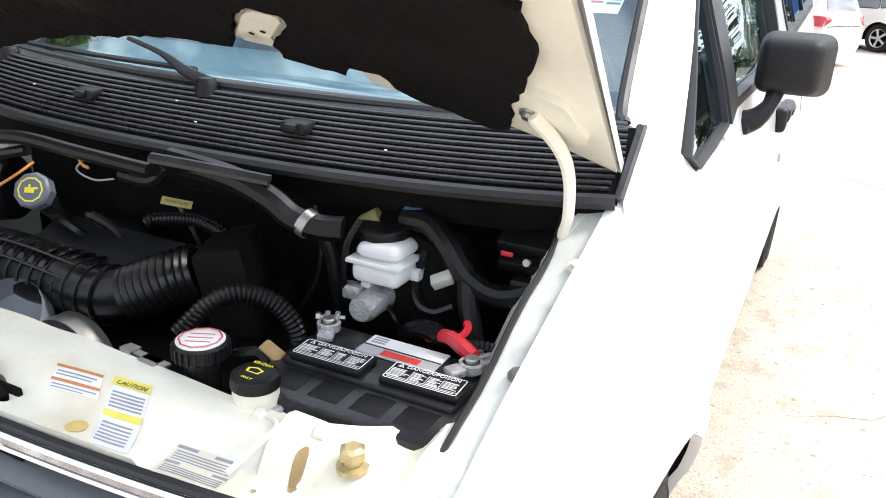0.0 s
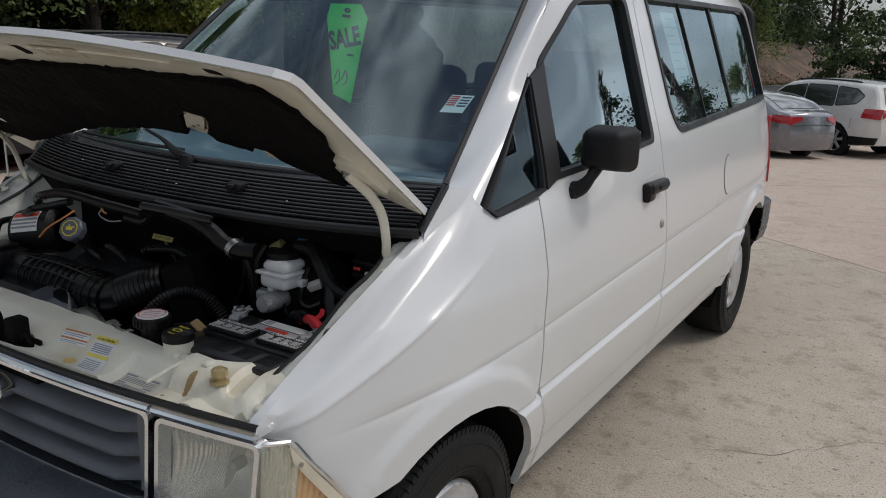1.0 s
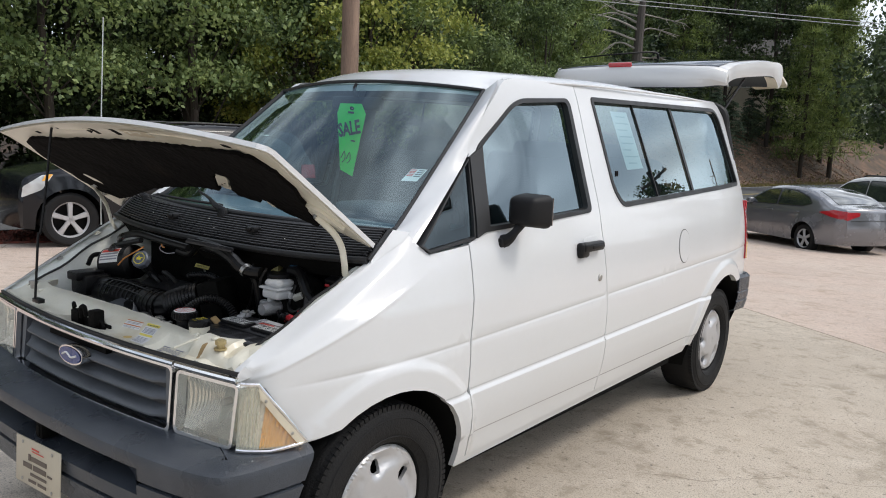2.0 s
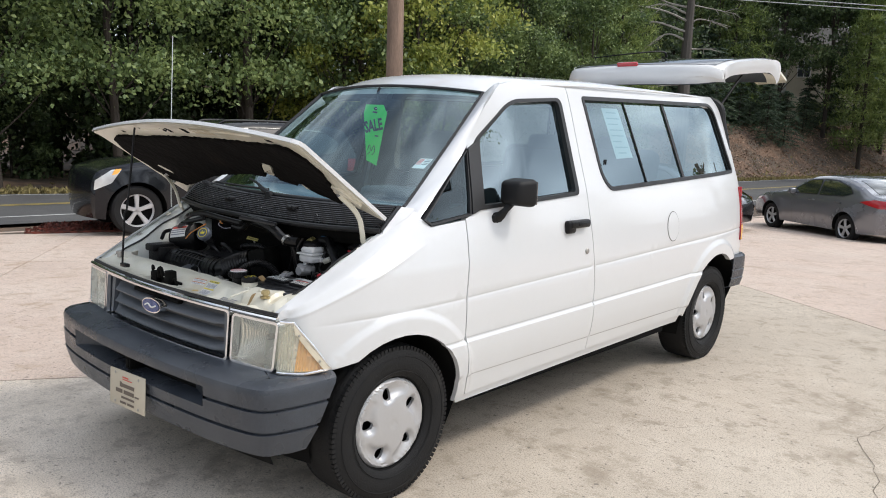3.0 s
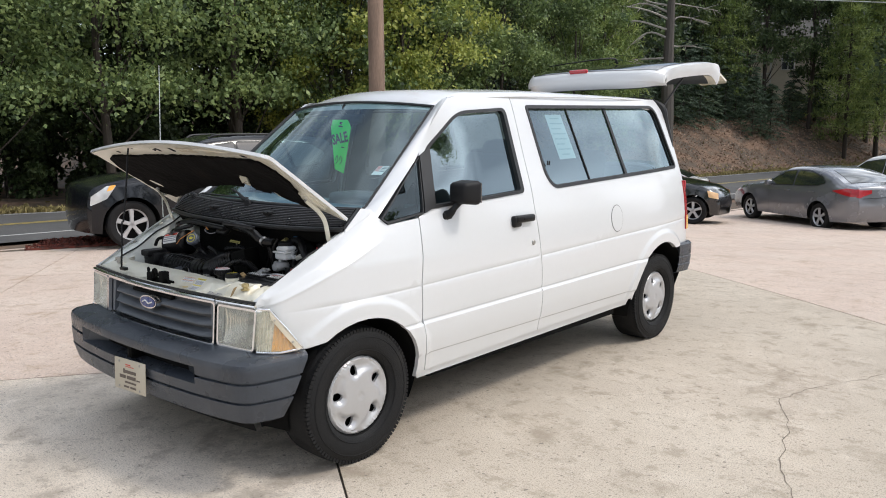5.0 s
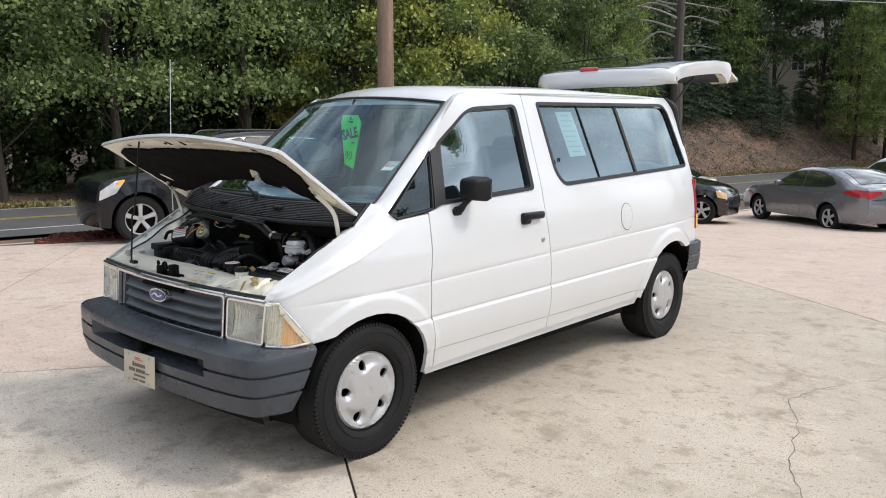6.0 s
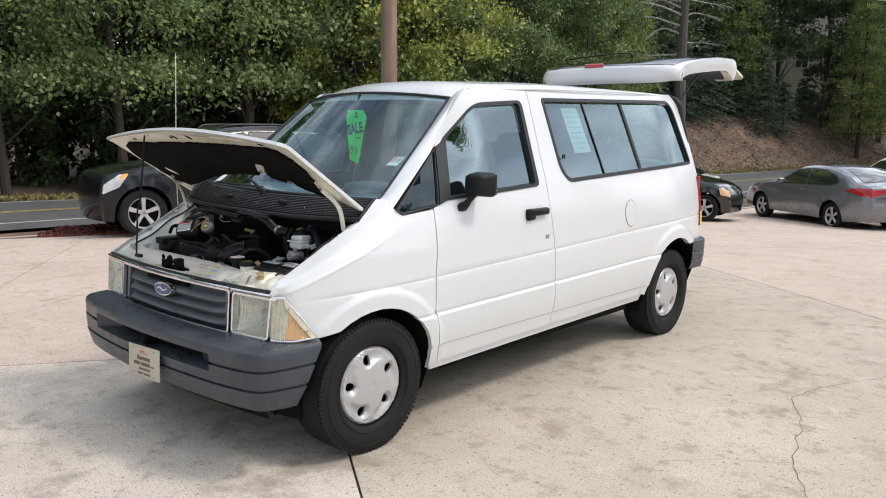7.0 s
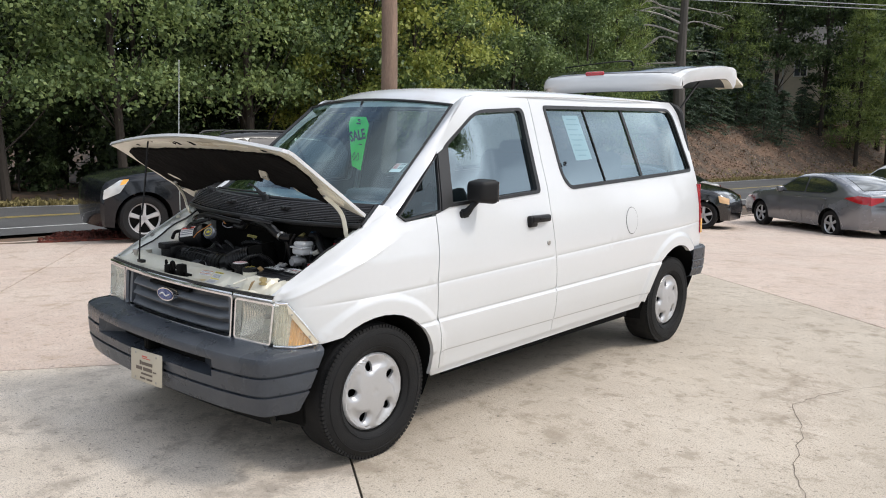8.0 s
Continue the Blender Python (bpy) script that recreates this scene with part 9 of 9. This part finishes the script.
DARKPANE = mat("car_glass", (0.020, 0.026, 0.027), 0.03, var=0.1, scale=3, rough_var=0.02, spec=1.0, coat=1.0)
GUNMETAL = mat("silver_grey_paint", (0.215, 0.22, 0.24), 0.24, metal=0.5, var=0.01, scale=3, coat=0.9)
NAVY = mat("dark_navy_paint", (0.007, 0.008, 0.011), 0.16, var=0.1, scale=3, coat=0.35, spec=0.3)
JET = mat("black_paint", (0.008, 0.008, 0.009), 0.14, var=0.1, scale=3, coat=1.0, spec=0.5)
PEARL = mat("pearl_white_paint", (0.72, 0.71, 0.68), 0.25, var=0.03, scale=3, coat=0.8)
HEADLENS = mat("bright_lamp", (0.75, 0.76, 0.76), 0.12, metal=0.5, var=0.1, scale=15, coat=0.8)

SEDAN_TOP = [(-0.86, 0.22), (-0.90, 0.42), (-0.86, 0.60), (-0.70, 0.74), (-0.30, 0.88), (0.35, 0.985), (0.62, 1.04), (1.15, 1.33), (1.45, 1.405), (1.95, 1.43), (2.50, 1.385), (2.95, 1.26), (3.30, 1.10), (3.52, 1.055), (3.62, 1.01), (3.66, 0.85), (3.70, 0.62), (3.66, 0.40), (3.60, 0.28)]
SEDAN_W = [(0.1, 0.80), (0.30, 0.855), (0.55, 0.885), (0.80, 0.885), (0.95, 0.86), (1.10, 0.79), (1.30, 0.69), (1.42, 0.60), (1.6, 0.5)]
SEDAN_GLASS = [[(0.72, 0.97), (1.22, 1.29), (1.62, 1.335), (1.70, 1.0)], [(1.76, 1.0), (1.69, 1.338), (2.15, 1.33), (2.62, 1.22), (2.80, 1.10), (2.55, 1.03)]]


def set_car(hub, ahead, side=0.78):
    """The pose of a car whose left front hub lies at hub (x, y) and whose nose points along ahead."""
    a = Vector((ahead[0], ahead[1])).normalized()
    right = Vector((a.y, -a.x))
    c = Vector(hub) + right * side
    return Matrix.Translation((c.x, c.y, ground_z(*hub))) @ Matrix.Rotation(math.atan2(-a.y, -a.x) - math.pi / 2, 4, "Z")


build_car("silver_sedan", "metallic silver-grey four-door sedan parked on the lot", GUNMETAL, set_car((-4.10, 18.38), (-2.12, 1.56)), SEDAN_TOP, 0.24, 2.70, 0, 0.318, SEDAN_W, SEDAN_GLASS,
          [((0.80, 1.06), (1.28, 1.375), 0.80), ((2.62, 1.36), (3.28, 1.11), 0.78)],
          [([(3.08, 0.945), (3.40, 0.865), (3.665, 0.82), (3.64, 1.0), (3.40, 1.015)], REDLENS, 0.010)], [([(-0.80, 0.66), (-0.78, 0.72), (-0.35, 0.84), (-0.45, 0.72)], HEADLENS, 0.006)], plate_at=(3.68, 0.80), tail=(0.82, 1.0, 0.55), half=((1.55, 0.86), (2.45, 0.88)))
SUV_TOP = [(-0.88, 0.25), (-0.93, 0.50), (-0.90, 0.78), (-0.75, 0.93), (-0.25, 1.02), (0.30, 1.08), (0.50, 1.13), (1.05, 1.52), (1.35, 1.63), (1.9, 1.69), (2.7, 1.68), (3.30, 1.63), (3.52, 1.56), (3.70, 1.20), (3.80, 1.08), (3.82, 0.85), (3.84, 0.55), (3.78, 0.33)]
SUV_W = [(0.1, 0.84), (0.35, 0.90), (0.65, 0.935), (0.95, 0.925), (1.10, 0.89), (1.30, 0.80), (1.55, 0.70), (1.68, 0.61), (1.9, 0.5)]
SUV_GLASS = [[(0.62, 1.10), (1.10, 1.47), (1.70, 1.56), (1.76, 1.12)], [(1.82, 1.12), (1.76, 1.565), (2.55, 1.565), (2.66, 1.14)], [(2.72, 1.15), (2.62, 1.56), (3.12, 1.52), (3.34, 1.38), (3.22, 1.22)]]
SUV_CLAD2 = [(3.25, 0.30), (3.22, 0.50), (3.80, 0.50), (3.76, 0.34)]
a_edge = Vector((-0.83, 0.56)).normalized()
build_car("white_crossover", "pearl white crossover with roof rails parked beside the sedan", PEARL, set_car(tuple(Vector((-0.42, 18.75)) + a_edge * 2.82), tuple(a_edge), 0.83), SUV_TOP, 0.27, 2.82, 0, 0.37, SUV_W, SUV_GLASS,
          [((0.62, 1.17), (1.20, 1.57), 0.80), ((3.50, 1.54), (3.70, 1.20), 0.76)],
          [([(3.42, 0.92), (3.46, 1.12), (3.80, 1.12), (3.79, 0.90)], REDLENS, 0.008)], [([(-0.86, 0.82), (-0.80, 0.92), (-0.35, 1.0), (-0.45, 0.88)], HEADLENS, 0.006)], cladding=SUV_CLAD2, plate_at=(3.84, 0.98), tail=(0.90, 1.12, 0.76), rails=1.66, spokes=6, half=((1.62, 0.98), (2.52, 1.0)), category="suv")
a_dark = Vector((-0.20, -0.98)).normalized()
dark = build_car("dark_suv", "glossy dark navy SUV parked along the road edge", NAVY, set_car((-7.80, 3.22), tuple(a_dark), 0.83), [(y * 0.64 if y < 0 else y, z) for y, z in SUV_TOP], 0.24, 2.70, 0, 0.36, SUV_W, SUV_GLASS,
          [((0.62, 1.17), (1.20, 1.57), 0.80), ((3.50, 1.54), (3.70, 1.20), 0.76)],
          [([(3.42, 0.92), (3.46, 1.12), (3.80, 1.12), (3.79, 0.90)], REDLENS, 0.008)], [([(-0.56, 0.66), (-0.54, 0.80), (-0.32, 0.95), (-0.19, 0.96), (-0.33, 0.76)], HEADLENS, 0.010), ([(-0.33, 0.87), (-0.28, 0.955), (-0.19, 0.965), (-0.25, 0.89)], AMBER, 0.014)], rails=1.66, half=((1.62, 0.98), (2.52, 1.0)), category="suv")
build_car("black_sedan", "glossy black sedan with amber front marker lamp, parked", JET, set_car((-4.30, 15.2), (0.93, 0.20), -0.78), [(y * 0.66 if y < 0 else y, z) for y, z in SEDAN_TOP], 0.22, 2.75, 0, 0.32, SEDAN_W, SEDAN_GLASS,
          [((0.80, 1.06), (1.28, 1.375), 0.80), ((2.62, 1.36), (3.28, 1.11), 0.78)],
          [([(3.30, 0.85), (3.66, 0.80), (3.66, 0.95), (3.40, 0.97)], REDLENS, 0.006)], [([(-0.55, 0.60), (-0.53, 0.73), (-0.30, 0.80), (-0.34, 0.64)], mat("amber_marker", (0.80, 0.50, 0.25), 0.2, var=0.1, coat=0.6), 0.012)])
build_car("white_sedan", "white sedan with red tail lamp parked behind the black one", PEARL, set_car((-9.4, 18.2), (-0.97, -0.20), 0.78), SEDAN_TOP, 0.22, 2.75, 0, 0.32, SEDAN_W, SEDAN_GLASS,
          [((0.80, 1.06), (1.28, 1.375), 0.80), ((2.62, 1.36), (3.28, 1.11), 0.78)],
          [([(3.25, 0.80), (3.66, 0.78), (3.66, 1.0), (3.42, 1.0)], REDLENS, 0.006)], [([(-0.80, 0.66), (-0.78, 0.72), (-0.35, 0.84), (-0.45, 0.72)], HEADLENS, 0.006)], plate_at=(3.68, 0.80), tail=(0.80, 0.98, 0.6))
build_car("far_white_suv", "white SUV parked further back on the lot", PEARL, set_car((-0.6, 25.2), tuple(a_edge), 0.83), SUV_TOP, 0.27, 2.82, 0, 0.37, SUV_W, SUV_GLASS,
          [((0.62, 1.17), (1.20, 1.57), 0.80), ((3.50, 1.54), (3.70, 1.20), 0.76)],
          [([(3.42, 0.92), (3.46, 1.12), (3.80, 1.12), (3.79, 0.90)], REDLENS, 0.008)], [([(-0.86, 0.82), (-0.80, 0.92), (-0.35, 1.0), (-0.45, 0.88)], HEADLENS, 0.006)], category="suv")

# Feather banner on a pole at the back of the lot.
banner = thing("banner_flag", "blue and red feather banner flag on a pole", "flag", at=Matrix.Translation((2.2, 27.5, ground_z(2.2, 27.5))))
part("flag_pole", tube([(0, 0, 0), (0, 0, 3.2), (0.1, 0, 4.0), (0.5, 0, 4.3)], 0.02, 8, 5), STEEL, banner)
part("cloth", thick(sheet(rounded([(0.0, 1.0), (0.02, 3.6), (0.35, 4.25), (0.62, 4.15), (0.70, 1.0)], 0.05), lambda u, v: Vector((u, 0.05 * math.sin(u * 7 + v * 2), v)), step=0.15), 0.004), mat("banner_blue", (0.02, 0.08, 0.30), 0.7, var=0.1), banner)
part("red_top", sheet([(0.03, 3.3), (0.05, 3.62), (0.36, 4.2), (0.60, 4.1), (0.64, 3.3)], lambda u, v: Vector((u, 0.05 * math.sin(u * 7 + v * 2) - 0.01, v)), step=0.15), mat("banner_red", (0.45, 0.03, 0.05), 0.7, var=0.1), banner)
part("white_shape", tube([Vector((0.33 + 0.2 * math.cos(a), -0.06, 2.75 + 0.24 * math.sin(a))) for a in np.linspace(0.7, 5.6, 12)], 0.05, 6, 2, flat=0.4), PAPER, banner)

# Mulch bed at the lot's edge by the dark car.
bed = [(-8.95, 2.05), (-8.62, 2.7), (-8.35, 3.2), (-7.9, 4.5), (-7.4, 8.0), (-8.6, 8.5), (-9.6, 4.2), (-9.8, 2.9), (-9.4, 2.3)]
tagged(part("mulch_bed", sheet(rounded(bed, 0.5), lambda u, v: Vector((u, v, ground_z(u, v) + 0.03 + 0.05 * noise.noise((u * 2, v * 2, 0)))), step=0.2, depth=(0, 0, -0.12)), MULCH), "low bed of red bark mulch at the lot edge", "mulch bed", kind="structure")
rng = np.random.default_rng(4)
cand = np.stack([rng.uniform(-9.9, -7.3, 9000), rng.uniform(1.9, 8.6, 9000)], 1)
cand = cand[inside(cand, rounded(bed, 0.5))]
me = leaves(np.concatenate([cand, [[ground_z(x, y) + 0.05 + 0.05 * noise.noise((x * 2, y * 2, 0))] for x, y in cand]], 1), 0.035, rng, droop=0.0, long=2.0)
me.materials.append(MULCH)
tagged(new("bark_chips", me), "scattered red bark chips on the bed", "mulch", kind="stuff")
tagged(part("kerb", ribbon(lambda y: lot_edge(y) - 0.16, lambda y: lot_edge(y) + 0.0, -30, 23, 0.02), TAN), "worn concrete kerb at the lot edge", "kerb", kind="structure")
